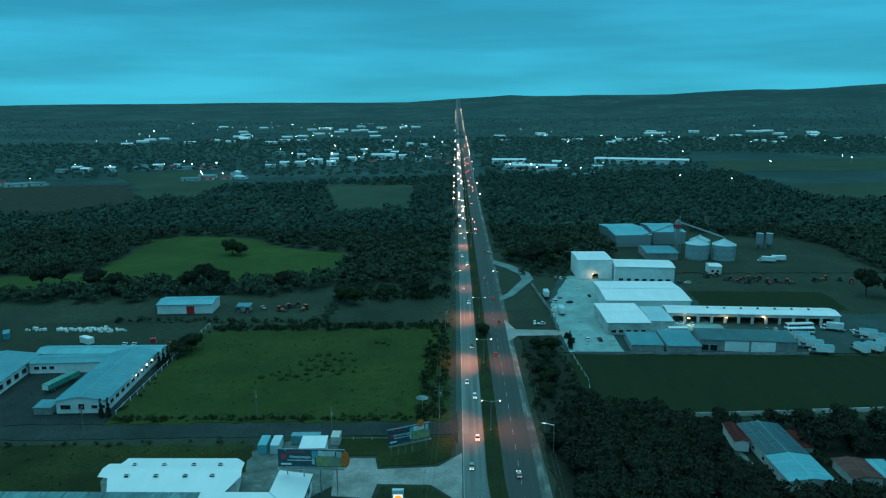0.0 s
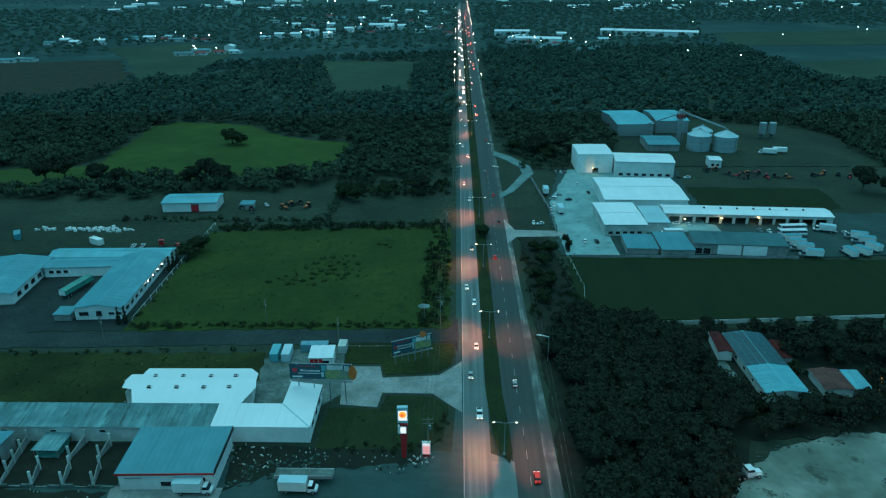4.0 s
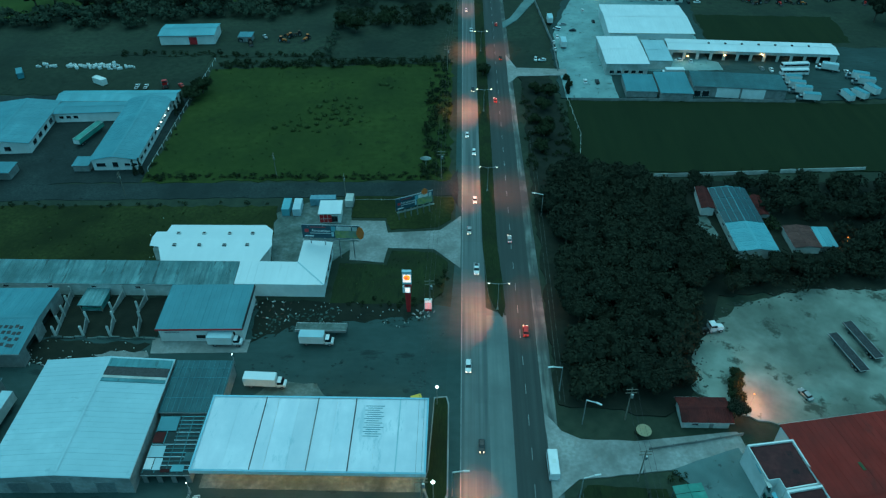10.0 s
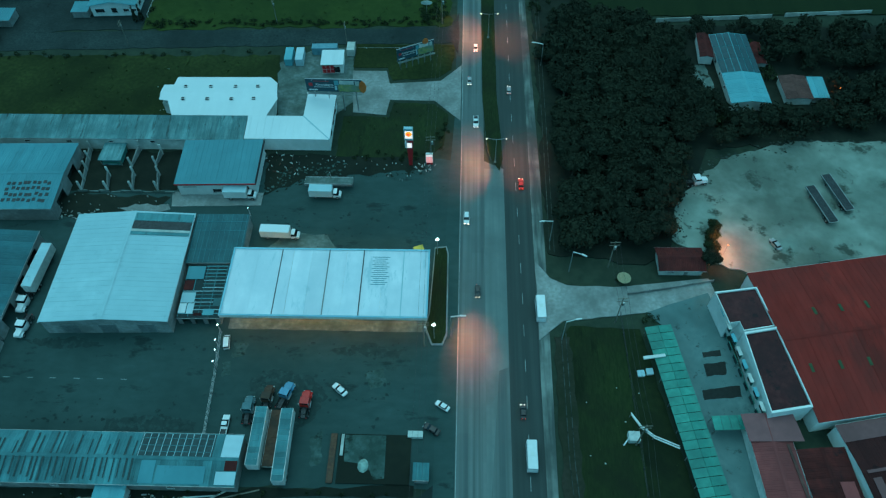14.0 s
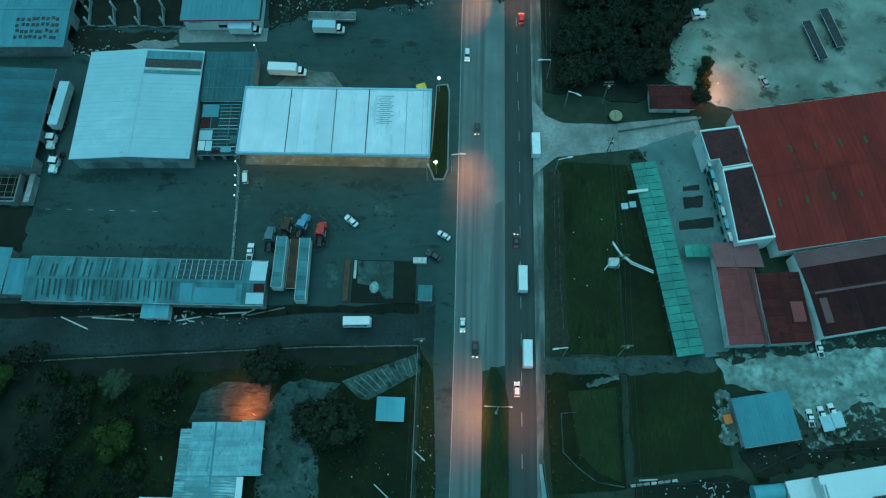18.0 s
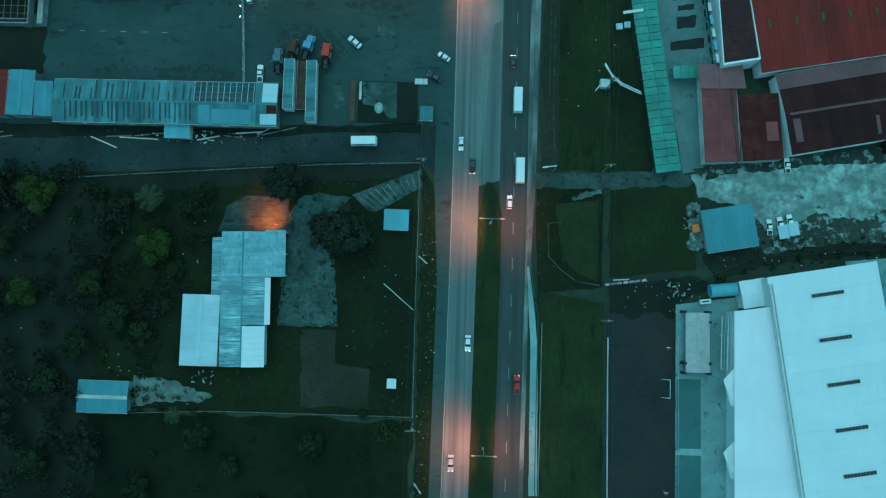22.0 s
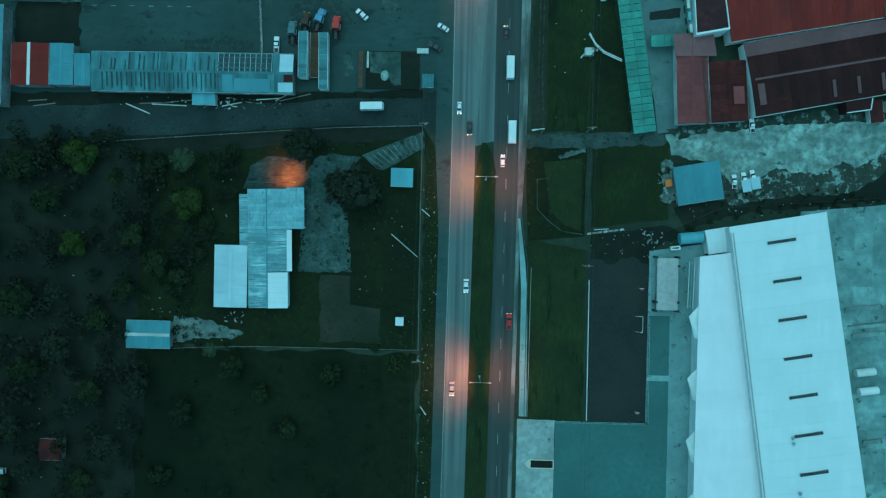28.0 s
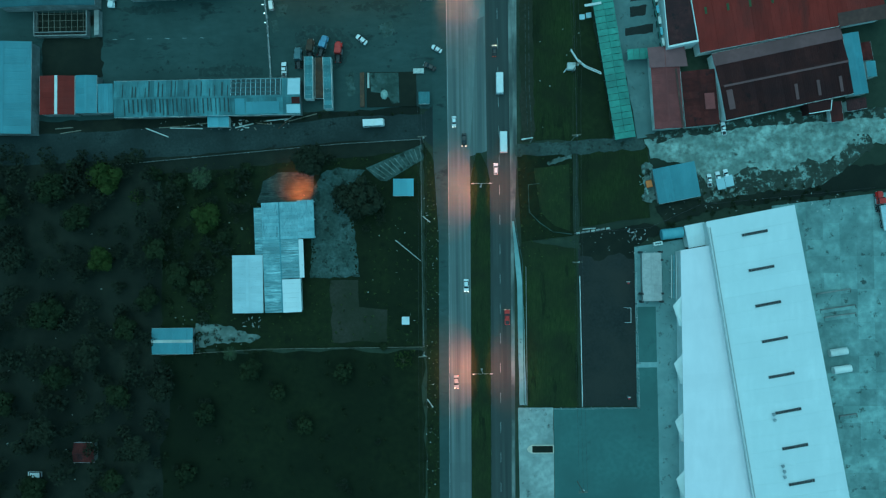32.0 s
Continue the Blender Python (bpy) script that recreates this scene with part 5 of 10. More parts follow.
building("plant_link", "low link block with a grey roof", "office", [(69.2, 275), (79, 273.5), (78, 253.5), (68, 251.5)], 4.2, 0.3, R_ZINC, WALL, "x", 0.2, 1.2)
building("plant_long_shed", "very long open-fronted shed with a white roof", "shed", [(79.4, 272.5), (151, 272.5), (149, 262), (78, 259.5)], 4.6, 0.8, R_WHITE, WALL, "x", 0.4, 1.3, rows_of("s", 2, 5.6, 12, 4.4, 0, 3.2, "gap"))
building("plant_store", "low store with a blue-grey roof", "store", [(55.5, 241), (67.8, 242), (66.8, 226.4), (54.2, 227)], 3.0, 0.3, R_BLUE, BLOCK, "x", 0.2, 1.1, lean=True)
building("plant_store_east", "low store with a dull blue roof", "store", [(68.6, 242.2), (81.6, 243), (79.6, 224.4), (66.9, 224)], 3.5, 0.3, R_BLUE, BLOCK, "x", 0.2, 1.1, lean=True)
building("bus_shed", "bus shed with a grey roof and white end wall", "shed", [(82, 240), (118, 238), (116, 226), (80.4, 227)], 4.8, 0.5, R_DARK, BLOCK, "x", 0.3, 1.1, rows_of("s", 0.5, 3.2, 2, 2.8, 0.3, 2.8, "window"), lean=True)
building("mill", "corrugated grain mill building", "mill", [(90, 462), (114, 467), (110, 424), (87, 419)], 8.2, 1.6, R_MID, STEEL, "x", 0.5, 1.6)
building("mill_store", "mill store with a pale corrugated roof", "mill", [(118.6, 462), (140, 466), (135, 432), (113.6, 428)], 8.6, 1.6, R_MID, STEEL, "x", 0.4, 1.6)
building("mill_shed", "low mill shed with a blue-grey roof", "shed", [(101, 404), (121.5, 408), (117.6, 383), (100, 384)], 4.6, 1.0, R_BLUE, BLOCK, "x", 0.4, 1.4)
building("weigh_house", "small white weighbridge house", "hut", [(126.5, 358), (133.5, 358), (132, 349), (125, 349)], 4.6, 0.5, R_WHITE, WHITE, "x", 0.3, 1.2, rows_of("s", 1, 2.6, 2, 1.6, 1.2, 2.6, "window"))

# ---- the works hall: a broad white roof with a tapering lower bay ----
works = thing("works_hall", "large white-roofed works hall with ridge vents", "factory", 91, -72, 0)


def works_roof():
    a, b, c, d = [Vector(p) for p in ((65.3, -22.4), (90.9, -17.8), (124.0, -218.0), (94.5, -220.0))]
    n = 44
    for i in range(n):
        k0, k1 = i / n, (i + 1) / n
        p0, p1, q0, q1 = a.lerp(d, k0), b.lerp(c, k0), a.lerp(d, k1), b.lerp(c, k1)
        mid0, mid1 = (p0 + p1) / 2, (q0 + q1) / 2
        s = Shape()
        rings = []
        for p, m, q, lift in ((p0, mid0, p1, 0.05), (p0.lerp(q0, 0.04), mid0.lerp(mid1, 0.04), p1.lerp(q1, 0.04), 0.05), (p0.lerp(q0, 0.07), mid0.lerp(mid1, 0.07), p1.lerp(q1, 0.07), 0), (q0, mid1, q1, 0)):
            rings.append([(v.x - 91, v.y + 72, z + lift + e) for e, row in ((0, ((p, 8.6), (m, 9.6), (q, 8.6))), (-0.08, ((q, 8.6), (m, 9.6), (p, 8.6)))) for v, z in row])
        s.loft(rings)
        part("roof_sheet", s, R_WHITE, works)
    for x0, y0, x1, y1 in ((65.6, -22.7, 90.6, -18.2), (90.6, -18.2, 123.6, -217.6), (94.7, -219.6, 65.6, -22.7), (123.6, -217.6, 94.7, -219.6)):
        p, q = Vector((x0, y0)), Vector((x1, y1))
        d = (q - p).normalized()
        nrm = Vector((d.y, -d.x)) * 0.3
        part("wall", Shape().prism([tuple(v - Vector((91, -72))) for v in (p, q, q + nrm, p + nrm)], 0, 8.5), WHITE, works)
    low = [Vector(p) for p in ((58.5, -30.6), (67.2, -29.2), (94.0, -219), (58.3, -219))]
    for i in range(36):
        k0, k1 = i / 36, (i + 1) / 36
        p0, p1, q0, q1 = low[0].lerp(low[3], k0), low[1].lerp(low[2], k0), low[0].lerp(low[3], k1), low[1].lerp(low[2], k1)
        part("low_roof_sheet", Shape().loft([[(p.x - 91, p.y + 72, 6.4), (q.x - 91, q.y + 72, 7.1), (q.x - 91, q.y + 72, 7.0), (p.x - 91, p.y + 72, 6.3)] for p, q in ((p0, p1), (q0, q1))]), R_LILAC, works)
    part("wall", Shape().prism([(58.8 - 91, -30.9 + 72), (67 - 91, -29.6 + 72), (93 - 91, -218.6 + 72), (58.7 - 91, -218.6 + 72)], 0, 6.25), WHITE, works)
    g = Shape()
    for e in (-0.35, 0.35):
        g.beam((66.0 - 91 + e, -24 + 72, 8.9), (94.4 - 91 + e, -219 + 72, 8.9), 0.16, 0.35)
    part("valley_gutter", g, STEEL, works)
    for i in range(9):
        y = -25.9 - 10.27 * i
        x = 78.9 + 1.71 * i
        v = Shape()
        vm = pose(x - 91, y + 72, 0, 0, 0, 10)
        v.box(-3.75, 3.75, -0.42, 0.42, 9.3, 9.75)
        vo = part("ridge_vent", v, STEEL, works, at=vm)
        for j in range(10):
            part("louvre", Shape().box(-3.72 + j * 0.745, -3.72 + j * 0.745 + 0.66, -0.40, 0.40, 9.75, 9.80), DARKSTEEL, vo)
    for i, y in enumerate((-47, -64, -81, -98, -118)):
        part("side_canopy", Shape().loft([[(58.2 - 91, y + 72 - 6, 5.0), (59 - 91, y + 72 - 6, 6.0), (59 - 91, y + 72 - 6, 5.9), (58.2 - 91, y + 72 - 6, 4.9)],
                                          [(56.4 - 91, y + 72 + 0, 5.0), (59 - 91, y + 72 + 3.5, 6.0), (59 - 91, y + 72 + 3.5, 5.9), (56.4 - 91, y + 72, 4.9)]]), WHITE, works)
    for x, y in ((83.2, -78.2), (83.4, -79.8), (85.5, -93), (85.9, -94.6), (86, -96.2)):
        part("roof_cowl", Shape().tube((x - 91, y + 72, 9), (x - 91, y + 72, 10.0), 0.3, 0.3, 10).tube((x - 91, y + 72, 10.0), (x - 91, y + 72, 10.3), 0.5, 0.2, 10), STEEL, works)


works_roof()
building("works_porch", "low white porch roof at the head of the works hall", "porch", [(60.2, -23.4), (66.2, -22.4), (67.6, -29.0), (61.6, -29.8)], 4.4, 0.3, R_WHITE, WHITE, "x", 0.2, 1.0)
tank = thing("roof_tank", "pale horizontal tank beside the works hall", "tank", 57.3, -25.5, 0, 6)
part("shell", Shape().tube((-3.2, 0, 2.2), (3.2, 0, 2.2), 1.6, 1.6, 20), R_MID, tank)
for sx in (-2.4, 2.4):
    part("saddle", Shape().box(sx - 0.3, sx + 0.3, -1.2, 1.2, 0, 1.4), CONCRETE, tank)
box_hall = building("loading_box", "long grey flat-roofed loading box", "shed", [(48, -31.2), (53.6, -31.2), (53.7, -45.6), (48.1, -45.6)], 3.4, 0.2, surface("brownish_roof_felt", (0.36, 0.35, 0.34), (0.44, 0.42, 0.41), None, 1, 0.1, 0.8), BLOCK, "y", 0.2, 1.2)
for lx, ly in ((47.8, -31), (53.8, -31), (47.8, -45.8), (53.8, -45.8), (47.8, -43.4), (53.8, -33.4), (53.8, -43.4)):
    part("corner_post", Shape().box(lx - 0.3 - 50.85, lx + 0.3 - 50.85, ly - 0.3 + 38.4, ly + 0.3 + 38.4, 0, 3.9), DARKSTEEL, box_hall)

for i in range(7):
    sl = thing("concrete_slab", "pale broken slab lying along the ditch", "slab", 29.6 + i * 1.5, -24.9 + i * 0.22, 0.3, 8 + (i * 37 % 9), "slabs along the ditch")
    part("block", Shape().box(-0.55 - 0.1 * (i % 3), 0.55, -0.28, 0.28, 0, 0.22), CONCRETE if i % 3 else WALL, sl)
rack = thing("steel_rack", "white steel rack beside the works hall", "rack", 57.2, -38.5)
for i in range(3):
    part("rail", Shape().beam((-0.5 + i * 0.55, -6.4, 2.6 + i * 0.5), (-0.2 + i * 0.55, 6.6, 2.6 + i * 0.5), 0.16), WHITE if i != 1 else R_MID, rack)
for y in (-6.0, -2.0, 2.0, 6.0):
    part("post", Shape().box(-0.6, -0.45, y - 0.08, y + 0.08, 0, 2.7), STEEL, rack)
    part("strut", Shape().beam((-0.5, y, 2.55), (1.0, y, 3.7), 0.12), STEEL, rack)
crate = thing("tool_crate", "small white crate by the pale tank", "crate", 53.4, -28.4, 0.3, 8)
part("box", Shape().box(-1.3, 1.3, -0.55, 0.55, 0, 1.2), WHITE, crate)
part("lid_strip", Shape().box(-0.9, 0.9, -0.2, 0.2, 1.2, 1.26), R_DARK, crate)

# ---- factory office: two flat maroon roofs within a white parapet ----
office = thing("factory_office", "white office block with flat maroon roofs and a parapet", "office", 57, 45, 0)


def flat_block(poly, h, parent, roof):
    loc = [(x - 57, y - 45) for x, y in poly]
    c = Vector((sum(p[0] for p in loc) / len(loc), sum(p[1] for p in loc) / len(loc)))
    part("roof", Shape().prism([tuple(Vector(p).lerp(c, 0.06)) for p in loc], h - 0.3, h - 0.1), roof, parent)
    for a, b in zip(loc, loc[1:] + loc[:1]):
        p, q = Vector(a), Vector(b)
        ip, iq = p.lerp(c, 0.055), q.lerp(c, 0.055)
        part("wall", Shape().prism([tuple(v) for v in (p, q, iq, ip)], 0, h + 0.35), WHITE, parent)
    return loc


upper = flat_block([(50.1, 59.2), (60.1, 60.8), (62.0, 50.4), (54.6, 48.9), (54.1, 51.3), (51.7, 50.8)], 6.2, office, R_DULL)
lower = flat_block([(54.4, 48.4), (61.9, 49.9), (64.8, 30.8), (55.8, 29.1)], 6.6, office, R_DULL)
for i in range(9):
    k = (i + 0.5) / 9
    x, y = 51.0 + (55.4 - 51) * k - 57, 59 + (29.6 - 59) * k - 45
    for zc in (1.6, 4.4):
        w = part("window", Shape().box(-0.10, 0.06, -1.05, 1.05, zc - 0.7, zc + 0.7), R_TEAL, office, at=pose(x - 0.02, y, 0, 0, 0, 8.5))
        part("pane", Shape().box(-0.13, -0.09, -0.95, 0.95, zc - 0.6, zc + 0.6), GLASS, w)
    part("sunshade", Shape().box(-0.8, 0, -1.1, 1.1, 5.7, 5.85), R_MID if i % 2 else WALL, office, at=pose(x, y, 0, 0, 0, 8.5))

# ---- green covered parking ----
park = thing("parking_roof", "long green sheet roof over parking bays", "carport", 40.2, 27.6, 0, 8.4)
for i in range(25):
    for j, sx in enumerate((-3.1, 0.0)):
        part("roof_sheet", Shape().loft([[(sx + 0.02, -24.6 + i * 1.97, 2.9 + (0.25 if j else 0)), (sx + 3.06, -24.6 + i * 1.97, 3.15 - (0.25 if j else 0) + 0.0), (sx + 3.06, -24.6 + i * 1.97, 3.08), (sx + 0.02, -24.6 + i * 1.97, 2.84)],
                                         [(sx + 0.02, -24.6 + i * 1.97 + 1.84, 2.94 + (0.25 if j else 0)), (sx + 3.06, -24.6 + i * 1.97 + 1.84, 3.19 - (0.25 if j else 0)), (sx + 3.06, -24.6 + i * 1.97 + 1.84, 3.1), (sx + 0.02, -24.6 + i * 1.97 + 1.84, 2.86)]]), R_TEAL, park)
for i in range(9):
    for sx in (-2.7, 2.7):
        part("post", Shape().box(sx - 0.08, sx + 0.08, -24 + i * 6 - 0.08, -24 + i * 6 + 0.08, 0, 2.84), STEEL, park)
    part("rafter", Shape().box(-3.0, 3.0, -24 + i * 6 - 0.06, -24 + i * 6 + 0.06, 2.68, 2.84), STEEL, park)
link = thing("link_roof", "short green sheet roof joining the parking to the factory", "carport", 48.4, 28.6, 0, 3)
for i in range(4):
    part("roof_sheet", Shape().box(-3.6 + i * 1.85, -3.6 + i * 1.85 + 1.76, -1.6, 1.6, 2.9, 2.97), R_TEAL, link)
for sx, sy in ((-3.4, -1.4), (3.4, -1.4), (-3.4, 1.4), (3.4, 1.4)):
    part("post", Shape().box(sx - 0.07, sx + 0.07, sy - 0.07, sy + 0.07, 0, 2.9), STEEL, link)

# ---- fuel canopy ----
canopy = thing("fuel_canopy", "broad white fuel canopy with a lit yellow underside", "canopy", -40.5, 59.8, 0, 0.2)
cw, cd = 23.6, 9.3
RIM = surface("blue_grey_canopy_rim", (0.20, 0.46, 0.56), (0.26, 0.53, 0.63), None, 0.8, 0.1, 0.5, bump=0)
CANOPY_X = (-23.6, -17.6, -11.9, -9.1, -4.6, -0.4, 3.8, 8.0, 12.8, 17.7, 23.6)
for x0, x1 in zip(CANOPY_X, CANOPY_X[1:]):
    part("roof_sheet", Shape().loft([[(x, y, z + lift + (0.10 if x0 == -11.9 else 0.0)) for x, lift in ((x0 + 0.01, -0.06), (x1 - 0.01, -0.06), (x1 - 0.01, 0.0), (x0 + 0.01, 0.0))] for y, z in ((-cd, 6.75), (cd, 6.95))]), R_CANOPY, canopy)
for x in (-11.9, -0.4, 8.0, 17.7):
    part("seam", Shape().beam((x, -cd, 6.80), (x, cd, 7.0), 0.22, 0.16), DARKSTEEL if x in (-11.9, 8.0) else BLOCK if x < 17 else R_ZINC, canopy)
for k in range(15):
    part("weathered_strip", Shape().box(10.2 + (k % 2) * 0.5, 14.4 - (k * 7 % 5) * 0.25, -0.09, 0.09, 0, 0.012), R_BLUE, canopy, at=pose(0, 7.4 - k * 0.56, 6.952 - (1.9 + k * 0.56) * 0.0108, 0.6, 0, 0))
for a in ((-cw - 0.3, cw + 0.3, -cd - 0.3, -cd), (-cw - 0.3, cw + 0.3, cd, cd + 0.3), (-cw - 0.3, -cw, -cd, cd), (cw, cw + 0.3, -cd, cd)):
    rim = part("fascia", Shape().box(*a, 6.1, 7.15), WHITE, canopy)
    part("rim", Shape().box(a[0] - 0.06, a[1] + 0.06, a[2] - 0.06, a[3] + 0.06, 7.15, 7.22), RIM, rim)
part("ceiling_deck", Shape().box(-cw, cw, -cd, cd, 6.2, 6.3), surface("canopy_lining", (0.6, 0.5, 0.35), (0.68, 0.58, 0.42), None, 1, 0.1, 0.6), canopy)
for i in range(5):
    for sy in (-5.2, 5.2):
        part("column", Shape().box(-19 + i * 9.4 - 0.3, -19 + i * 9.4 + 0.3, sy - 0.3, sy + 0.3, 0, 6.2), WHITE, canopy)
        part("lamp", Shape().box(-16 + i * 8 - 0.5, -16 + i * 8 + 0.5, sy - 0.5, sy + 0.5, 6.12, 6.19), L_WARM, canopy)
for i in range(4):
    for sy in (-4.0, 4.0):
        ds = thing("fuel_pump", "fuel pump on a raised kerb under the canopy", "fuel pump", -54.8 + i * 9.4, 59.8 + sy, 0.03, group="fuel pumps")
        part("island", Shape().box(-0.7, 0.7, -1.8, 1.8, 0.0, 0.18), CONCRETE, ds)
        part("cabinet", Shape().box(-0.35, 0.35, -0.5, 0.5, 0.18, 1.9), WHITE, ds)
        part("display", Shape().box(-0.37, 0.37, -0.3, 0.3, 1.3, 1.6), GLASS, ds)
        part("hose", Shape().tube((0.36, -0.4, 1.5), (0.5, -0.5, 0.5), 0.03), RUBBER, ds)
for i, px in enumerate((-58, -46, -34, -22)):
    for py in (53.6, 66.0):
        ld = bpy.data.lights.new("canopy_light", "AREA")
        ld.energy, ld.size, ld.color = 320, 1.2, (1.0, 0.66, 0.30)
        lo = new("canopy_light", ld)
        lo.matrix_world = look((px, py, 6.05), (px, py, 0))
station_shop = building("station_shop", "low yellow shop under the fuel canopy", "shop", [(-52, 64.5), (-30, 64.5), (-30, 59.5), (-52, 59.5)], 3.4, 0.1, R_ZINC, YELLOW, "x", 0.1, 1.5, rows_of("s", 1.5, 4, 5, 3, 0.4, 2.6, "window"), lean=True)

# white panels and upper windows on the bus shed, dark vents on the long shed
shed_b = bpy.data.objects["bus_shed"]
for px in (-8.6, 1.0):
    part("white_panel", Shape().box(px, px + 8.8, -6.22, -5.85, 0.3, 4.3), WHITE, shed_b)
for i in range(6):
    part("upper_window", Shape().box(-16.8 + i * 1.25, -15.75 + i * 1.25, -6.0, -5.85, 3.0, 4.2), GLASS, shed_b)
long_b = bpy.data.objects["plant_long_shed"]
for i in range(7):
    part("roof_vent", Shape().box(-18 + i * 7, -17.2 + i * 7, -0.4, 0.4, 5.3, 5.85), DARKSTEEL, long_b)
# dark sheet painted as the shade of an uncovered bay, pale beam, warehouse roof
ware = bpy.data.objects["warehouse"]
for y0, y1, mt, nm in ((12.9, 15.4, R_GREY, "grey_sheet"), (10.3, 12.8, DARKSTEEL, "dark_bay"), (9.5, 10.2, WALL, "pale_beam"), (8.5, 9.4, R_GREY, "grey_sheet")):
    part(nm, Shape().box(0.5, 14.9, y0, y1, 0.0, 0.07), mt, ware, at=pose(0, 0, 6.92, 0, 4.55, 0))
# dark plates laid as the shade in missing-sheet holes of the weathered shed
weath = bpy.data.objects["grey_shed"]
rh = random.Random(4)
for i in range(9):
    for j in range(4):
        part("sheet_gap", Shape().box(-0.45, 0.45, -0.5, 0.5, 0, 0.05), DARKSTEEL, weath, at=pose(3.5 + i * 1.35 + rh.uniform(-0.2, 0.2), -3.4 - j * 1.9 + rh.uniform(-0.3, 0.3), 5.95 - (3.4 + j * 1.9) * 0.078, 4.45, 0, rh.uniform(-12, 12)))
DARKSHEET = surface("dark_sheet_and_bay_shade", (0.020, 0.045, 0.048), (0.038, 0.072, 0.075), None, 0.8, 0.2, 0.6, bump=0.1)
# pale and rusty patches on the workshop roof
wk = bpy.data.objects["workshop"]
for x0, x1, y0, y1, mt in ((24.6, 28.4, 0.3, 5.3, R_PALE), (24.2, 28.3, -5.2, -2.6, R_ZINC), (25.8, 28.3, -2.4, -0.4, R_RUST), (12, 22, -5.2, -1.6, R_BLUE), (8.6, 11.6, -5.2, -0.6, R_BLUE), (-28, -25, -5.2, 5.2, R_BLUE)):
    sgn = 1 if y0 + y1 > 0 else -1
    part("patch_sheet", Shape().box(x0, x1, min(abs(y0), abs(y1)) * 1.0, max(abs(y0), abs(y1)), 0.09, 0.13), mt, wk, at=pose(0, 0, 4.7, 0, 0, 0) @ Matrix.Diagonal((1, sgn, 1, 1)) @ pose(0, 0, 0, -7.2, 0, 0))
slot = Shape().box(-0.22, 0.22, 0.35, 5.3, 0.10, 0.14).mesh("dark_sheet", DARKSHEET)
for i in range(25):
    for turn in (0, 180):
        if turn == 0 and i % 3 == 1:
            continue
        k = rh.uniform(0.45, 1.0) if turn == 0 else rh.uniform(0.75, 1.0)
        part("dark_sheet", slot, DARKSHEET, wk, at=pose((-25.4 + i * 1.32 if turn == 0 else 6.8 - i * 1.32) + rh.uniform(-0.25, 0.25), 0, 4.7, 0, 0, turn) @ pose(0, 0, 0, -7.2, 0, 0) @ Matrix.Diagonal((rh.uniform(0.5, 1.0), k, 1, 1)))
# The uncovered bay is a laid sheet, dark for the shade inside.
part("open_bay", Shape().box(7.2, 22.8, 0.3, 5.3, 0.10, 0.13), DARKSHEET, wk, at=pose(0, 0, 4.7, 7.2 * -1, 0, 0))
for i in range(11):
    part("rafter", Shape().box(7.4 + i * 1.5, 7.52 + i * 1.5, 0.3, 5.3, 0.135, 0.17), R_ZINC, wk, at=pose(0, 0, 4.7, -7.2, 0, 0))
for k in (1.2, 2.6, 4.2):
    part("batten", Shape().box(7.2, 22.8, k, k + 0.14, 0.135, 0.175), R_GREY, wk, at=pose(0, 0, 4.7, -7.2, 0, 0))
# pale and pink sheets along the maroon hall
mar = bpy.data.objects["maroon_hall"]
for x0, x1, y0, y1 in ((-19.3, 19.3, 6.2, 10.1), (-17.6, -15.8, -7.4, -1.6)):
    part("pink_sheet", Shape().box(x0, x1, y0, y1, 0, 0.06), R_BAND, mar, at=pose(0, 0, 5.70, 4.5 if y0 < 0 else -4.5, 0, 0))
away = mar.matrix_basis.inverted()
part("south_bay", Shape().prism([(97.2, 12.4), (104.3, 13.6), (103.9, 10.4), (97.6, 9.4)], 0, 4.7), R_MAROON, mar, at=away)
part("bay_rim", Shape().beam((97.6, 9.3, 4.7), (103.9, 10.3, 4.7), 0.25).beam((103.95, 10.3, 4.7), (104.3, 13.4, 4.7), 0.25), WHITE, mar, at=away)
red = bpy.data.objects["red_hall"]
part("brown_sheet", Shape().prism([(106.4, 34.6), (121.4, 37.0), (120.8, 41.2), (105.8, 38.6)], 5.75, 5.95), R_BROWN, red, at=red.matrix_basis.inverted())
ann = bpy.data.objects["red_annex"]
part("faded_sheet", Shape().prism([(50.3, 29.9), (61.2, 30.7), (62.2, 24.2), (50.9, 23.9)], 4.52, 4.58), R_FADE, ann, "paler faded red sheets", at=ann.matrix_basis.inverted())
part("pale_edge", Shape().prism([(58.4, 23.6), (59.0, 23.6), (60.9, 6.2), (60.3, 6.1)], 4.3, 4.36), R_BROWN, ann, at=ann.matrix_basis.inverted())

# pale ribs on the dark lean-to and the patchwork of the low one
lt = bpy.data.objects["lean_to"]
for i in range(11):
    part("rib", Shape().box(-6.3 + i * 1.26, -6.24 + i * 1.26, -7.3, 7.3, 0.04, 0.11), R_BLUE, lt, at=pose(0, 0, 4.47, 1.92, 0, 0))
for y in (-3.6, 2.2, 5.0):
    part("purlin", Shape().box(-6.6, 6.6, y, y + 0.09, 0.11, 0.15), R_BLUE, lt, at=pose(0, 0, 4.47, 1.92, 0, 0))
plt = bpy.data.objects["patched_lean_to"]
for i in range(14):
    part("batten", Shape().beam((-4.9 if i > 6 else -0.4, 7.0 - i * 1.02, 0), (4.9, 7.0 - i * 1.02, 0), 0.16, 0.1), rh.choice((R_ZINC, R_MID, R_GREY)), plt, at=pose(0, 0, 3.36, 1.95, 0, 0))
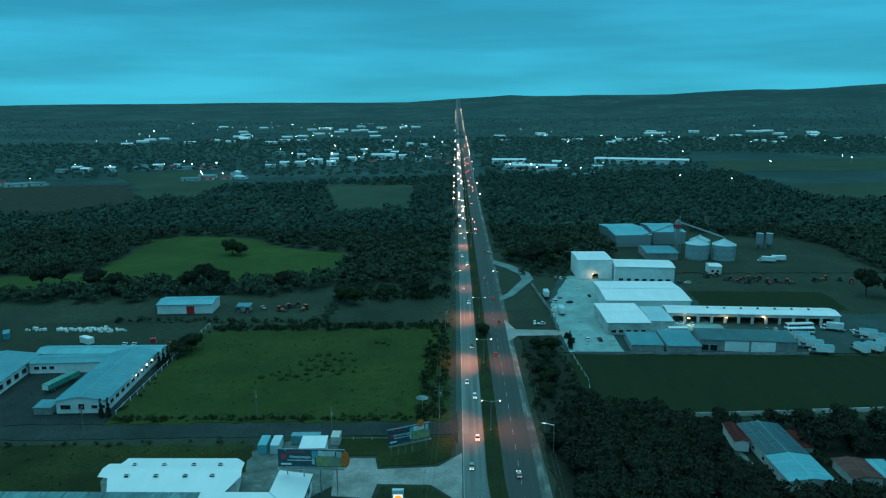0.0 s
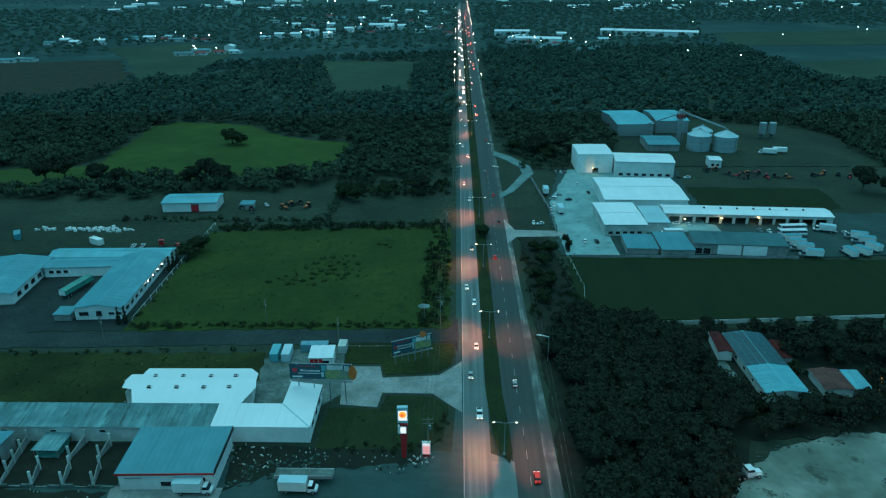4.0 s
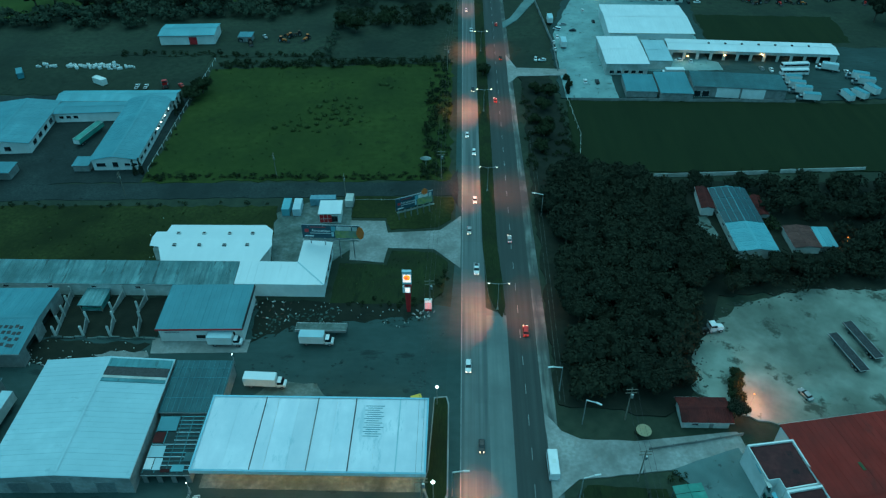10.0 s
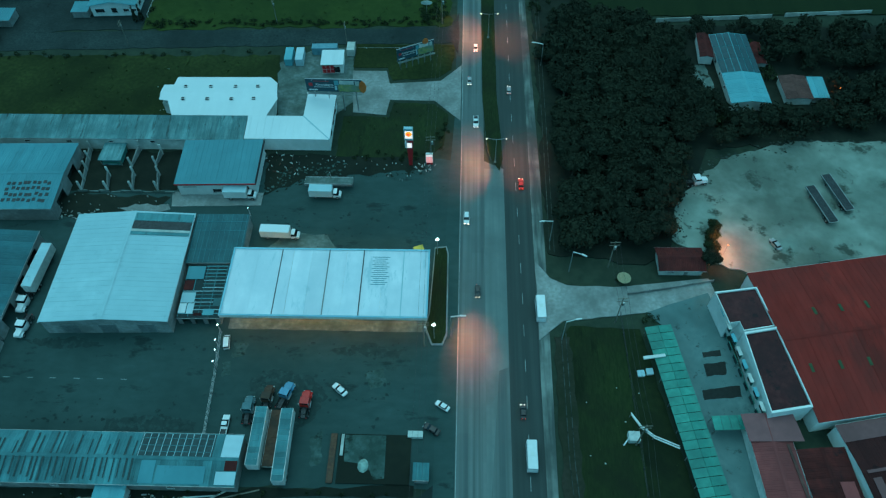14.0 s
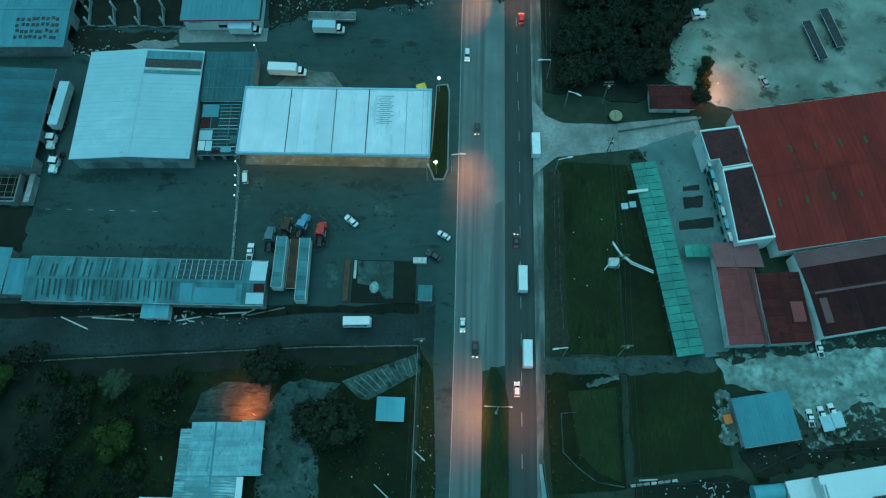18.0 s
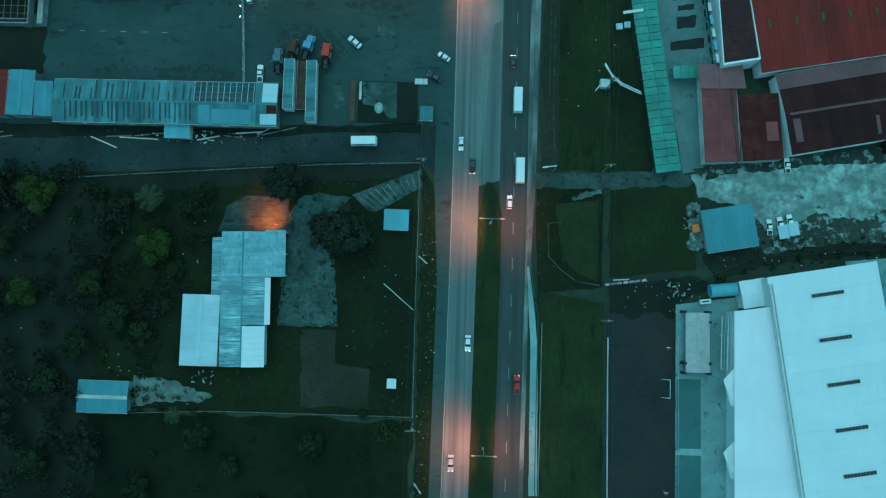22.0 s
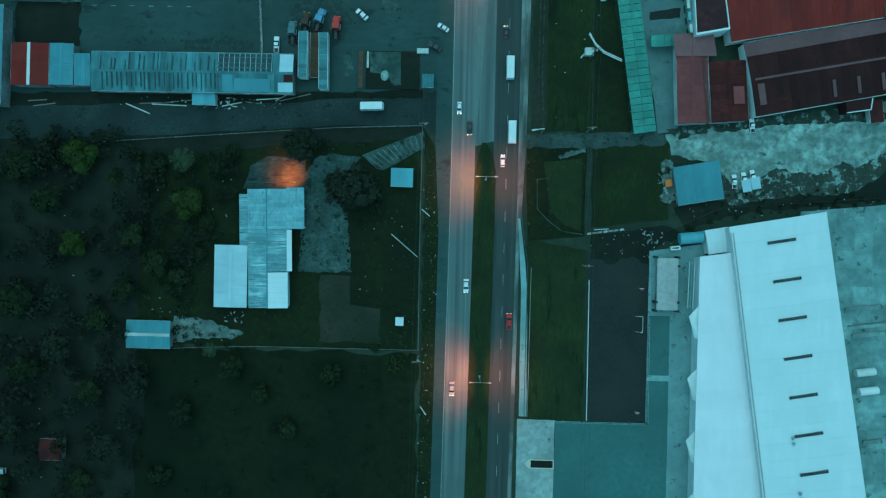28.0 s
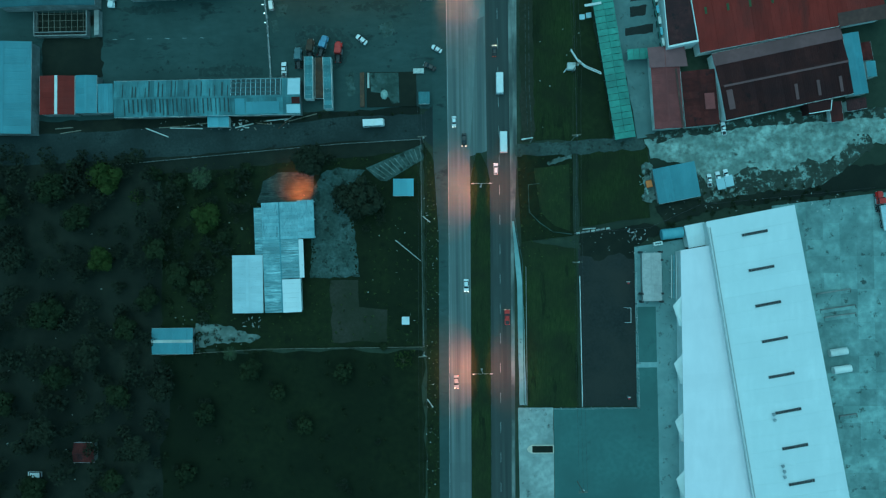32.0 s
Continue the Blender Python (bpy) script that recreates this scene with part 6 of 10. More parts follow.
for x in (-4.8, -2.4, 0.0, 2.4, 4.8):
    part("rafter", Shape().beam((x, -7.1, 0), (x, 7.1, 0), 0.14, 0.1), R_GREY, plt, at=pose(0, 0, 3.46, 1.95, 0, 0))
for x0, x1, y0, y1, mt in ((-4.9, -1.6, -3.4, -0.6, R_ZINC), (-4.9, -3.2, -6.2, -3.6, R_WHITE), (-3.0, -1.4, -6.4, -3.6, R_PALE), (-4.9, -0.6, 3.2, 6.9, R_BLUE), (-4.9, -2.6, 0.2, 2.8, R_RUST), (1.0, 3.6, -6.8, -5.2, R_MID), (3.0, 4.9, -4.4, -2.2, R_GREY), (-1.2, 0.8, -7.0, -6.2, R_RUST)):
    part("patch_sheet", Shape().box(x0, x1, y0, y1, 0, 0.04), mt, plt, at=pose(0, 0, 3.50, 1.95, 0, 0))


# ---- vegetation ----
# Base colour lifted above the near leaves to carry some distance haze.
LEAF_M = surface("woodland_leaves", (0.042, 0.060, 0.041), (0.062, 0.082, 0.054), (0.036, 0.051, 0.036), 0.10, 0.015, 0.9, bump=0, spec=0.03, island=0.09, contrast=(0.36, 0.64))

def quad_mesh(name, verts, material):
    n = len(verts) // 4
    me = bpy.data.meshes.new(name)
    me.vertices.add(4 * n)
    me.vertices.foreach_set("co", np.asarray(verts, dtype=np.float32).ravel())
    me.loops.add(4 * n)
    me.loops.foreach_set("vertex_index", np.arange(4 * n, dtype=np.int32))
    me.polygons.add(n)
    me.polygons.foreach_set("loop_start", np.arange(0, 4 * n, 4, dtype=np.int32))
    me.update(calc_edges=True)
    me.materials.append(material)
    return me


def leaf_cloud(rng, lobes, n, leaf):
    """n small leaf sprays spread through overlapping lobes (centre and radii), denser towards their skins."""
    lobes = np.array(lobes, float)
    pick = rng.choice(len(lobes), n, p=(lobes[:, 3] ** 2) / (lobes[:, 3] ** 2).sum())
    d = rng.normal(size=(n, 3))
    d[:, 2] += 0.35
    d /= np.linalg.norm(d, axis=1)[:, None]
    r = 0.55 + 0.5 * rng.random(n) ** 0.6
    p = lobes[pick, :3] + d * r[:, None] * lobes[pick, 3:6]
    nrm = d + rng.normal(size=(n, 3)) * 0.75
    nrm /= np.linalg.norm(nrm, axis=1)[:, None]
    a = np.cross(nrm, rng.normal(size=(n, 3)))
    a /= np.linalg.norm(a, axis=1)[:, None]
    b = np.cross(nrm, a)
    s = leaf * (0.5 + rng.random(n))[:, None]
    a, b = a * s * 0.5, b * s * (0.35 + 0.3 * rng.random(n))[:, None]
    return np.stack([p - a - b * 0.3, p - b, p + a + b * 0.3, p + b], 1).reshape(-1, 3)


def lobes_of(rng, r, h, n):
    """Lobes of a broad crown of radius r whose top is at h."""
    out = [(0, 0, h - r * 0.75, r * 0.6, r * 0.6, r * 0.6)]
    for i in range(n):
        t, q = math.tau * (i + rng.random()) / n, r * (0.35 + 0.3 * rng.random())
        s = r * (0.32 + 0.22 * rng.random())
        out.append((math.cos(t) * q, math.sin(t) * q, h - r * (0.55 + 0.6 * rng.random()), s, s, s * 0.75))
    return out


def lumps(rng, lobes, k=6, size=1.0, low=0):
    """Uneven domed shells of leaf facets, one for each lobe."""
    q = []
    for x, y, z, a, b, c in lobes:
        jag = 0.82 + 0.36 * rng.random((4, k))
        ring = lambda i, j: (x + size * a * jag[i, j % k] * (0.72, 1.0, 0.74, 0.15)[i] * math.cos(math.tau * j / k), y + size * b * jag[i, j % k] * (0.72, 1.0, 0.74, 0.15)[i] * math.sin(math.tau * j / k), z + size * c * (-0.8, -0.1, 0.62, 0.95)[i] * jag[i, j % k])
        for i in range(low, 3):
            for j in range(k):
                q += [ring(i, j), ring(i, j + 1), ring(i + 1, j + 1), ring(i + 1, j)]
    return np.array(q)


def tree_kind(label, r, h, n, leaf, material, seed, lobes=7):
    rng = np.random.default_rng(seed)
    ob = thing("tree", label, "tree")
    lb = lobes_of(rng, r, h, lobes)
    t = Shape().tube((0, 0, 0), (0.1, 0.05, h * 0.28), r * 0.075, r * 0.055, 8).tube((0.1, 0.05, h * 0.28), (0, 0, h * 0.62), r * 0.055, r * 0.03, 8)
    for x, y, z, s, _, _ in lb[1:]:
        t.tube((0.1, 0.05, h * 0.28), (x * 0.8, y * 0.8, z), r * 0.035, r * 0.012, 6)
    part("trunk", t, BARK, ob)
    crown = leaf_cloud(rng, lb, n, leaf)
    if n > 300:
        crown = np.concatenate([lumps(rng, lb, 9, 0.74), crown])
    part("crown", quad_mesh("crown", crown, material), material, ob)
    return ob


def palm_kind(seed):
    rng = random.Random(seed)
    ob = thing("palm_tree", "coconut palm with arching fronds", "palm tree")
    part("trunk", Shape().tube((0, 0, 0), (0.3, 0.1, 3.2), 0.22, 0.17, 8).tube((0.3, 0.1, 3.2), (0.4, 0.1, 6.6), 0.17, 0.14, 8), BARK, ob)
    for i in range(17):
        a, up = math.tau * i / 17 + rng.uniform(-0.1, 0.1), rng.uniform(-0.1, 0.9)
        pts = []
        for k in range(6):
            d = k * 0.72
            pts.append((0.4 + math.cos(a) * d, 0.1 + math.sin(a) * d, 6.6 + up * d - 0.13 * d * d))
        f = Shape()
        for p, q in zip(pts, pts[1:]):
            f.beam(p, q, 0.05)
            for m in range(3):
                c = Vector(p).lerp(Vector(q), m / 3)
                for sgn in (-1, 1):
                    e = c + Vector((-math.sin(a) * sgn * 0.75 + math.cos(a) * 0.3, math.cos(a) * sgn * 0.75 + math.sin(a) * 0.3, -0.25))
                    w = Vector((math.cos(a), math.sin(a), 0)) * 0.09
                    f.add([tuple(c - w), tuple(c + w), tuple(e)], [(0, 1, 2)])
        part("frond", f.mesh("frond", PALM, fix=False), PALM, ob)
    return ob


KINDS = [tree_kind("broad dark-leaved tree in a dense stand", 5.2, 10.5, 1400, 0.62, LEAF_D, 11, 11), tree_kind("spreading dark tree in a dense stand", 6.0, 9.5, 1500, 0.66, LEAF_D, 12, 12),
         tree_kind("rounded green tree of medium height", 4.4, 8.0, 1300, 0.5, LEAF_G, 13, 10), tree_kind("light green spreading fruit tree", 4.6, 7.0, 1400, 0.46, LEAF_P, 14, 13),
         tree_kind("small leafy garden tree", 2.8, 4.6, 700, 0.4, LEAF_G, 15, 8), tree_kind("thin pale-stemmed bush with sparse leaves", 3.2, 4.4, 210, 0.4, LEAF_P, 16, 8)]
USED = set()
rt = random.Random(5)


def plant(k, x, y, s=1.0, group=""):
    m = pose(x, y, 0, 0, 0, rt.uniform(0, 360)) @ Matrix.Diagonal((s, s, s * rt.uniform(0.9, 1.1), 1))
    if k in USED:
        ob = copy_thing(KINDS[k], Matrix.Identity(4))
    else:
        ob = KINDS[k]
        USED.add(k)
    ob.matrix_basis = m
    if group:
        ob["group"] = group
    return ob


# the dense stand east of the highway
EAST_WOOD = [(16, 78), (36, 74), (44, 82), (45, 92), (57, 110), (62, 122), (55, 150), (54, 164), (30, 168), (20, 164), (18, 130)]
for i in range(8):
    for j in range(16):
        x, y = 15 + i * 6.2 + rt.uniform(-2, 2), 76 + j * 6.0 + rt.uniform(-2, 2)
        if inside(x, y, EAST_WOOD):
            plant(rt.choice((0, 1, 1)), x, y, rt.uniform(0.75, 1.05), "dense stand east of the highway")
for x, y, k, s in [(64, 113, 0, 0.7), (71, 118, 1, 0.8), (78, 121, 0, 0.7), (86, 122, 1, 0.8), (94, 123, 0, 0.75), (103, 122, 1, 0.8), (112, 124, 0, 0.8), (108, 133, 1, 0.85), (90, 150, 0, 0.8), (98, 152, 1, 0.9), (107, 146, 0, 0.85), (116, 150, 1, 0.9),
                   (89, 162, 0, 0.7), (101, 163, 0, 0.8), (113, 163, 1, 0.8), (124, 142, 0, 0.9), (126, 160, 1, 0.9), (62, 130, 0, 0.6), (58, 158, 1, 0.7), (66, 166, 0, 0.5), (81, 166, 0, 0.5), (56, 118, 0, 0.8), (120, 128, 1, 0.8), (136, 150, 1, 1.0), (138, 130, 0, 0.9),
                   (18, 186, 2, 0.7), (20, 196, 2, 0.8), (17, 206, 4, 1.0), (21, 216, 2, 0.8), (24, 226, 2, 0.9), (19, 231, 4, 1.1), (22, 205, 4, 0.9), (52.6, 71.2, 0, 0.55), (53.6, 75.6, 2, 0.55), (54.8, 79.4, 2, 0.5), (56.2, 83.2, 4, 0.75), (30.0, 66.4, 4, 0.35)]:
    plant(k, x, y, s)
# trees of the house lot and the grove
for x, y, k, s in [(-113.7, -6.4, 3, 1.15), (-83.2, -18.5, 3, 1.05), (-115.8, -31, 3, 0.9), (-50.6, -2.2, 0, 1.05), (-36.4, -13.4, 1, 1.15), (-42, -12, 0, 0.6), (-23.9, -62.5, 5, 1.2), (-130, -9, 2, 1.1), (-99, -28, 2, 0.9), (-101, -43, 2, 0.85), (-131, -47, 2, 1.2), (-70, -64.6, 2, 0.8), (-42, -66, 4, 1.2),
                   (-122, -18, 2, 1.0), (-105, -12, 5, 1.0), (-124, -2.5, 5, 1.1), (-92, -8, 4, 1.0), (-92, -36, 2, 0.9), (-86, -40, 4, 1.1), (-108, -52, 2, 0.9), (-118, -60, 0, 0.9), (-128, -66, 2, 1.0), (-140, -30, 0, 1.0), (-146, -14, 2, 1.0), (-148, -52, 0, 1.0), (-110, -72, 2, 0.9), (-96, -70, 0, 0.8), (-84, -78, 2, 0.8),
                   (-104, -88, 0, 0.9), (-132, -82, 0, 1.0), (-146, -74, 2, 1.0), (-112, -98, 2, 0.9), (-90, -96, 4, 1.2), (-78, -24, 4, 0.9), (-80, -33, 4, 0.7), (-75, -9, 4, 1.0), (-62, -72, 4, 1.0), (-54, -82, 4, 1.1), (-30, -58.5, 4, 0.5), (-136, -100, 2, 1.0), (-150, -95, 0, 1.0), (-71, -4, 4, 0.8), (-99, -5, 4, 0.9)]:
    plant(k, x, y, s)
# trees by the fields and yards to the north
for x, y, k, s in [(-1.2, 246, 2, 0.72), (-1.0, 250, 4, 0.9), (-152, 402, 2, 1.4), (-146, 398, 2, 1.1), (-216, 322, 0, 1.4), (-224, 318, 0, 1.2), (-196, 316, 0, 1.2), (-184, 312, 0, 1.1), (-140, 322, 0, 1.3), (-132, 318, 0, 1.1), (-148, 316, 0, 1.0), (-116, 222, 2, 0.9), (-114, 228, 2, 1.0), (-164, 157, 4, 1.1), (-100, 318, 0, 1.0),
                   (186, 306, 0, 1.3), (196, 300, 0, 1.2), (206, 250, 2, 1.0), (216, 275, 0, 1.1), (30, 372, 0, 1.1), (36, 380, 0, 1.2), (44, 374, 2, 1.0), (38, 366, 2, 0.9), (50, 384, 0, 1.1), (22, 384, 2, 1.0), (-60, 290, 2, 1.0), (-66, 296, 2, 1.0), (-46, 298, 2, 1.1), (-30, 300, 0, 1.0), (33.5, 236, 4, 0.6), (33, 242, 4, 0.6)]:
    plant(k, x, y, s)
for i, (x, y, s) in enumerate([(-84, -7, 0.95), (-76, -60, 0.6), (52, 378, 1.0), (58, 380, 1.1), (66, 372, 1.0), (47, 368, 0.9)]):
    if i == 0:
        palm0 = palm_kind(3)
        pal = palm0
    else:
        pal = copy_thing(palm0, Matrix.Identity(4))
    pal.matrix_basis = pose(x, y, 0, 0, 0, 40 * i) @ Matrix.Scale(s, 4)
cyp_rng = np.random.default_rng(9)
cyp = thing("cypress", "narrow dark columnar cypress by a wall", "tree", -117.6, 168.6, group="cypresses by the white building")
part("trunk", Shape().tube((0, 0, 0), (0, 0, 1.2), 0.14, 0.1, 8), BARK, cyp)
part("crown", quad_mesh("crown", leaf_cloud(cyp_rng, [(0, 0, 1.0 + k * 0.8, 0.85 - 0.1 * k, 0.85 - 0.1 * k, 0.9) for k in range(7)], 420, 0.4), LEAF_D), LEAF_D, cyp)
for x, y in ((-119.4, 167.8), (-118.4, 212.5), (-118.0, 215.5), (-118.6, 209), (-171.5, 160.5), (-168, 160.5), (-164.5, 160.5), (32.2, 229.5), (32.3, 233)):
    copy_thing(cyp, pose(x, y, 0, 0, 0, x * 9))


# woods and scrub that nobody could count
def scatter(name, label, category, material, regions, protos, seed, holes=(), on_land=False):
    """regions: (polygon, spacing, smallest and largest scale)."""
    rng, out = np.random.default_rng(seed), []
    for poly, gap, s0, s1 in regions:
        xs, ys = [p[0] for p in poly], [p[1] for p in poly]
        for gx in np.arange(min(xs), max(xs), gap):
            for gy in np.arange(min(ys), max(ys), gap):
                x, y = gx + rng.uniform(-0.5, 0.5) * gap, gy + rng.uniform(-0.5, 0.5) * gap
                if not inside(x, y, poly) or any(inside(x, y, h) for h in holes):
                    continue
                p, a, s = protos[rng.integers(len(protos))], rng.uniform(0, math.tau), rng.uniform(s0, s1)
                c, n = math.cos(a) * s, math.sin(a) * s
                v = np.stack([p[:, 0] * c - p[:, 1] * n + x, p[:, 0] * n + p[:, 1] * c + y, p[:, 2] * s + (relief(x, y) if on_land else 0)], 1)
                out.append(v)
    return tagged(new(name, quad_mesh(name, np.concatenate(out), material)), label, category, kind="stuff")


def protos_of(count, r, h, n, leaf, seed):
    rng = np.random.default_rng(seed)
    return [leaf_cloud(rng, lobes_of(rng, r, h, 5), n, leaf) for _ in range(count)]


def clump_protos(count, r, h, lobes, leaves, leaf, seed):
    """Crowns for far woods: lumpy shells of a few facets with leaf sprays over them."""
    rng, out = np.random.default_rng(seed), []
    for _ in range(count):
        lb = lobes_of(rng, r, h, lobes)
        out.append(np.concatenate([lumps(rng, lb, 5, 0.64, 1), leaf_cloud(rng, lb, leaves, leaf)]))
    return out


NEAR_P, MID_P, FAR_P = protos_of(6, 4.8, 8.5, 190, 0.95, 21), clump_protos(8, 6.0, 7.6, 3, 28, 1.8, 22), clump_protos(6, 7, 9, 1, 4, 2.0, 23)
WOOD_P = clump_protos(10, 4.8, 7.4, 4, 92, 1.15, 27)
BUSH_P = protos_of(6, 1.3, 1.8, 80, 0.36, 24)
MEADOW_HOLE = [(-330, 316), (-239.7, 303), (-213.6, 307), (-192.8, 325), (-133, 326), (-81, 348), (-72, 401), (-122, 423), (-153, 455), (-208, 464), (-222, 450), (-218, 355), (-261, 344), (-330, 352)]
MILL_HOLE = [(58, 352), (58, 372), (84, 380), (86, 470), (150, 470), (176, 424), (200, 420), (200, 352)]
scatter("woods", "dense dark tropical woods", "woods", LEAF_M,
        [([(-330, 293), (-160, 293), (-160, 300), (-95, 306), (-70, 330), (-70, 410), (-80, 470), (-330, 470)], 6.2, 0.55, 1.2), ([(-72, 322), (-15, 332), (-15, 470), (-80, 470)], 6.0, 0.5, 1.1),
         ([(14, 392), (60, 378), (88, 384), (90, 478), (14, 478)], 6.2, 0.6, 1.2), ([(222, 330), (330, 330), (330, 480), (90, 480), (150, 474), (222, 440)], 6.8, 0.6, 1.2),
         ([(20, 346), (26, 356), (18, 376), (16, 390), (56, 388), (56, 364), (48, 360), (46, 346), (32, 344)], 6.0, 0.4, 0.9), ([(-70, 262), (-66, 262), (-66, 330), (-74, 330)], 4.5, 0.3, 0.6),
         ([(200, 226), (260, 226), (300, 330), (242, 330), (242, 240)], 11, 0.6, 1.0), ([(-330, -330), (-152, -330), (-152, -8), (-330, -10)], 8.5, 0.7, 1.1), ([(-152, -170), (-100, -170), (-100, -105), (-152, -105)], 9, 0.7, 1.1)],
        WOOD_P, 31, (MEADOW_HOLE, MILL_HOLE))
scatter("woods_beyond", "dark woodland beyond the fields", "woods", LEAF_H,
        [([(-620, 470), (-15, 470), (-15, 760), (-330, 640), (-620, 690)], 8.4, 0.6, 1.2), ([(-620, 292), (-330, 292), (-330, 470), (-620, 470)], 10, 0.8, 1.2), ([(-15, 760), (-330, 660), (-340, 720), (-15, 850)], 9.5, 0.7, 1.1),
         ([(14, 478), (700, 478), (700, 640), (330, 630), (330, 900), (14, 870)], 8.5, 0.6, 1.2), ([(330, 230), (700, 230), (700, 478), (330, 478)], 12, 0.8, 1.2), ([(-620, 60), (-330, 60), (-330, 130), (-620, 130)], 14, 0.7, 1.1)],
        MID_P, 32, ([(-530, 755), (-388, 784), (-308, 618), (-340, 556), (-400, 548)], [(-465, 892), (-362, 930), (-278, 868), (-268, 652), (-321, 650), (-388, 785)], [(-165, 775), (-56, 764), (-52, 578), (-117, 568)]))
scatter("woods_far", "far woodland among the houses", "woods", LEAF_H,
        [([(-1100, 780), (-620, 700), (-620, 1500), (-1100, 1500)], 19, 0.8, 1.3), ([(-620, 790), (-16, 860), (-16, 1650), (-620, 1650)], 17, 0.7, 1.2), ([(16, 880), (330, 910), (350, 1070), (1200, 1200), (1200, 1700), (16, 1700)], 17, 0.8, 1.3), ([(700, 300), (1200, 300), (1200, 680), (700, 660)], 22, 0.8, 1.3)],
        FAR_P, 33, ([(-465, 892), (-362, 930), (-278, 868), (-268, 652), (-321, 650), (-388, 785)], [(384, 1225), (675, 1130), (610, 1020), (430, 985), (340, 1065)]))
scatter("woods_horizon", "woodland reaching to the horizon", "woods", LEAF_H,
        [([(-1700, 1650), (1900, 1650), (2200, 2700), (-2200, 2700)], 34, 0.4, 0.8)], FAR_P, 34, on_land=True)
scatter("grove", "dark tangled grove and undergrowth", "woods", LEAF_D,
        [([(-152, -104), (-100, -104), (-94, -62), (-100, -30), (-90, -6), (-152, -10)], 6.5, 0.35, 0.85), ([(-152, -14), (-152, 3), (-124, 4), (-104, 2), (-95, -5)], 4.6, 0.4, 0.75), ([(-100, -30), (-95, -4), (-70, -5), (-72, -20), (-78, -34), (-84, -50)], 4.0, 0.25, 0.6), ([(-48, -13), (-30, -10), (-29, -22), (-36, -26), (-38, -20)], 4.0, 0.35, 0.65), ([(-55, 1.5), (-44, 2.0), (-44, -3), (-56, -4)], 3.5, 0.4, 0.7), ([(-98, -120), (-24, -120), (-24, -64), (-98, -64)], 16, 0.2, 0.5),
         ([(64, 112), (150, 118), (150, 128), (84, 126), (66, 122)], 6.0, 0.5, 0.9), ([(82, 146), (150, 142), (150, 168), (84, 168)], 6.5, 0.5, 1.0), ([(62, 118), (70, 119), (69, 127), (61, 132)], 4.5, 0.4, 0.8), ([(60, 160), (84, 160), (84, 168), (58, 168)], 5.0, 0.4, 0.7), ([(100, 128), (150, 128), (150, 142), (101, 142)], 6.0, 0.5, 0.9)],
        NEAR_P, 37)
scatter("scrub", "low scrub and hedge bushes", "scrub", LEAF_G,
        [([(-24, 168), (-15, 168), (-14.5, 262), (-22, 262)], 2.6, 0.6, 1.5), ([(-116, 250), (-22, 254), (-22, 261), (-116, 257)], 2.4, 0.7, 1.6), ([(-115, 164.5), (-15, 167.5), (-15, 170.5), (-115, 168)], 1.9, 0.5, 1.0), ([(-116, 168), (-112, 168), (-113, 250), (-116, 250)], 4.0, 0.3, 0.8), ([(-70, 296), (-16, 300), (-15, 326), (-70, 318)], 3.2, 0.7, 1.8),
         ([(12.6, 172), (30, 172), (30, 186), (13, 240)], 3.4, 0.5, 1.2), ([(26, 172), (31, 172), (31, 222), (27, 222)], 2.6, 0.5, 1.3), ([(64, 131), (68, 131), (68, 125), (82, 124), (86, 127), (84, 122), (64, 121)], 2.2, 0.8, 1.8), ([(81, 158), (86, 158), (86, 140), (82, 140)], 2.4, 0.8, 1.9), ([(54, 171), (125, 176), (125, 178), (54, 173)], 2.2, 0.3, 0.6), ([(-16.8, 109), (-13, 112), (-13, 122), (-17, 122)], 2.4, 0.4, 0.8), ([(-44, 105.5), (-16, 105.5), (-16, 109), (-44, 108.5)], 2.2, 0.3, 0.8),
         ([(-98, -58.6), (-64, -58.6), (-64, -60.5), (-98, -61)], 2.2, 0.4, 0.9), ([(-17.4, -110), (-15.4, -110), (-15.4, -2), (-17.2, 2)], 2.6, 0.3, 0.8), ([(-92, 9.4), (-20, 12.2), (-20, 13.8), (-92, 11.6)], 2.2, 0.3, 0.7), ([(51, -26), (66, -17.5), (110, -11.5), (110, -15), (66, -20.6)], 2.4, 0.3, 0.8), ([(66, -13), (104, -10.5), (104, -13.2), (66, -16)], 2.0, 0.3, 0.7),
         ([(-160, 262), (-70, 262), (-70, 266), (-160, 266)], 2.8, 0.6, 1.5), ([(-165, 150.5), (-70, 154), (-70, 151), (-165, 147)], 4, 0.4, 1.0), ([(32.5, 53), (40.5, 54.5), (39, 58), (33.5, 56)], 1.8, 0.4, 0.9), ([(-99, -57), (-79, -57), (-79, -12), (-99, -5)], 5.0, 0.5, 1.4), ([(-98, -130), (-20, -130), (-20, -62), (-98, -62)], 7.5, 0.3, 0.9)],
        BUSH_P, 35)
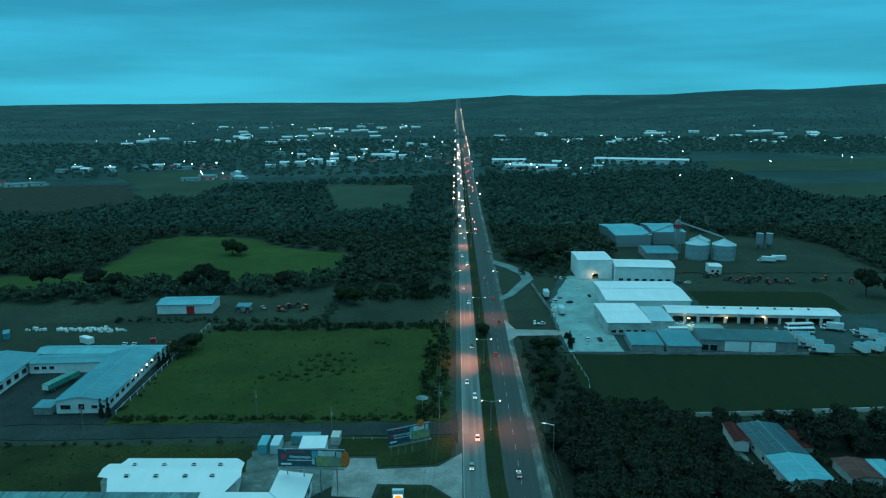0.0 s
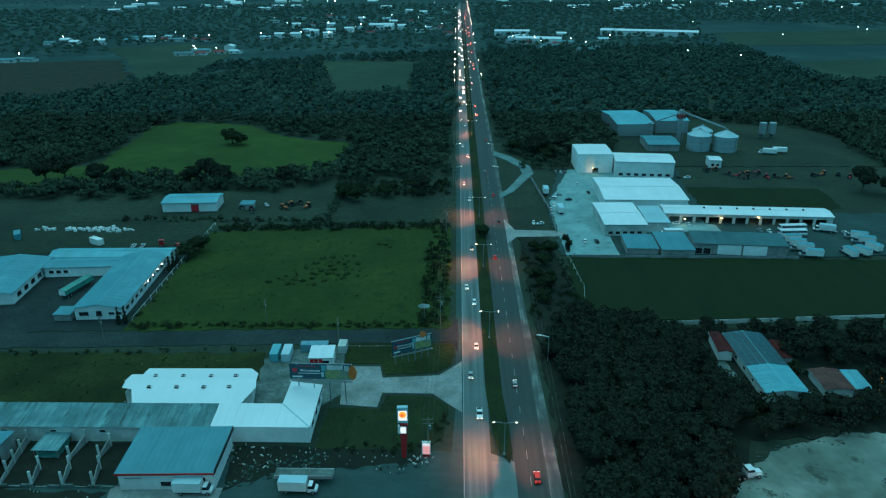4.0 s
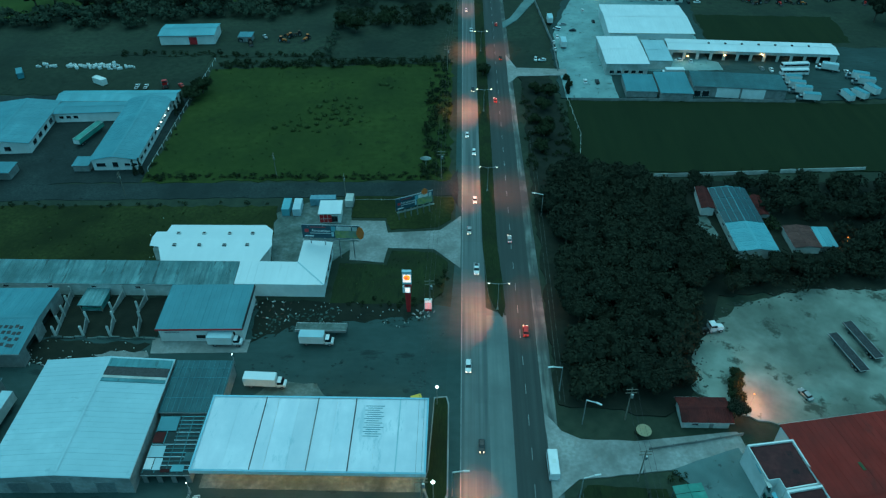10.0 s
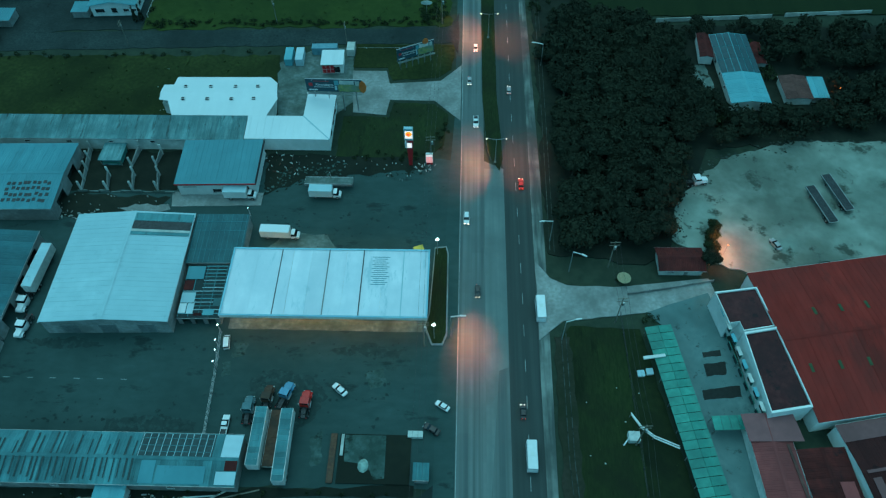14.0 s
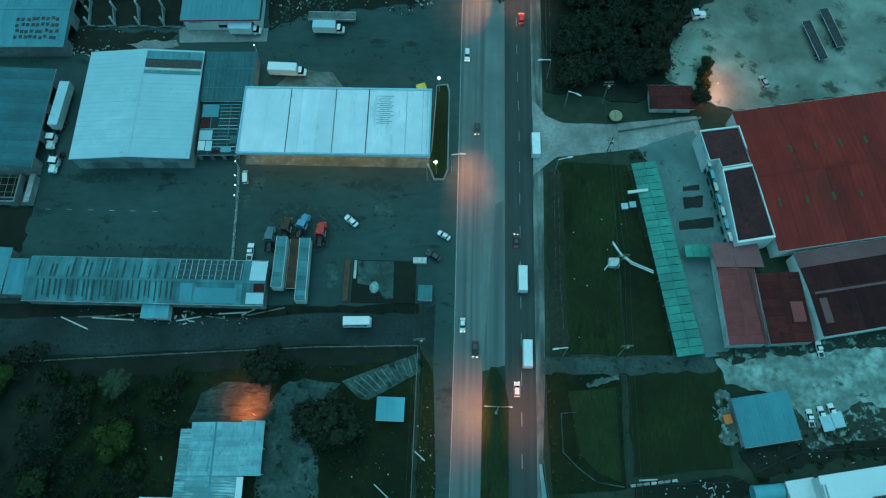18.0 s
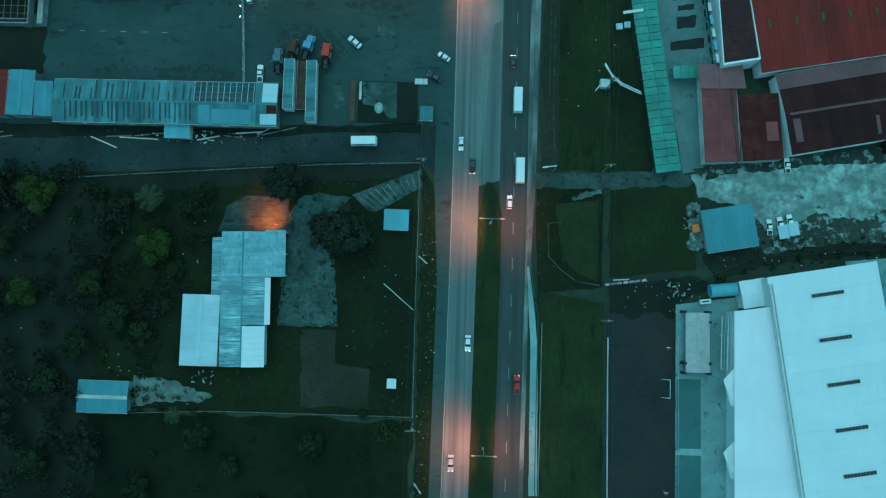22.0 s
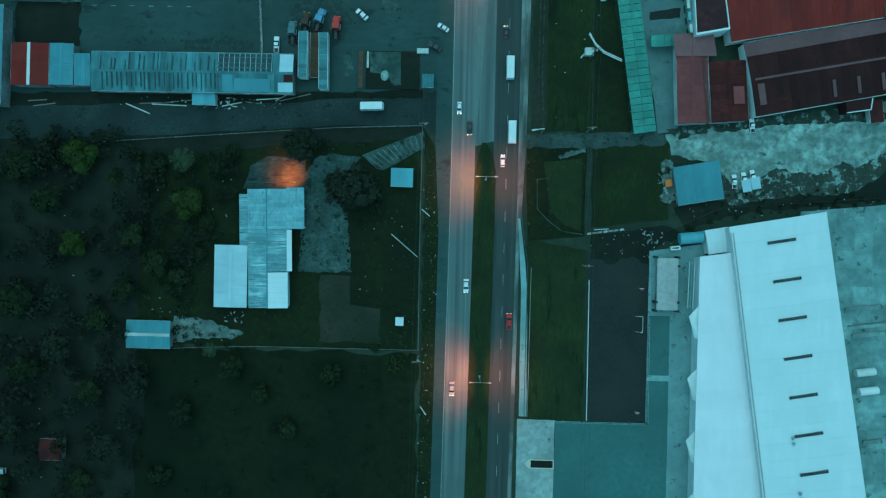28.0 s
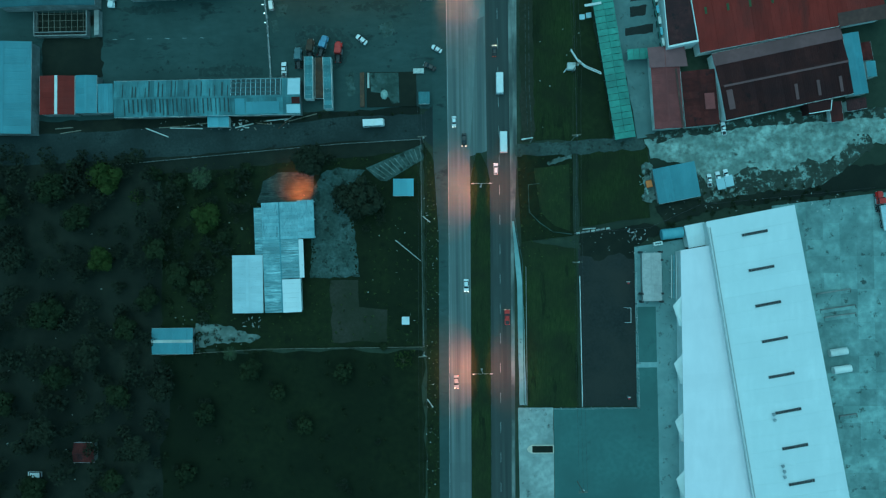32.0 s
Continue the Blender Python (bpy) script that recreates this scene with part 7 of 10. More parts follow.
scatter("field_scrub", "faint green scrub in the overgrown field", "scrub", surface("field_scrub_leaves", (0.046, 0.068, 0.024), (0.060, 0.084, 0.032), None, 0.5, 0.05, 0.9, bump=0, spec=0.03, island=0.14),
        [([(-80, 200), (-62, 196), (-47, 206), (-50, 226), (-66, 222)], 3.4, 0.4, 1.1), ([(-46, 232), (-36, 232), (-36, 240), (-46, 240)], 3.4, 0.4, 0.9), ([(-104, 172), (-26, 172), (-26, 248), (-104, 248)], 18, 0.2, 0.5)],
        [np.concatenate([lumps(np.random.default_rng(60 + i), [(0, 0, 0.7, 1.1, 1.1, 0.9), (0.7, 0.3, 0.5, 0.7, 0.7, 0.6), (-0.5, 0.6, 0.5, 0.8, 0.7, 0.6)], 7, 0.9), b]) for i, b in enumerate(BUSH_P)], 38)
TUFT = [leaf_cloud(np.random.default_rng(40 + i), [(0, 0, 0.15, 0.5, 0.5, 0.25)], 9, 0.4) for i in range(5)]
scatter("weeds", "tufts of weeds and long grass", "grass", surface("weed_blades", (0.046, 0.066, 0.026), (0.062, 0.086, 0.034), None, 0.5, 0.05, 0.9, bump=0, spec=0.03, island=0.15),
        [([(-114, 168), (-16, 171), (-16, 255), (-114, 249)], 4.2, 0.4, 1.0), ([(-44, 108), (-15, 108), (-15, 128), (-44, 123)], 2.4, 0.4, 0.9), ([(-17.4, -120), (-12.6, -120), (-12.8, -8), (-17, 2)], 1.6, 0.4, 0.9), ([(13.6, 4), (40, 4), (33, 51), (15, 50)], 3.0, 0.3, 0.7), ([(-97, -58), (-19, -58), (-19, 2), (-97, -3)], 3.2, 0.4, 1.0), ([(12.4, -36), (28, -27), (28, -1), (12, -2)], 2.2, 0.4, 1.0), ([(33, 176), (200, 180), (200, 220), (33, 221)], 6, 0.3, 0.8),
         ([(-3, -110), (2.4, -110), (2.6, -2), (-2.4, -2)], 1.7, 0.3, 0.7), ([(-3.3, 112), (0.4, 112), (0.2, 260), (-3.6, 260)], 1.7, 0.3, 0.7), ([(-140, 117.5), (-101, 117.5), (-70, 138), (-70, 149), (-140, 146)], 3.4, 0.4, 1.1)],
        TUFT, 36, ([(-52.5, -3), (-34, -3), (-16, 5), (-16, -3), (-28, -9), (-37, -9), (-36, -38), (-53, -38)], [(-70, -4), (-50, -4), (-50, -15), (-70, -15)], [(-88, -50), (-66, -50), (-66, -59), (-88, -59)]))


# ---- vehicles ----
def wheels(ob, spots, r=0.33, w=0.22, rims=True):
    tyre = Shape().tube((-w / 2, 0, 0), (w / 2, 0, 0), r, r, 14).mesh("tyre", RUBBER)
    rim = Shape().tube((-w / 2 - 0.012, 0, 0), (w / 2 + 0.012, 0, 0), r * 0.58, r * 0.55, 10).mesh("rim", STEEL)
    for x, y in spots:
        wh = part("wheel", tyre, RUBBER, ob, at=pose(x, y, r))
        if rims and r > 0.4:
            part("rim", rim, STEEL, wh)


def hull(rows):
    """Loft along y: (y, half width at sill, half width at shoulder, bottom, shoulder height, top height)."""
    return Shape().loft([[(-a, y, z0), (a, y, z0), (b, y, z1), (b * 0.93, y, z2), (-b * 0.93, y, z2), (-b, y, z1)] for y, a, b, z0, z1, z2 in rows])


def cabin(y0, y1, y2, y3, w0, w1, z0, z1):
    return Shape().loft([[(-w0, y0, z0), (w0, y0, z0), (w0, y3, z0), (-w0, y3, z0)], [(-w1, y1, z1), (w1, y1, z1), (w1, y2, z1), (-w1, y2, z1)]])


def lights(ob, front, back, w, zf, zb, lit):
    for s in (-1, 1):
        part("headlight", Shape().box(s * w - 0.17, s * w + 0.17, front - 0.10, front + 0.02, zf - 0.08, zf + 0.08), L_HEAD if lit else WHITE, ob)
        part("tail_lamp", Shape().box(s * w - 0.12, s * w + 0.12, back - 0.02, back + 0.08, zb - 0.08, zb + 0.08), L_TAIL if lit else SIGN_RED, ob)


def car(kind, paint, label, lit=False):
    ob = thing(kind, label, "pickup" if kind == "pickup" else "van" if kind == "van" else "car")
    if kind == "pickup":
        part("body", hull([(-2.6, 0.8, 0.86, 0.45, 0.8, 0.98), (0.2, 0.84, 0.9, 0.38, 0.85, 1.02), (1.2, 0.84, 0.9, 0.38, 0.85, 1.05), (2.3, 0.82, 0.87, 0.4, 0.8, 0.98), (2.6, 0.7, 0.78, 0.45, 0.7, 0.8)]), paint, ob)
        part("load_bed", Shape().box(-0.68, 0.68, -2.5, -0.65, 0.985, 1.0), DARKSTEEL, ob)
        part("cabin_glass", cabin(-0.6, -0.45, 0.55, 1.25, 0.82, 0.66, 1.02, 1.62), GLASS, ob)
        part("roof", Shape().box(-0.66, 0.66, -0.45, 0.55, 1.62, 1.68), paint, ob)
        lights(ob, 2.6, -2.6, 0.62, 0.72, 0.85, lit)
        wheels(ob, [(s * 0.78, y) for s in (-1, 1) for y in (-1.6, 1.65)], 0.38, 0.25)
    elif kind == "van":
        part("body", hull([(-2.4, 0.84, 0.88, 0.4, 0.9, 1.1), (1.5, 0.84, 0.9, 0.38, 0.9, 1.1), (2.2, 0.8, 0.84, 0.4, 0.8, 0.98), (2.4, 0.7, 0.75, 0.45, 0.65, 0.75)]), paint, ob)
        part("cabin_glass", cabin(-2.36, -2.25, 1.1, 1.9, 0.84, 0.76, 1.1, 1.85), GLASS, ob)
        part("roof", Shape().box(-0.78, 0.78, -2.3, 1.1, 1.85, 1.98), paint, ob)
        lights(ob, 2.4, -2.4, 0.6, 0.75, 1.0, lit)
        wheels(ob, [(s * 0.78, y) for s in (-1, 1) for y in (-1.5, 1.5)])
    else:
        k = 1.12 if kind == "suv" else 1.0
        part("body", hull([(-2.2, 0.74, 0.78, 0.42, 0.75 * k, 0.9 * k), (-1.7, 0.8, 0.86, 0.36, 0.85 * k, 0.97 * k), (0.9, 0.8, 0.88, 0.34, 0.85 * k, 0.97 * k), (1.9, 0.78, 0.82, 0.36, 0.72 * k, 0.84 * k), (2.2, 0.64, 0.7, 0.42, 0.6, 0.68)]), paint, ob)
        tail = -2.0 if kind == "suv" else -1.55
        part("cabin_glass", cabin(tail, tail + 0.35, 0.3, 1.05, 0.8, 0.62, 0.96 * k, 1.42 * k), GLASS, ob)
        part("roof", Shape().box(-0.63, 0.63, tail + 0.33, 0.34, 1.42 * k, 1.46 * k), paint, ob)
        lights(ob, 2.2, -2.2, 0.55, 0.66, 0.82, lit)
        wheels(ob, [(s * 0.74, y) for s in (-1, 1) for y in (-1.35, 1.35)])
    return ob


FAR_HEAD, FAR_TAIL = glow("far_headlight_lens", (1.0, 0.62, 0.48), 22.0), glow("far_tail_lens", (1.0, 0.16, 0.10), 12.0)


def distant_car(paint, label, lit=True):
    """A plain car for the far highway and yards."""
    ob = thing("car", label, "car")
    part("body", hull([(-2.2, 0.74, 0.8, 0.1, 0.8, 0.95), (0.9, 0.8, 0.88, 0.1, 0.85, 0.97), (2.2, 0.64, 0.74, 0.1, 0.6, 0.7)]), paint, ob)
    part("cabin_glass", cabin(-1.6, -1.2, 0.3, 1.05, 0.8, 0.62, 0.96, 1.42), GLASS, ob)
    if lit:
        for sx in (-0.55, 0.55):
            part("headlight", Shape().box(sx - 0.3, sx + 0.3, 2.2, 2.45, 0.45, 0.95), FAR_HEAD, ob)
            part("tail_light", Shape().box(sx - 0.25, sx + 0.25, -2.4, -2.2, 0.6, 0.95), FAR_TAIL, ob)
    else:
        part("roof", Shape().box(-0.63, 0.63, -1.2, 0.32, 1.42, 1.46), paint, ob)
    return ob


def box_truck(paint, label, length=5.6, roof=None):
    ob = thing("box_truck", label, "truck")
    part("cab", hull([(length / 2 - 0.2, 1.0, 1.08, 0.55, 1.2, 1.5), (length / 2 + 1.2, 1.0, 1.06, 0.55, 1.2, 1.5), (length / 2 + 1.9, 0.9, 0.98, 0.6, 1.0, 1.2)]), paint, ob)
    part("cab_glass", cabin(length / 2 - 0.1, length / 2, length / 2 + 0.9, length / 2 + 1.4, 1.02, 0.9, 1.5, 2.2), GLASS, ob)
    part("cab_roof", Shape().box(-0.92, 0.92, length / 2, length / 2 + 0.92, 2.2, 2.28), paint, ob)
    part("cargo_box", Shape().box(-1.22, 1.22, -length / 2 - 0.9, length / 2 - 0.35, 0.95, 3.3), WHITE, ob)
    part("box_roof", Shape().box(-1.24, 1.24, -length / 2 - 0.92, length / 2 - 0.33, 3.3, 3.36), roof or R_ZINC, ob)
    for s in (-1, 1):
        part("door", Shape().box(s * 0.6 - 0.56, s * 0.6 + 0.56, -length / 2 - 0.95, -length / 2 - 0.9, 1.05, 3.2), WHITE, ob)
    part("chassis", Shape().box(-0.5, 0.5, -length / 2 - 0.8, length / 2 + 1.4, 0.5, 0.95), DARKSTEEL, ob)
    lights(ob, length / 2 + 1.9, -length / 2 - 0.9, 0.75, 0.85, 0.85, False)
    wheels(ob, [(s * 0.95, y) for s in (-1, 1) for y in (-length / 2 + 0.7, length / 2 + 1.0)], 0.46, 0.3)
    return ob


def tractor(paint, label):
    """Bonneted road tractor."""
    ob = thing("truck_tractor", label, "truck")
    part("hood", hull([(1.0, 0.75, 0.8, 0.7, 1.5, 1.75), (2.6, 0.66, 0.72, 0.7, 1.35, 1.58), (2.9, 0.55, 0.62, 0.75, 1.2, 1.4)]), paint, ob)
    part("cab", hull([(-0.9, 1.02, 1.08, 0.8, 1.7, 1.95), (1.0, 1.0, 1.06, 0.8, 1.7, 1.95)]), paint, ob)
    part("cabin_glass", cabin(-0.85, -0.8, 0.65, 0.95, 1.0, 0.95, 1.95, 2.55), GLASS, ob)
    part("roof", Shape().box(-0.97, 0.97, -0.85, 0.7, 2.55, 2.72), paint, ob)
    part("fifth_wheel", Shape().box(-0.5, 0.5, -2.6, -1.5, 1.0, 1.15), DARKSTEEL, ob)
    part("chassis", Shape().box(-0.45, 0.45, -3.4, 2.6, 0.6, 0.98), DARKSTEEL, ob)
    for s in (-1, 1):
        part("fender", Shape().loft([[(s * 0.72, y, z), (s * 1.15, y, z), (s * 1.15, y, z - 0.1), (s * 0.72, y, z - 0.1)] for y, z in ((1.3, 0.95), (1.7, 1.2), (2.2, 1.2), (2.7, 0.85))]), paint, ob)
        part("fuel_tank", Shape().tube((s * 0.9, -0.8, 0.65), (s * 0.9, 0.7, 0.65), 0.3, 0.3, 12), STEEL, ob)
        part("exhaust_pipe", Shape().tube((s * 1.05, -1.05, 0.9), (s * 1.05, -1.05, 3.0), 0.08, 0.08, 8), STEEL, ob)
    lights(ob, 2.92, -3.4, 0.75, 0.95, 0.9, False)
    wheels(ob, [(s * 0.95, y) for s in (-1, 1) for y in (-2.7, -1.5, 2.0)], 0.5, 0.3)
    return ob


def trailer(label, length, side, roof, h=3.9, bed=1.2):
    ob = thing("semi_trailer", label, "trailer")
    part("body", Shape().box(-1.25, 1.25, -length / 2, length / 2, bed, h), side, ob)
    n = int(length / 1.2)
    for i in range(n):
        part("roof_panel", Shape().box(-1.26, 1.26, -length / 2 + i * length / n, -length / 2 + (i + 1) * length / n - 0.03, h, h + 0.05), roof, ob)
    for s in (-1, 1):
        part("rear_door", Shape().box(s * 0.62 - 0.58, s * 0.62 + 0.58, -length / 2 - 0.06, -length / 2, bed + 0.1, h - 0.1), WHITE, ob)
        part("landing_leg", Shape().box(s * 0.9 - 0.08, s * 0.9 + 0.08, length / 2 - 2.8, length / 2 - 2.6, 0, bed), DARKSTEEL, ob)
        part("top_rail", Shape().box(s * 1.25 - 0.05, s * 1.25 + 0.05, -length / 2, length / 2, h - 0.1, h + 0.08), STEEL, ob)
    part("frame", Shape().box(-0.5, 0.5, -length / 2, length / 2, bed - 0.3, bed), DARKSTEEL, ob)
    wheels(ob, [(s * 0.98, y) for s in (-1, 1) for y in (-length / 2 + 1.3, -length / 2 + 2.6)], 0.5, 0.4)
    return ob


def bus(paint, label, length=8.0, lit=False):
    ob = thing("bus", label, "bus")
    h = length / 2
    part("body", hull([(-h, 1.1, 1.14, 0.45, 1.2, 1.5), (h - 0.6, 1.12, 1.16, 0.42, 1.2, 1.5), (h, 1.0, 1.06, 0.45, 1.1, 1.4)]), paint, ob)
    n = int(length / 1.3)
    for s in (-1, 1):
        for i in range(n):
            a = -h + 0.3 + i * (length - 1.0) / n
            part("window", Shape().box(s * 1.09 - 0.03, s * 1.09 + 0.03, a, a + (length - 1.0) / n - 0.14, 1.52, 2.3), GLASS, ob)
    part("windscreen", Shape().box(-0.98, 0.98, h - 0.28, h - 0.16, 1.5, 2.35), GLASS, ob)
    part("upper_body", Shape().box(-1.07, 1.07, -h + 0.05, h - 0.25, 1.5, 2.4), paint, ob)
    part("roof", hull([(-h + 0.02, 1.1, 1.06, 2.4, 2.55, 2.72), (h - 0.2, 1.1, 1.04, 2.4, 2.55, 2.7)]), paint, ob)
    part("roof_hatch", Shape().box(-0.4, 0.4, -0.5, 0.4, 2.72, 2.8), WHITE, ob)
    lights(ob, h, -h, 0.8, 0.85, 0.9, lit)
    wheels(ob, [(s * 0.98, y) for s in (-1, 1) for y in (-h + 1.8, h - 1.6)], 0.45, 0.3)
    return ob


def put(ob, x, y, turn=0.0, z=0.03, label="", group="", first={}):
    """The built thing itself the first time, a copy after that."""
    small = Matrix.Scale(0.87 if ob.name.split(".")[0] in ("car", "suv", "pickup", "van") else 1.0, 4)
    if ob.name in first:
        ob = copy_thing(ob, pose(x, y, z, 0, 0, turn) @ small)
    else:
        first[ob.name] = True
        ob.matrix_basis = pose(x, y, z, 0, 0, turn) @ small
    return tagged(ob, label, "", group)


W_LIT, S_LIT, K_LIT, R_LIT = [car("car", p, l, True) for p, l in ((PAINT_W, "white car with lit headlights on the highway"), (PAINT_S, "silver car with lit headlights on the highway"), (PAINT_K, "black car with lit headlights on the highway"), (PAINT_R, "red car with lit lamps on the highway"))]
SUV_LIT, PK_LIT = car("suv", PAINT_W, "white off-road car with lit headlights", True), car("pickup", PAINT_W, "white pickup with lit headlights", True)
PKR_LIT = car("pickup", PAINT_R, "red pickup with lit lamps on the highway", True)
ON = "traffic on the highway"
for ob, x, y in [(W_LIT, -4.6, -40.3), (S_LIT, -8.0, -69.5), (W_LIT, -7.6, 9.6), (K_LIT, -4.6, 4.0), (SUV_LIT, -7.8, 84.8), (K_LIT, -4.9, 62), (PK_LIT, -5.4, 121), (W_LIT, -5.5, 155), (S_LIT, -7.4, 139), (W_LIT, -8.0, 196), (SUV_LIT, -5.6, 184), (K_LIT, -5.7, 232), (PK_LIT, -6.0, 293), (W_LIT, -8.3, 318), (SUV_LIT, -6.0, 372), (W_LIT, -8.6, 395), (W_LIT, -6.8, 452), (S_LIT, -9.2, 470)]:
    put(ob, x, y, 180, 0.11, group=ON)
for ob, x, y in [(PKR_LIT, 7.7, -50.1), (SUV_LIT, 4.9, -5.0), (K_LIT, 5.0, 31), (S_LIT, 4.6, 135), (R_LIT, 6.9, 97), (R_LIT, 3.2, 223), (K_LIT, 6.6, 262), (R_LIT, 5.8, 300), (S_LIT, 3.0, 340), (R_LIT, 6.0, 410)]:
    put(ob, x, y, 0, 0.11, group=ON)
rf = random.Random(8)
DW, DR = distant_car(PAINT_W, "distant white car with lit headlights"), distant_car(PAINT_R, "distant red car with lit tail lamps")
for i in range(64):
    y = 490 + i * 16 + rf.uniform(-6, 6)
    side = rf.random() < 0.62
    put(DW if side else DR, axis(y) + (rf.choice((-8, -5.2)) if side else rf.choice((3.2, 6.6))), y, 180 if side else 0, 0.11 + relief(0, y), group=ON)
MINIBUS = bus(PAINT_W, "white minibus standing on the highway shoulder", 6.4)
put(MINIBUS, 10.1, 57.0, 1)
put(MINIBUS, 7.3, 3.0, 0, 0.11, "white minibus driving on the asphalt carriageway")
put(MINIBUS, 6.4, 20.9, 0, 0.11, "cream minibus driving on the asphalt carriageway")
put(MINIBUS, -32, 9.4, -88, 0.4, "white minibus parked along the side road")

WCAR, SCAR, KCAR, RCAR = [car("car", p, l) for p, l in ((PAINT_W, "white car parked in a yard"), (PAINT_S, "silver car parked in a yard"), (PAINT_K, "black car parked in a yard"), (PAINT_R, "red car parked in a yard"))]
WPICK = car("pickup", PAINT_W, "white pickup parked in a yard")
WVAN = car("van", PAINT_W, "white van parked in a yard")
put(KCAR, -14.8, 26.5, 60, 0.35, "black car parked by the roadside kiosk")
put(WCAR, -35.5, 35.2, 50, 0.35, "white and black car parked askew in the truck yard")
put(WCAR, -12.6, 31.9, 58, 0.35, "white car turning out of the truck yard")
put(WPICK, -59.4, 26.4, 0, 0.35, "white pickup beside the open workshop")
put(WVAN, -137.4, -96.4, 88, 0.1, "pale van standing in a dark field")
put(WVAN, -63.2, 46.6, 8, 0.35, "white van at the canopy corner")
put(SCAR, 70.6, 77.6, 22, 0.35, "silver car on the pale dirt yard")
put(WPICK, 73.7, 6.0, 6, 0.35, "white pickup beside the maroon hall")
put(WPICK, 69.2, -9.6, 4, 0.35, "white pickup with a dark bed by the blue hut")
BT = box_truck(PAINT_W, "white box truck parked in the yard", 5.6)
put(BT, -46.3, 92.0, -91, 0.35)
BTL = box_truck(PAINT_W, "long white box truck behind the fuel canopy", 7.0, R_WHITE)
put(BTL, -56.2, 78.1, -92, 0.35)
put(BT, -69.2, 91.2, -90, 0.36, "white box truck backed under the shop roof")
put(WPICK, 71.9, -8.9, 10, 0.35, "white pickup with a sheet over its bed")
put(WPICK, 74.3, -8.2, 12, 0.35, "white pickup with a sheet over its bed by the lane")
TW, TR, TB, TM = tractor(PAINT_W, "white bonneted truck tractor without trailer"), tractor(PAINT_R, "bright red bonneted truck tractor"), tractor(PAINT_B, "blue bonneted truck tractor"), tractor(RUSTY, "faded maroon bonneted truck tractor")
put(TW, 54.4, 98.4, -80, 0.35, "white bonneted truck tractor at the wood edge")
put(TR, -42.6, 31.6, -3, 0.35)
put(TB, -47.3, 33.6, -18, 0.35)
put(TM, -51.2, 32.6, -5, 0.35)
put(tractor(surface("dull_teal_paint", (0.06, 0.14, 0.16), (0.09, 0.18, 0.2), None, 1, 0.3, 0.5), "old dull teal truck tractor"), -54.9, 30.0, 0, 0.35)
put(TW, -112.3, 49.4, 175, 0.35, "white truck tractor beside the long shed")
put(TW, -114.6, 56.2, 178, 0.35, "white truck tractor coupled to a pale trailer")
put(trailer("pale box trailer beside the long shed", 13, WALL, R_ZINC), -113.6, 65.4, -2, 0.35)
put(trailer("grey box trailer with a dusty roof", 12.8, WALL, R_GREY), -51.2, 23.0, 0, 0.35)
put(trailer("longer grey box trailer with white rear doors", 15.6, WALL, R_GREY), -45.5, 21.3, 1, 0.35)
put(trailer("rust-red flat trailer between two box trailers", 12.5, RUSTY, RUSTY, 1.6, 1.2), -48.4, 23.4, 0, 0.35)
put(trailer("long grey flat trailer lying in the yard", 13, BLOCK, OLDCONC, 2.0, 1.2), -45.2, 95.8, -90, 0.35)
for x, y, a in ((85.4, 90.6, 13), (90.7, 94.8, 13)):
    put(trailer("dark empty flat trailer on pale dirt", 12.6, DARKSTEEL, DARKSTEEL, 1.5, 1.2), x, y, a, 0.35, group="dark trailers on the dirt yard")
PL = "vehicles parked at the plant"
PCW, PCK, PCS = [distant_car(p, l, False) for p, l in ((PAINT_W, "white car parked at the plant"), (PAINT_K, "black car parked at the plant"), (PAINT_S, "silver car parked at the plant"))]
for i, (x, y) in enumerate([(40.4, 239.7), (45.2, 239.5), (21.7, 261.1), (24.5, 260.2), (40.9, 339.3), (43.5, 339.3), (46, 339.3), (83.2, 261), (88.2, 260), (116.2, 253.3), (119.8, 251.7), (41.3, 292.8), (31.2, 279.1), (31, 271.8), (147.3, 252.4), (108.1, 330), (104, 330.4), (150.5, 250.5), (33.4, 285), (37.5, 300), (49, 318), (52.4, 304)]):
    put((PCW, PCK, PCW, PCW, PCS)[i % 5], x, y, (0, 4, 178, 92)[i % 4], 0.35, group=PL)
DULL_TRUCK = box_truck(PAINT_S, "grey box truck with a dull teal body", 5.6, R_SCHOOL)
for i, (x, y, a) in enumerate([(31.5, 303.7, 0), (34.2, 294.2, 60), (35.1, 276, 0), (77.2, 246.1, 90), (143.2, 252.4, 70), (123.8, 240.7, 85), (123.6, 235.7, 80), (124.5, 231.1, 80), (125.5, 225.1, 80), (152.2, 244.1, 70), (152.6, 239.1, 75), (145.6, 228.1, 30), (140.4, 226.7, 10), (152.2, 232.4, 20)]):
    if i < 5:
        put((BT, WVAN, BT, BTL)[i % 4], x, y, a, 0.35, "white truck parked at the plant", PL)
    else:
        put(DULL_TRUCK, x, y, a, 0.35, "", PL)
LONGBUS = bus(PAINT_W, "long white bus parked behind the shed", 11.5)
put(LONGBUS, 130, 254, 95, 0.35)
put(LONGBUS, 127.6, 248, 93, 0.35)
put(BTL, 176, 381, 80, 0.35, "white tanker lorry by the grain silos")
put(BTL, 169, 378, 75, 0.35, "white lorry by the grain silos")
for i, (x, y) in enumerate([(-142, 232), (-138.3, 232)]):
    put(WPICK, x, y, 3, 0.35, "white pickup parked behind the white building")
put(TR, 119.6, -16.6, 4, 0.35, "red truck tractor behind the works hall")
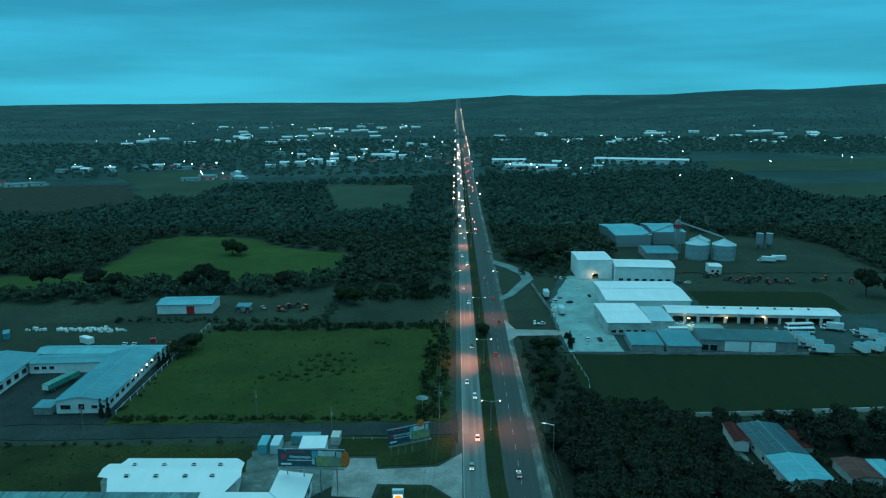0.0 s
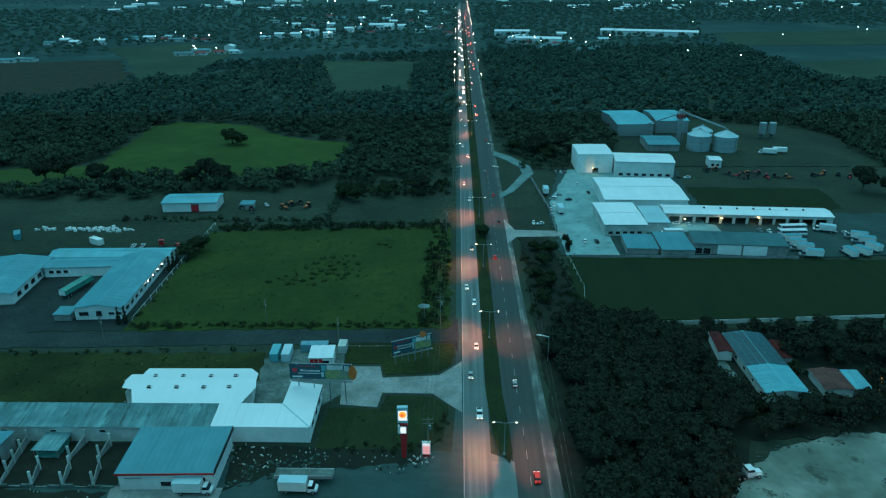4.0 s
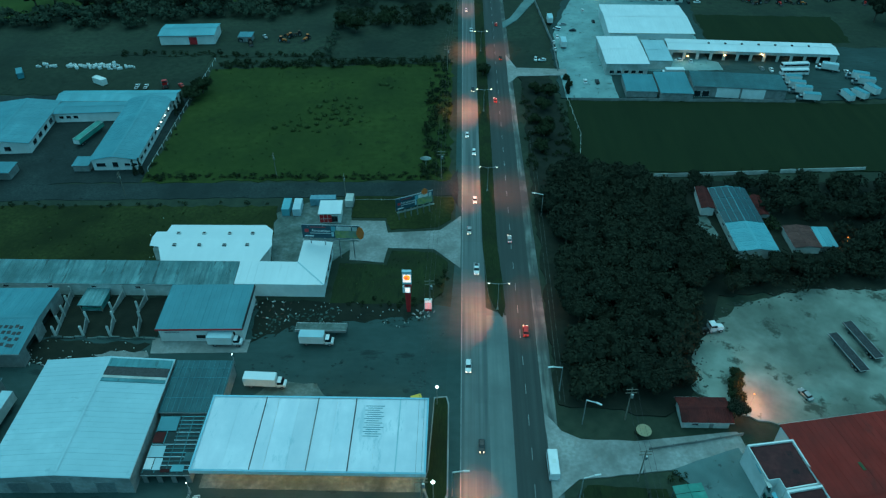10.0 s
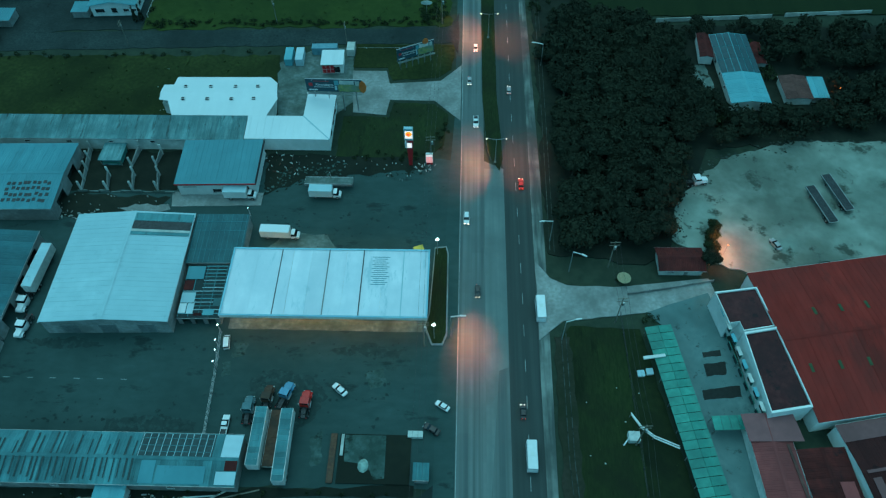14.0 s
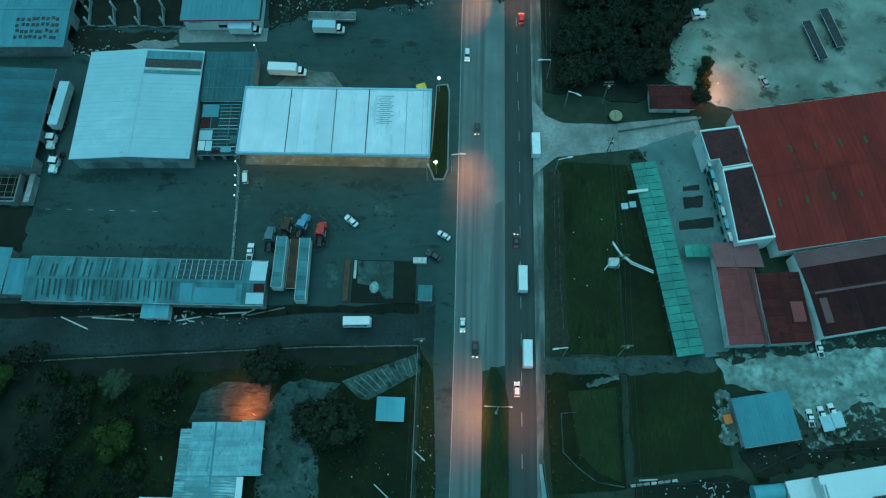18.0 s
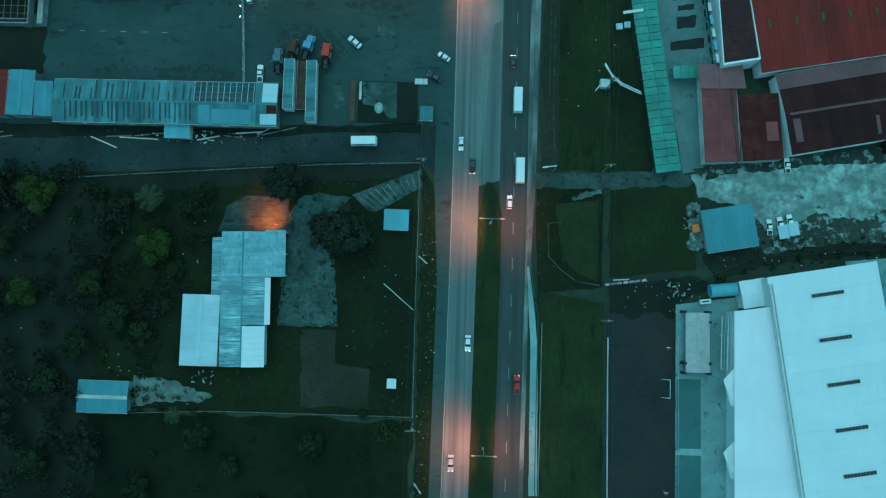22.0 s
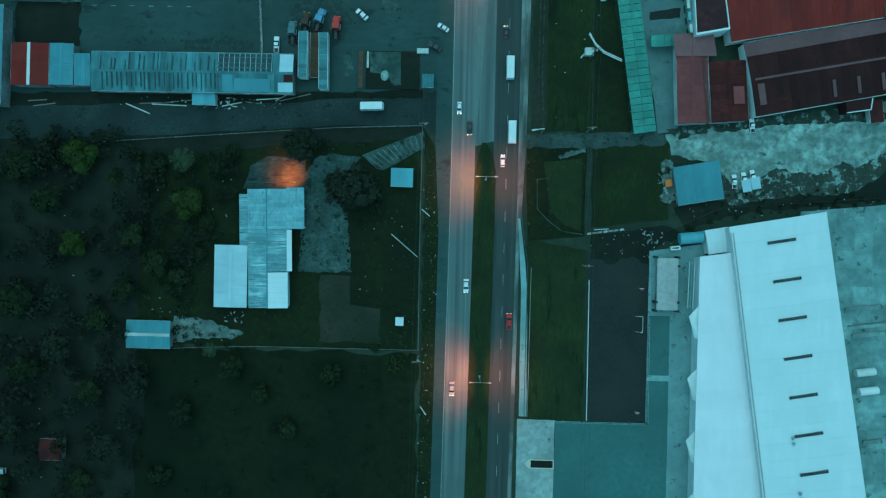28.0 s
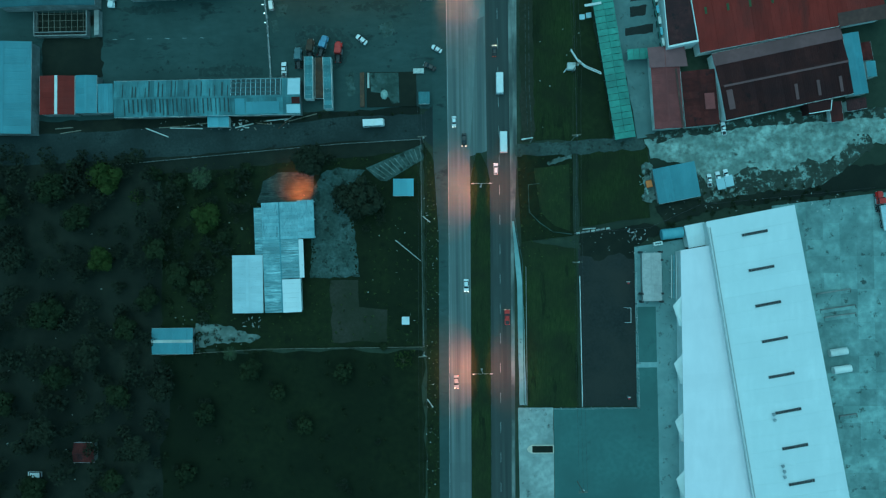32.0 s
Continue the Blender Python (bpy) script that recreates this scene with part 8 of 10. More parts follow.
put(trailer("pale flat trailer behind the works hall", 7.5, WALL, R_PALE, 1.8, 1.2), 121.0, -21.6, 8, 0.35)
put(TR, -130.9, 233.3, 20, 0.35, "red tractor unit behind the white building")
put(RCAR, -124.4, 233.4, 40, 0.35, "red car behind the white building")
put(trailer("long green trailer in the courtyard", 14, R_TEAL, R_TEAL, 3.0), -144.8, 192, -14, 0.35)
put(WPICK, -100.9, 283.3, 30, 0.35, "white truck cab standing in a field yard")


def machine(label, paint):
    """Wheeled loader or farm tractor seen from afar."""
    ob = thing("tractor", label, "tractor")
    part("engine", hull([(0, 0.4, 0.45, 0.6, 1.2, 1.4), (1.8, 0.35, 0.4, 0.6, 1.1, 1.3)]), paint, ob)
    part("cab", cabin(-1.2, -1.0, -0.1, 0.1, 0.7, 0.6, 1.0, 2.3), GLASS, ob)
    part("cab_roof", Shape().box(-0.7, 0.7, -1.15, 0.0, 2.3, 2.4), paint, ob)
    part("boom", Shape().beam((0.3, 1.6, 1.2), (0.3, 3.0, 0.6), 0.2), paint, ob)
    part("bucket", Shape().loft([[(x, 2.8, 0.15), (x, 3.5, 0.2), (x, 2.9, 0.9)] for x in (-0.9, 0.9)]), DARKSTEEL, ob)
    wheels(ob, [(-0.85, -0.8), (0.85, -0.8)], 0.75, 0.45)
    wheels(ob, [(-0.7, 1.3), (0.7, 1.3)], 0.5, 0.35)
    return ob


MO, MR, MD = machine("orange digger standing in a field yard", ORANGE), machine("red farm tractor in the plant yard", PAINT_R), machine("dark old machine in the plant yard", RUSTY)
for i, (x, y) in enumerate([(-111, 279.4), (-89.5, 283.5), (-86, 285.8), (-81.1, 281.3), (-106, 276), (-92, 279)]):
    put(MO if i % 2 else MD, x, y, 50 * i, 0.35, "orange and rusty machine by the farm shed", "machines by the farm shed")
for i, (x, y) in enumerate([(121.5, 341.2), (126.9, 343.9), (135, 331.5), (138.6, 329.2), (144.3, 332.6), (149, 329.3), (154, 330.8), (159.4, 329.4), (174.9, 333), (188.3, 334.6), (141, 336), (147, 337), (131, 335), (181, 336), (192, 330)]):
    put((MD, MO, MR)[i % 3 if i % 4 else 0], x, y, 37 * i, 0.35, "old machine in the plant yard", "machines in the plant yard")


# ---- lamps, poles, signs ----
def street_spot(x, y, z, energy, tx, ty):
    d = bpy.data.lights.new("street_light", "SPOT")
    d.energy, d.color, d.spot_size, d.spot_blend, d.shadow_soft_size = energy, (1.0, 0.27, 0.10), radians(84), 1.0, 0.15
    back = Vector((x - tx, y - ty, z)).normalized()
    along = (Vector((0, 1, 0)) - back * back.y).normalized()
    side = along.cross(back)
    m = Matrix([[*(side[i], along[i], back[i]), (x, y, z)[i]] for i in range(3)] + [[0, 0, 0, 1]])
    new("street_light", d).matrix_world = m @ Matrix.Diagonal((1.0, 2.1, 1.0, 1))


def double_lamp(label="tall steel street lamp with two lit heads"):
    ob = thing("street_lamp", label, "street lamp", group="street lamps along the median")
    part("base", Shape().box(-0.3, 0.3, -0.3, 0.3, 0, 0.25), CONCRETE, ob)
    part("pole", Shape().tube((0, 0, 0.25), (0, 0, 9.0), 0.10, 0.06, 10), STEEL, ob)
    for s in (-1, 1):
        arm = part("arm", Shape().tube((0, 0, 8.8), (s * 2.4, 0, 9.2), 0.045, 0.035, 6), STEEL, ob)
        part("lamp_head", Shape().loft([[(s * 2.2, -0.16, 9.14), (s * 2.2, 0.16, 9.14), (s * 2.2, 0.1, 9.3), (s * 2.2, -0.1, 9.3)], [(s * 3.0, -0.12, 9.2), (s * 3.0, 0.12, 9.2), (s * 3.0, 0.08, 9.32), (s * 3.0, -0.08, 9.32)]]), STEEL, arm)
        part("lens", Shape().box(s * 2.62 - 0.22, s * 2.62 + 0.22, -0.12, 0.12, 9.05, 9.13), L_SODIUM, arm)
    return ob


LAMP = double_lamp()
for i, y in enumerate([-121, -65.8, -10.3, 105.4, 160.7, 214.6, 270, 426.2, 479.6, 540.9] + [600 + 60 * k for k in range(14)]):
    x = axis(y) + (0.3 if y < 0 else 0.0 if y < 110 else -1.3)
    if i == 0:
        LAMP.matrix_basis = pose(x, y, 0.25)
    else:
        copy_thing(LAMP, pose(x, y, 0.25 + relief(x, y)))
    if -70 < y < 275:
        for s in (-1, 1):
            street_spot(x + s * 2.62, y, 9.2, (13000 if y < 200 else 16000) if s < 0 else 6200, x + s * 7.0, y)


def side_lamp(label, lit=True):
    ob = thing("roadside_lamp", label, "street lamp", group="roadside lamps")
    part("pole", Shape().tube((0, 0, 0), (0, 0, 8.6), 0.13, 0.08, 8), CONCRETE, ob)
    arm = part("arm", Shape().tube((0, 0, 8.4), (-2.4, 0, 9.0), 0.13, 0.11, 8), WHITE, ob)
    part("lamp_head", Shape().loft([[(-2.2, -0.22, 8.92), (-2.2, 0.22, 8.92), (-2.2, 0.16, 9.14), (-2.2, -0.16, 9.14)], [(-3.5, -0.18, 8.96), (-3.5, 0.18, 8.96), (-3.5, 0.12, 9.12), (-3.5, -0.12, 9.12)]]), WHITE, arm)
    if lit:
        part("lens", Shape().box(-2.9, -2.3, -0.12, 0.12, 8.86, 8.92), L_SODIUM, arm)
    return ob


SL = side_lamp("concrete roadside lamp with a white arm")
first = True
for x, y, a in [(14.9, 147, 0), (13.6, 78.0, 10), (17.8, 68.7, 150), (14.7, 49.2, 190), (-11.2, 50.0, 180), (9.6, 321.3, 0), (-12.6, 321.3, 180), (8.6, 368.4, 0), (-12.8, 368.4, 180), (15.5, 3.0, 10)]:
    if first:
        SL.matrix_basis, first = pose(x, y, 0, 0, 0, a), False
    else:
        copy_thing(SL, pose(x, y, 0, 0, 0, a))
street_spot(-9.0, 50, 8.8, 9500, -7.0, 47)
for y in (426.2, 479.6, 540.9, 600, 660, 720):
    street_spot(axis(y) - 3.9, y, 9.2, 9000, axis(y) - 5.8, y)
street_spot(-9.9, 321, 8.8, 5000, -8, 321)
street_spot(-10.0, 368, 8.8, 5000, -8, 368)


def utility_pole(label="tall utility pole with two cross-arms", h=11.0):
    ob = thing("utility_pole", label, "utility pole", group="utility poles")
    part("pole", Shape().tube((0, 0, 0), (0, 0, h), 0.17, 0.10, 8), WOOD, ob)
    for z in (h - 0.5, h - 1.6):
        part("cross_arm", Shape().box(-1.3, 1.3, -0.06, 0.06, z - 0.08, z + 0.08), WOOD, ob)
    part("transformer", Shape().tube((0.4, 0, h - 3.2), (0.4, 0, h - 2.2), 0.28, 0.28, 10), STEEL, ob)
    return ob


UP = utility_pole()
WEST_LINE = [(-18.2, -120), (-17.6, -60.5), (-17.0, 3.6), (-17.2, 47), (-17.8, 104.6), (-16.6, 167.8), (-16.2, 250.5), (-13.8, 316), (-14.2, 390), (-14.6, 470)]
EAST_LINE = [(28.2, -100), (27.9, -33.7), (28.0, 3.3), (28.6, 24.2), (27.6, 54.3), (27.6, 70.1)]
placed = False
for line in (WEST_LINE, EAST_LINE):
    for x, y in line:
        if placed:
            copy_thing(UP, pose(x, y, 0, 0, 0, 4))
        else:
            UP.matrix_basis, placed = pose(x, y, 0, 0, 0, 4), True
    for (x0, y0), (x1, y1) in zip(line, line[1:]):
        for dx, z in ((-1.15, 10.75), (0, 10.75), (1.15, 10.75)):
            pts = [(x0 + (x1 - x0) * k / 6 + dx, y0 + (y1 - y0) * k / 6, z - 0.9 * (1 - (2 * k / 6 - 1) ** 2)) for k in range(7)]
            s = Shape().loft([[(x + a, y, z + b) for a, b in ((-0.02, -0.02), (0.02, -0.02), (0.02, 0.02), (-0.02, 0.02))] for x, y, z in pts])
            whole("power_cable", s, DARKSTEEL, "sagging dark power cable between two poles", "cable", group="power cables")
for x, y in ((-46.9, 155.8), (-71.7, 167.6), (-118.4, 155.6)):
    copy_thing(UP, pose(x, y, 0, 0, 0, 90) @ Matrix.Scale(0.85, 4))


def letters(body, size, material, parent, at, name="lettering"):
    cu = bpy.data.curves.new(name, "FONT")
    cu.body, cu.size, cu.extrude, cu.align_x, cu.align_y = body, size, 0.02, "CENTER", "CENTER"
    tmp = bpy.data.objects.new(name, cu)
    scene.collection.objects.link(tmp)
    me = bpy.data.meshes.new_from_object(tmp.evaluated_get(bpy.context.evaluated_depsgraph_get()))
    bpy.data.objects.remove(tmp)
    me.materials.clear()
    me.materials.append(material)
    ob = new(name, me)
    ob.parent, ob.matrix_basis = parent, at
    return ob


GREENPIC = surface("hoarding_green_print", (0.10, 0.20, 0.06), (0.45, 0.40, 0.08), (0.20, 0.26, 0.22), 0.9, 0.25, 0.5, bump=0)


def hoarding(label, x, y, turn, w, z0, z1, posts, crest=False):
    ob = thing("billboard", label, "billboard", x, y, 0, turn)
    h = z1 - z0
    part("panel", Shape().box(-w / 2, w / 2, -0.1, 0.1, z0, z1), SIGN_BLUE, ob)
    part("picture", Shape().box(w * 0.07, w / 2 - 0.2, -0.13, -0.102, z0 + 0.2, z0 + h * 0.62), GREENPIC, ob)
    part("upper_picture", Shape().box(w * 0.1, w * 0.36, -0.13, -0.102, z0 + h * 0.64, z1 - 0.2), WALL, ob)
    part("logo", Shape().box(-w * 0.45, -w * 0.38, -0.13, -0.102, z0 + h * 0.45, z0 + h * 0.45 + w * 0.07), SIGN_RED, ob)
    letters("Almacenajes", h * 0.24, WHITE, ob, pose(-w * 0.17, -0.14, z0 + h * 0.58, 90, 0, 0))
    part("text_bar", Shape().box(-w * 0.36, 0, -0.13, -0.102, z0 + h * 0.36, z0 + h * 0.40), WHITE, ob)
    part("text_bar", Shape().box(-w * 0.46, -w * 0.30, -0.13, -0.102, z0 + h * 0.10, z0 + h * 0.20), WHITE, ob)
    part("text_bar", Shape().box(-w * 0.36, -w * 0.08, -0.13, -0.102, z1 - h * 0.16, z1 - h * 0.12), SIGN_RED, ob)
    part("pale_panel", Shape().box(w * 0.01, w * 0.09, -0.13, -0.102, z0 + h * 0.55, z1 - 0.25), R_MID, ob)
    part("pale_panel", Shape().box(w * 0.38, w * 0.46, -0.13, -0.102, z0 + h * 0.55, z1 - 0.3), WALL, ob)
    part("pale_panel", Shape().box(w * 0.01, w * 0.05, -0.13, -0.102, z0 + h * 0.15, z0 + h * 0.5), R_ZINC, ob)
    rim = [(0.0, 0.0), (0.5, -0.25), (1.1, 0.1), (1.3, 0.7), (0.9, 1.3), (0.4, 1.5), (-0.1, 1.1), (-0.3, 0.5)]
    ox, oz, k = (w * 0.22, z1 - 0.3, 1.3) if crest else (w / 2 - 0.5, z0 + 0.5, h / 1.7)
    part("orange_cutout", Shape().loft([[(ox + k * (a if crest else a * 0.55), yy, oz + k * b) for a, b in rim] for yy in (-0.27, -0.15)]), ORANGE, ob)
    part("frame", Shape().box(-w / 2 - 0.1, w / 2 + 0.1, 0.1, 0.25, z0 - 0.15, z0).box(-w / 2 - 0.1, w / 2 + 0.1, 0.1, 0.25, z1, z1 + 0.12), STEEL, ob)
    for i in range(posts):
        px = -w / 2 + w * (i + 0.5) / posts
        part("post", Shape().box(px - 0.14, px + 0.14, 0.25, 0.5, 0, z1 - 0.3), STEEL, ob)
        part("lamp_bracket", Shape().beam((px, 0.1, z1), (px, -1.1, z1 + 0.3), 0.08), STEEL, ob)
    part("catwalk", Shape().box(-w / 2, w / 2, -1.1, -0.3, z0 - 0.25, z0 - 0.18), STEEL, ob)
    return ob


hoarding("large navy billboard with white lettering and an orange cut-out", -46.4, 125.6, -1.5, 16.2, 7.6, 12.0, 4)
hoarding("navy roadside billboard with white lettering on many posts", -24.2, 146.6, 25, 12.2, 3.8, 8.0, 6, True)

pylon = thing("fuel_sign", "tall red fuel station sign with lit boxes", "sign", -23.6, 104.2, 0.03)
part("column", Shape().loft([[(-0.35, -0.3, 0), (0.55, -0.3, 0), (0.55, 0.3, 0), (-0.35, 0.3, 0)], [(-0.75, -0.3, 9.4), (1.15, -0.3, 9.4), (1.15, 0.3, 9.4), (-0.75, 0.3, 9.4)]]), SIGN_RED, pylon)
top = part("top_box", Shape().box(-1.2, 1.2, -0.45, 0.45, 10.0, 14.2), R_ZINC, pylon)
part("lit_face", Shape().box(-0.95, 1.05, -0.5, -0.452, 10.7, 13.3), L_SIGN, top)
part("emblem", Shape().tube((0.05, -0.56, 12.3), (0.05, -0.505, 12.3), 0.85, 0.85, 20), glow("amber_emblem", (1.0, 0.36, 0.03), 0.9), top)
part("emblem_mark", Shape().tube((-0.1, -0.62, 12.2), (-0.1, -0.565, 12.2), 0.36, 0.36, 14), glow("red_emblem", (0.9, 0.08, 0.04), 1.2), top)
part("neck", Shape().box(-0.6, 0.7, -0.25, 0.25, 9.4, 10.0), SIGN_RED, pylon)
mid = part("price_box", Shape().box(-1.15, 0.85, -0.42, 0.42, 7.0, 9.0), WHITE, pylon)
part("lit_face", Shape().box(-0.55, 0.7, -0.47, -0.422, 7.2, 8.8), L_SIGN, mid)
psign = thing("price_sign", "low lit price sign beside a shrub bed", "sign", -18.3, 104.6, 0.03)
part("base", Shape().box(-0.9, 0.9, -0.25, 0.25, 0, 0.8), SIGN_RED, psign)
face = part("box", Shape().box(-1.0, 1.0, -0.3, 0.3, 0.8, 4.2), WHITE, psign)
for i in range(4):
    part("price_bar", Shape().box(-0.8, 0.8, -0.36, -0.302, 1.0 + i * 0.78, 1.55 + i * 0.78), glow("pink_sign_bar", (1.0, 0.35, 0.35), 0.8) if i < 3 else L_SIGN, face)
oval = thing("oval_sign", "pale oval sign on a post in the field edge", "sign", -21.9, 172.6)
part("post", Shape().tube((0, 0, 0), (0, 0, 4.4), 0.1, 0.1, 8), STEEL, oval)
part("plate", Shape().loft([[(1.9 * math.cos(t), -0.08 + d, 4.9 + 0.75 * math.sin(t)) for t in [math.tau * i / 18 for i in range(18)]] for d in (0, 0.16)]), WALL, oval)

# ---- hipped white hall on the forecourt ----
hip = thing("white_hall", "low hall with a bright white hipped roof", "hall", -82, 126, 0)
part("wall", Shape().prism([(-13.2, 8.2), (13.8, 8.6), (16.2, 5.6), (17.4, -1.8), (15.2, -7.8), (-10.8, -8.2), (-13.2, -2.6), (-15.6, -2.2), (-15.8, 4.0), (-13.2, 4.2)], 0, 4.2), WALL, hip)
RA, RB = (-8.5, 0.4), (9.5, 0.4)
for half in ([(-98.2, 126.6), (-98.3, 130.3), (-95.4, 130.4), (-95.6, 134.8), (-67.5, 135.3), (-64.7, 131.9), (-63.8, 126.6)], [(-63.8, 126.6), (-63.3, 124.3), (-66.2, 117.7), (-93, 117.3), (-95.5, 123.3), (-98.1, 123.7), (-98.2, 126.6)]):
    pts = [(x + 82, y - 126, 6.2 - 0.2 * abs(y - 126.6)) for x, y in half]
    n = len(pts)
    part("roof_slope", Shape().add(pts + [(a, b, c - 0.08) for a, b, c in pts], [tuple(range(n)), tuple(range(2 * n - 1, n - 1, -1))] + [(i, i + n, (i + 1) % n + n, (i + 1) % n) for i in range(n)]), R_WHITE, hip)
for x, y in [(-91.4, 129.2), (-84.0, 129.3), (-76.6, 129.4), (-70.0, 129.6), (-91.0, 123.9), (-83.9, 124.0), (-76.8, 124.1), (-70.3, 124.3)]:
    v = part("roof_vent", Shape().box(x + 82 - 0.6, x + 82 + 0.6, y - 126 - 0.4, y - 126 + 0.4, 5.3, 6.1), WHITE, hip)
    part("louvre", Shape().box(x + 82 - 0.5, x + 82 + 0.5, y - 126 - 0.43, y - 126 - 0.40, 5.6, 6.0), DARKSTEEL, v)
    part("cap", Shape().box(x + 82 - 0.45, x + 82 + 0.45, y - 126 - 0.3, y - 126 + 0.3, 6.1, 6.13), DARKSTEEL, v)


# ---- containers, tanks, boxes ----
def container(x, y, turn, l, paint, label):
    ob = thing("container", label, "container", x, y, 0.05, turn)
    n = int(l / 0.3)
    wave = [(1.2 + 0.03 * (i // 2 % 2), -l / 2 + l * i / n) for i in range(n + 1)]
    part("body", Shape().prism(wave + [(-x, y) for x, y in wave[::-1]], 0.15, 2.6), paint, ob, "corrugated steel body")
    part("roof", Shape().box(-1.22, 1.22, -l / 2 - 0.02, l / 2 + 0.02, 2.6, 2.66), paint, ob)
    part("door", Shape().box(-1.1, 1.1, -l / 2 - 0.06, -l / 2, 0.25, 2.5), paint, ob)


container(-64.4, 148.8, 2, 6, R_MID, "pale blue-grey shipping container on the forecourt")
container(-61.0, 148.8, 2, 6, R_PALE, "dull white shipping container on the forecourt")
container(-53.6, 152.6, 92, 8, TARP, "blue-green shipping container behind the shop")
container(-19.6, 72.9, 20, 2.4, YELLOW, "small yellow cabinet behind the canopy")
container(-45.2, 152.8, 0, 4, WALL, "grey utility cabinet by a pole")
container(-158.7, 235.8, 60, 6, WHITE, "white site cabin in the storage yard")
container(-195, 242, 30, 6, R_BLUE, "blue-grey site cabin in the storage yard")

drum = thing("water_tank", "white plastic tank lying in the yard", "tank", group="white tanks in the storage yard")
part("shell", Shape().loft([[(0.8 * k * math.cos(t), 0.8 * k * math.sin(t), z) for t in [math.tau * i / 10 for i in range(10)]] for k, z in ((0.85, 0), (1, 0.2), (1, 1.2), (0.7, 1.45))]), WHITE, drum)
part("lid", Shape().tube((0, 0, 1.45), (0, 0, 1.55), 0.3, 0.3, 8), BLOCK, drum)
rd = random.Random(3)
for i in range(58):
    x, y = (-178.4 + (i % 29) * 1.0 + rd.uniform(-0.3, 0.3), 250.6 + (i // 29) * 2.0 + rd.uniform(-1.8, 1.8)) if i < 50 else (-192 + (i - 50) * 1.1, 251 + rd.uniform(-1, 2))
    if i == 0:
        drum.matrix_basis = pose(x, y, 0.03)
    else:
        copy_thing(drum, pose(x, y, 0.03, 0, 0, rd.uniform(0, 90)) @ Matrix.Scale(rd.uniform(0.5, 0.95), 4))

# grain silos, elevator and conveyor
silo = thing("grain_silo", "round corrugated steel grain silo with a conical roof", "silo", group="grain silos")
for i in range(9):
    part("ring", Shape().tube((0, 0, i * 1.05), (0, 0, i * 1.05 + 1.0), 6.7, 6.7, 28), surface("silo_steel", (0.30, 0.38, 0.40), (0.38, 0.46, 0.48), None, 0.8, 0.1, 0.45, 0.3, bump=0.05) if i == 0 else bpy.data.materials["silo_steel"], silo)
part("cone_roof", Shape().tube((0, 0, 9.4), (0, 0, 12.6), 7.0, 0.6, 28), R_ZINC, silo)
for i in range(14):
    a = math.tau * i / 14
    part("roof_rib", Shape().beam((6.9 * math.cos(a), 6.9 * math.sin(a), 9.5), (0.7 * math.cos(a), 0.7 * math.sin(a), 12.65), 0.1), STEEL, silo)
part("cap", Shape().tube((0, 0, 12.5), (0, 0, 13.4), 0.8, 0.5, 12), STEEL, silo)
part("ladder", Shape().box(-0.3, 0.3, -6.95, -6.75, 0, 9.4), STEEL, silo)
silo.matrix_basis = pose(131.6, 389, 0)
copy_thing(silo, pose(146.4, 386.5, 0, 0, 0, 40))
copy_thing(silo, pose(138, 404, 0, 0, 0, 80) @ Matrix.Scale(0.9, 4))
tower = thing("grain_elevator", "tall slim grain elevator with conveyors", "tower", 124, 404)
for sx in (-1.6, 1.6):
    for sy in (-1.6, 1.6):
        part("leg", Shape().box(sx - 0.2, sx + 0.2, sy - 0.2, sy + 0.2, 0, 20), STEEL, tower)
part("bucket_casing", Shape().box(-1.1, 1.1, -1.1, 1.1, 0, 21), CONCRETE, tower)
part("head_house", Shape().box(-2.2, 2.2, -2.2, 2.2, 16, 18.4), R_PINK, tower)
part("conveyor", Shape().beam((0, 0, 20), (22, -16, 13.4), 0.8), STEEL, tower)
part("conveyor", Shape().beam((0, 0, 19), (-18, 10, 9.6), 0.7), STEEL, tower)
part("mast", Shape().tube((1.2, 0, 20), (1.2, 0, 25), 0.12, 0.05, 6), STEEL, tower)
for x, y, h in ((180.4, 418, 8), (186.4, 418, 8)):
    tk = thing("storage_bin", "slim steel storage bin on legs", "silo", x, y)
    part("bin", Shape().tube((0, 0, 3), (0, 0, h + 2), 2.2, 2.2, 16).tube((0, 0, 1.2), (0, 0, 3), 0.5, 2.2, 16), STEEL, tk)
    for a in range(4):
        part("leg", Shape().beam((2 * math.cos(a * 1.57), 2 * math.sin(a * 1.57), 0), (2 * math.cos(a * 1.57), 2 * math.sin(a * 1.57), 4), 0.2), STEEL, tk)

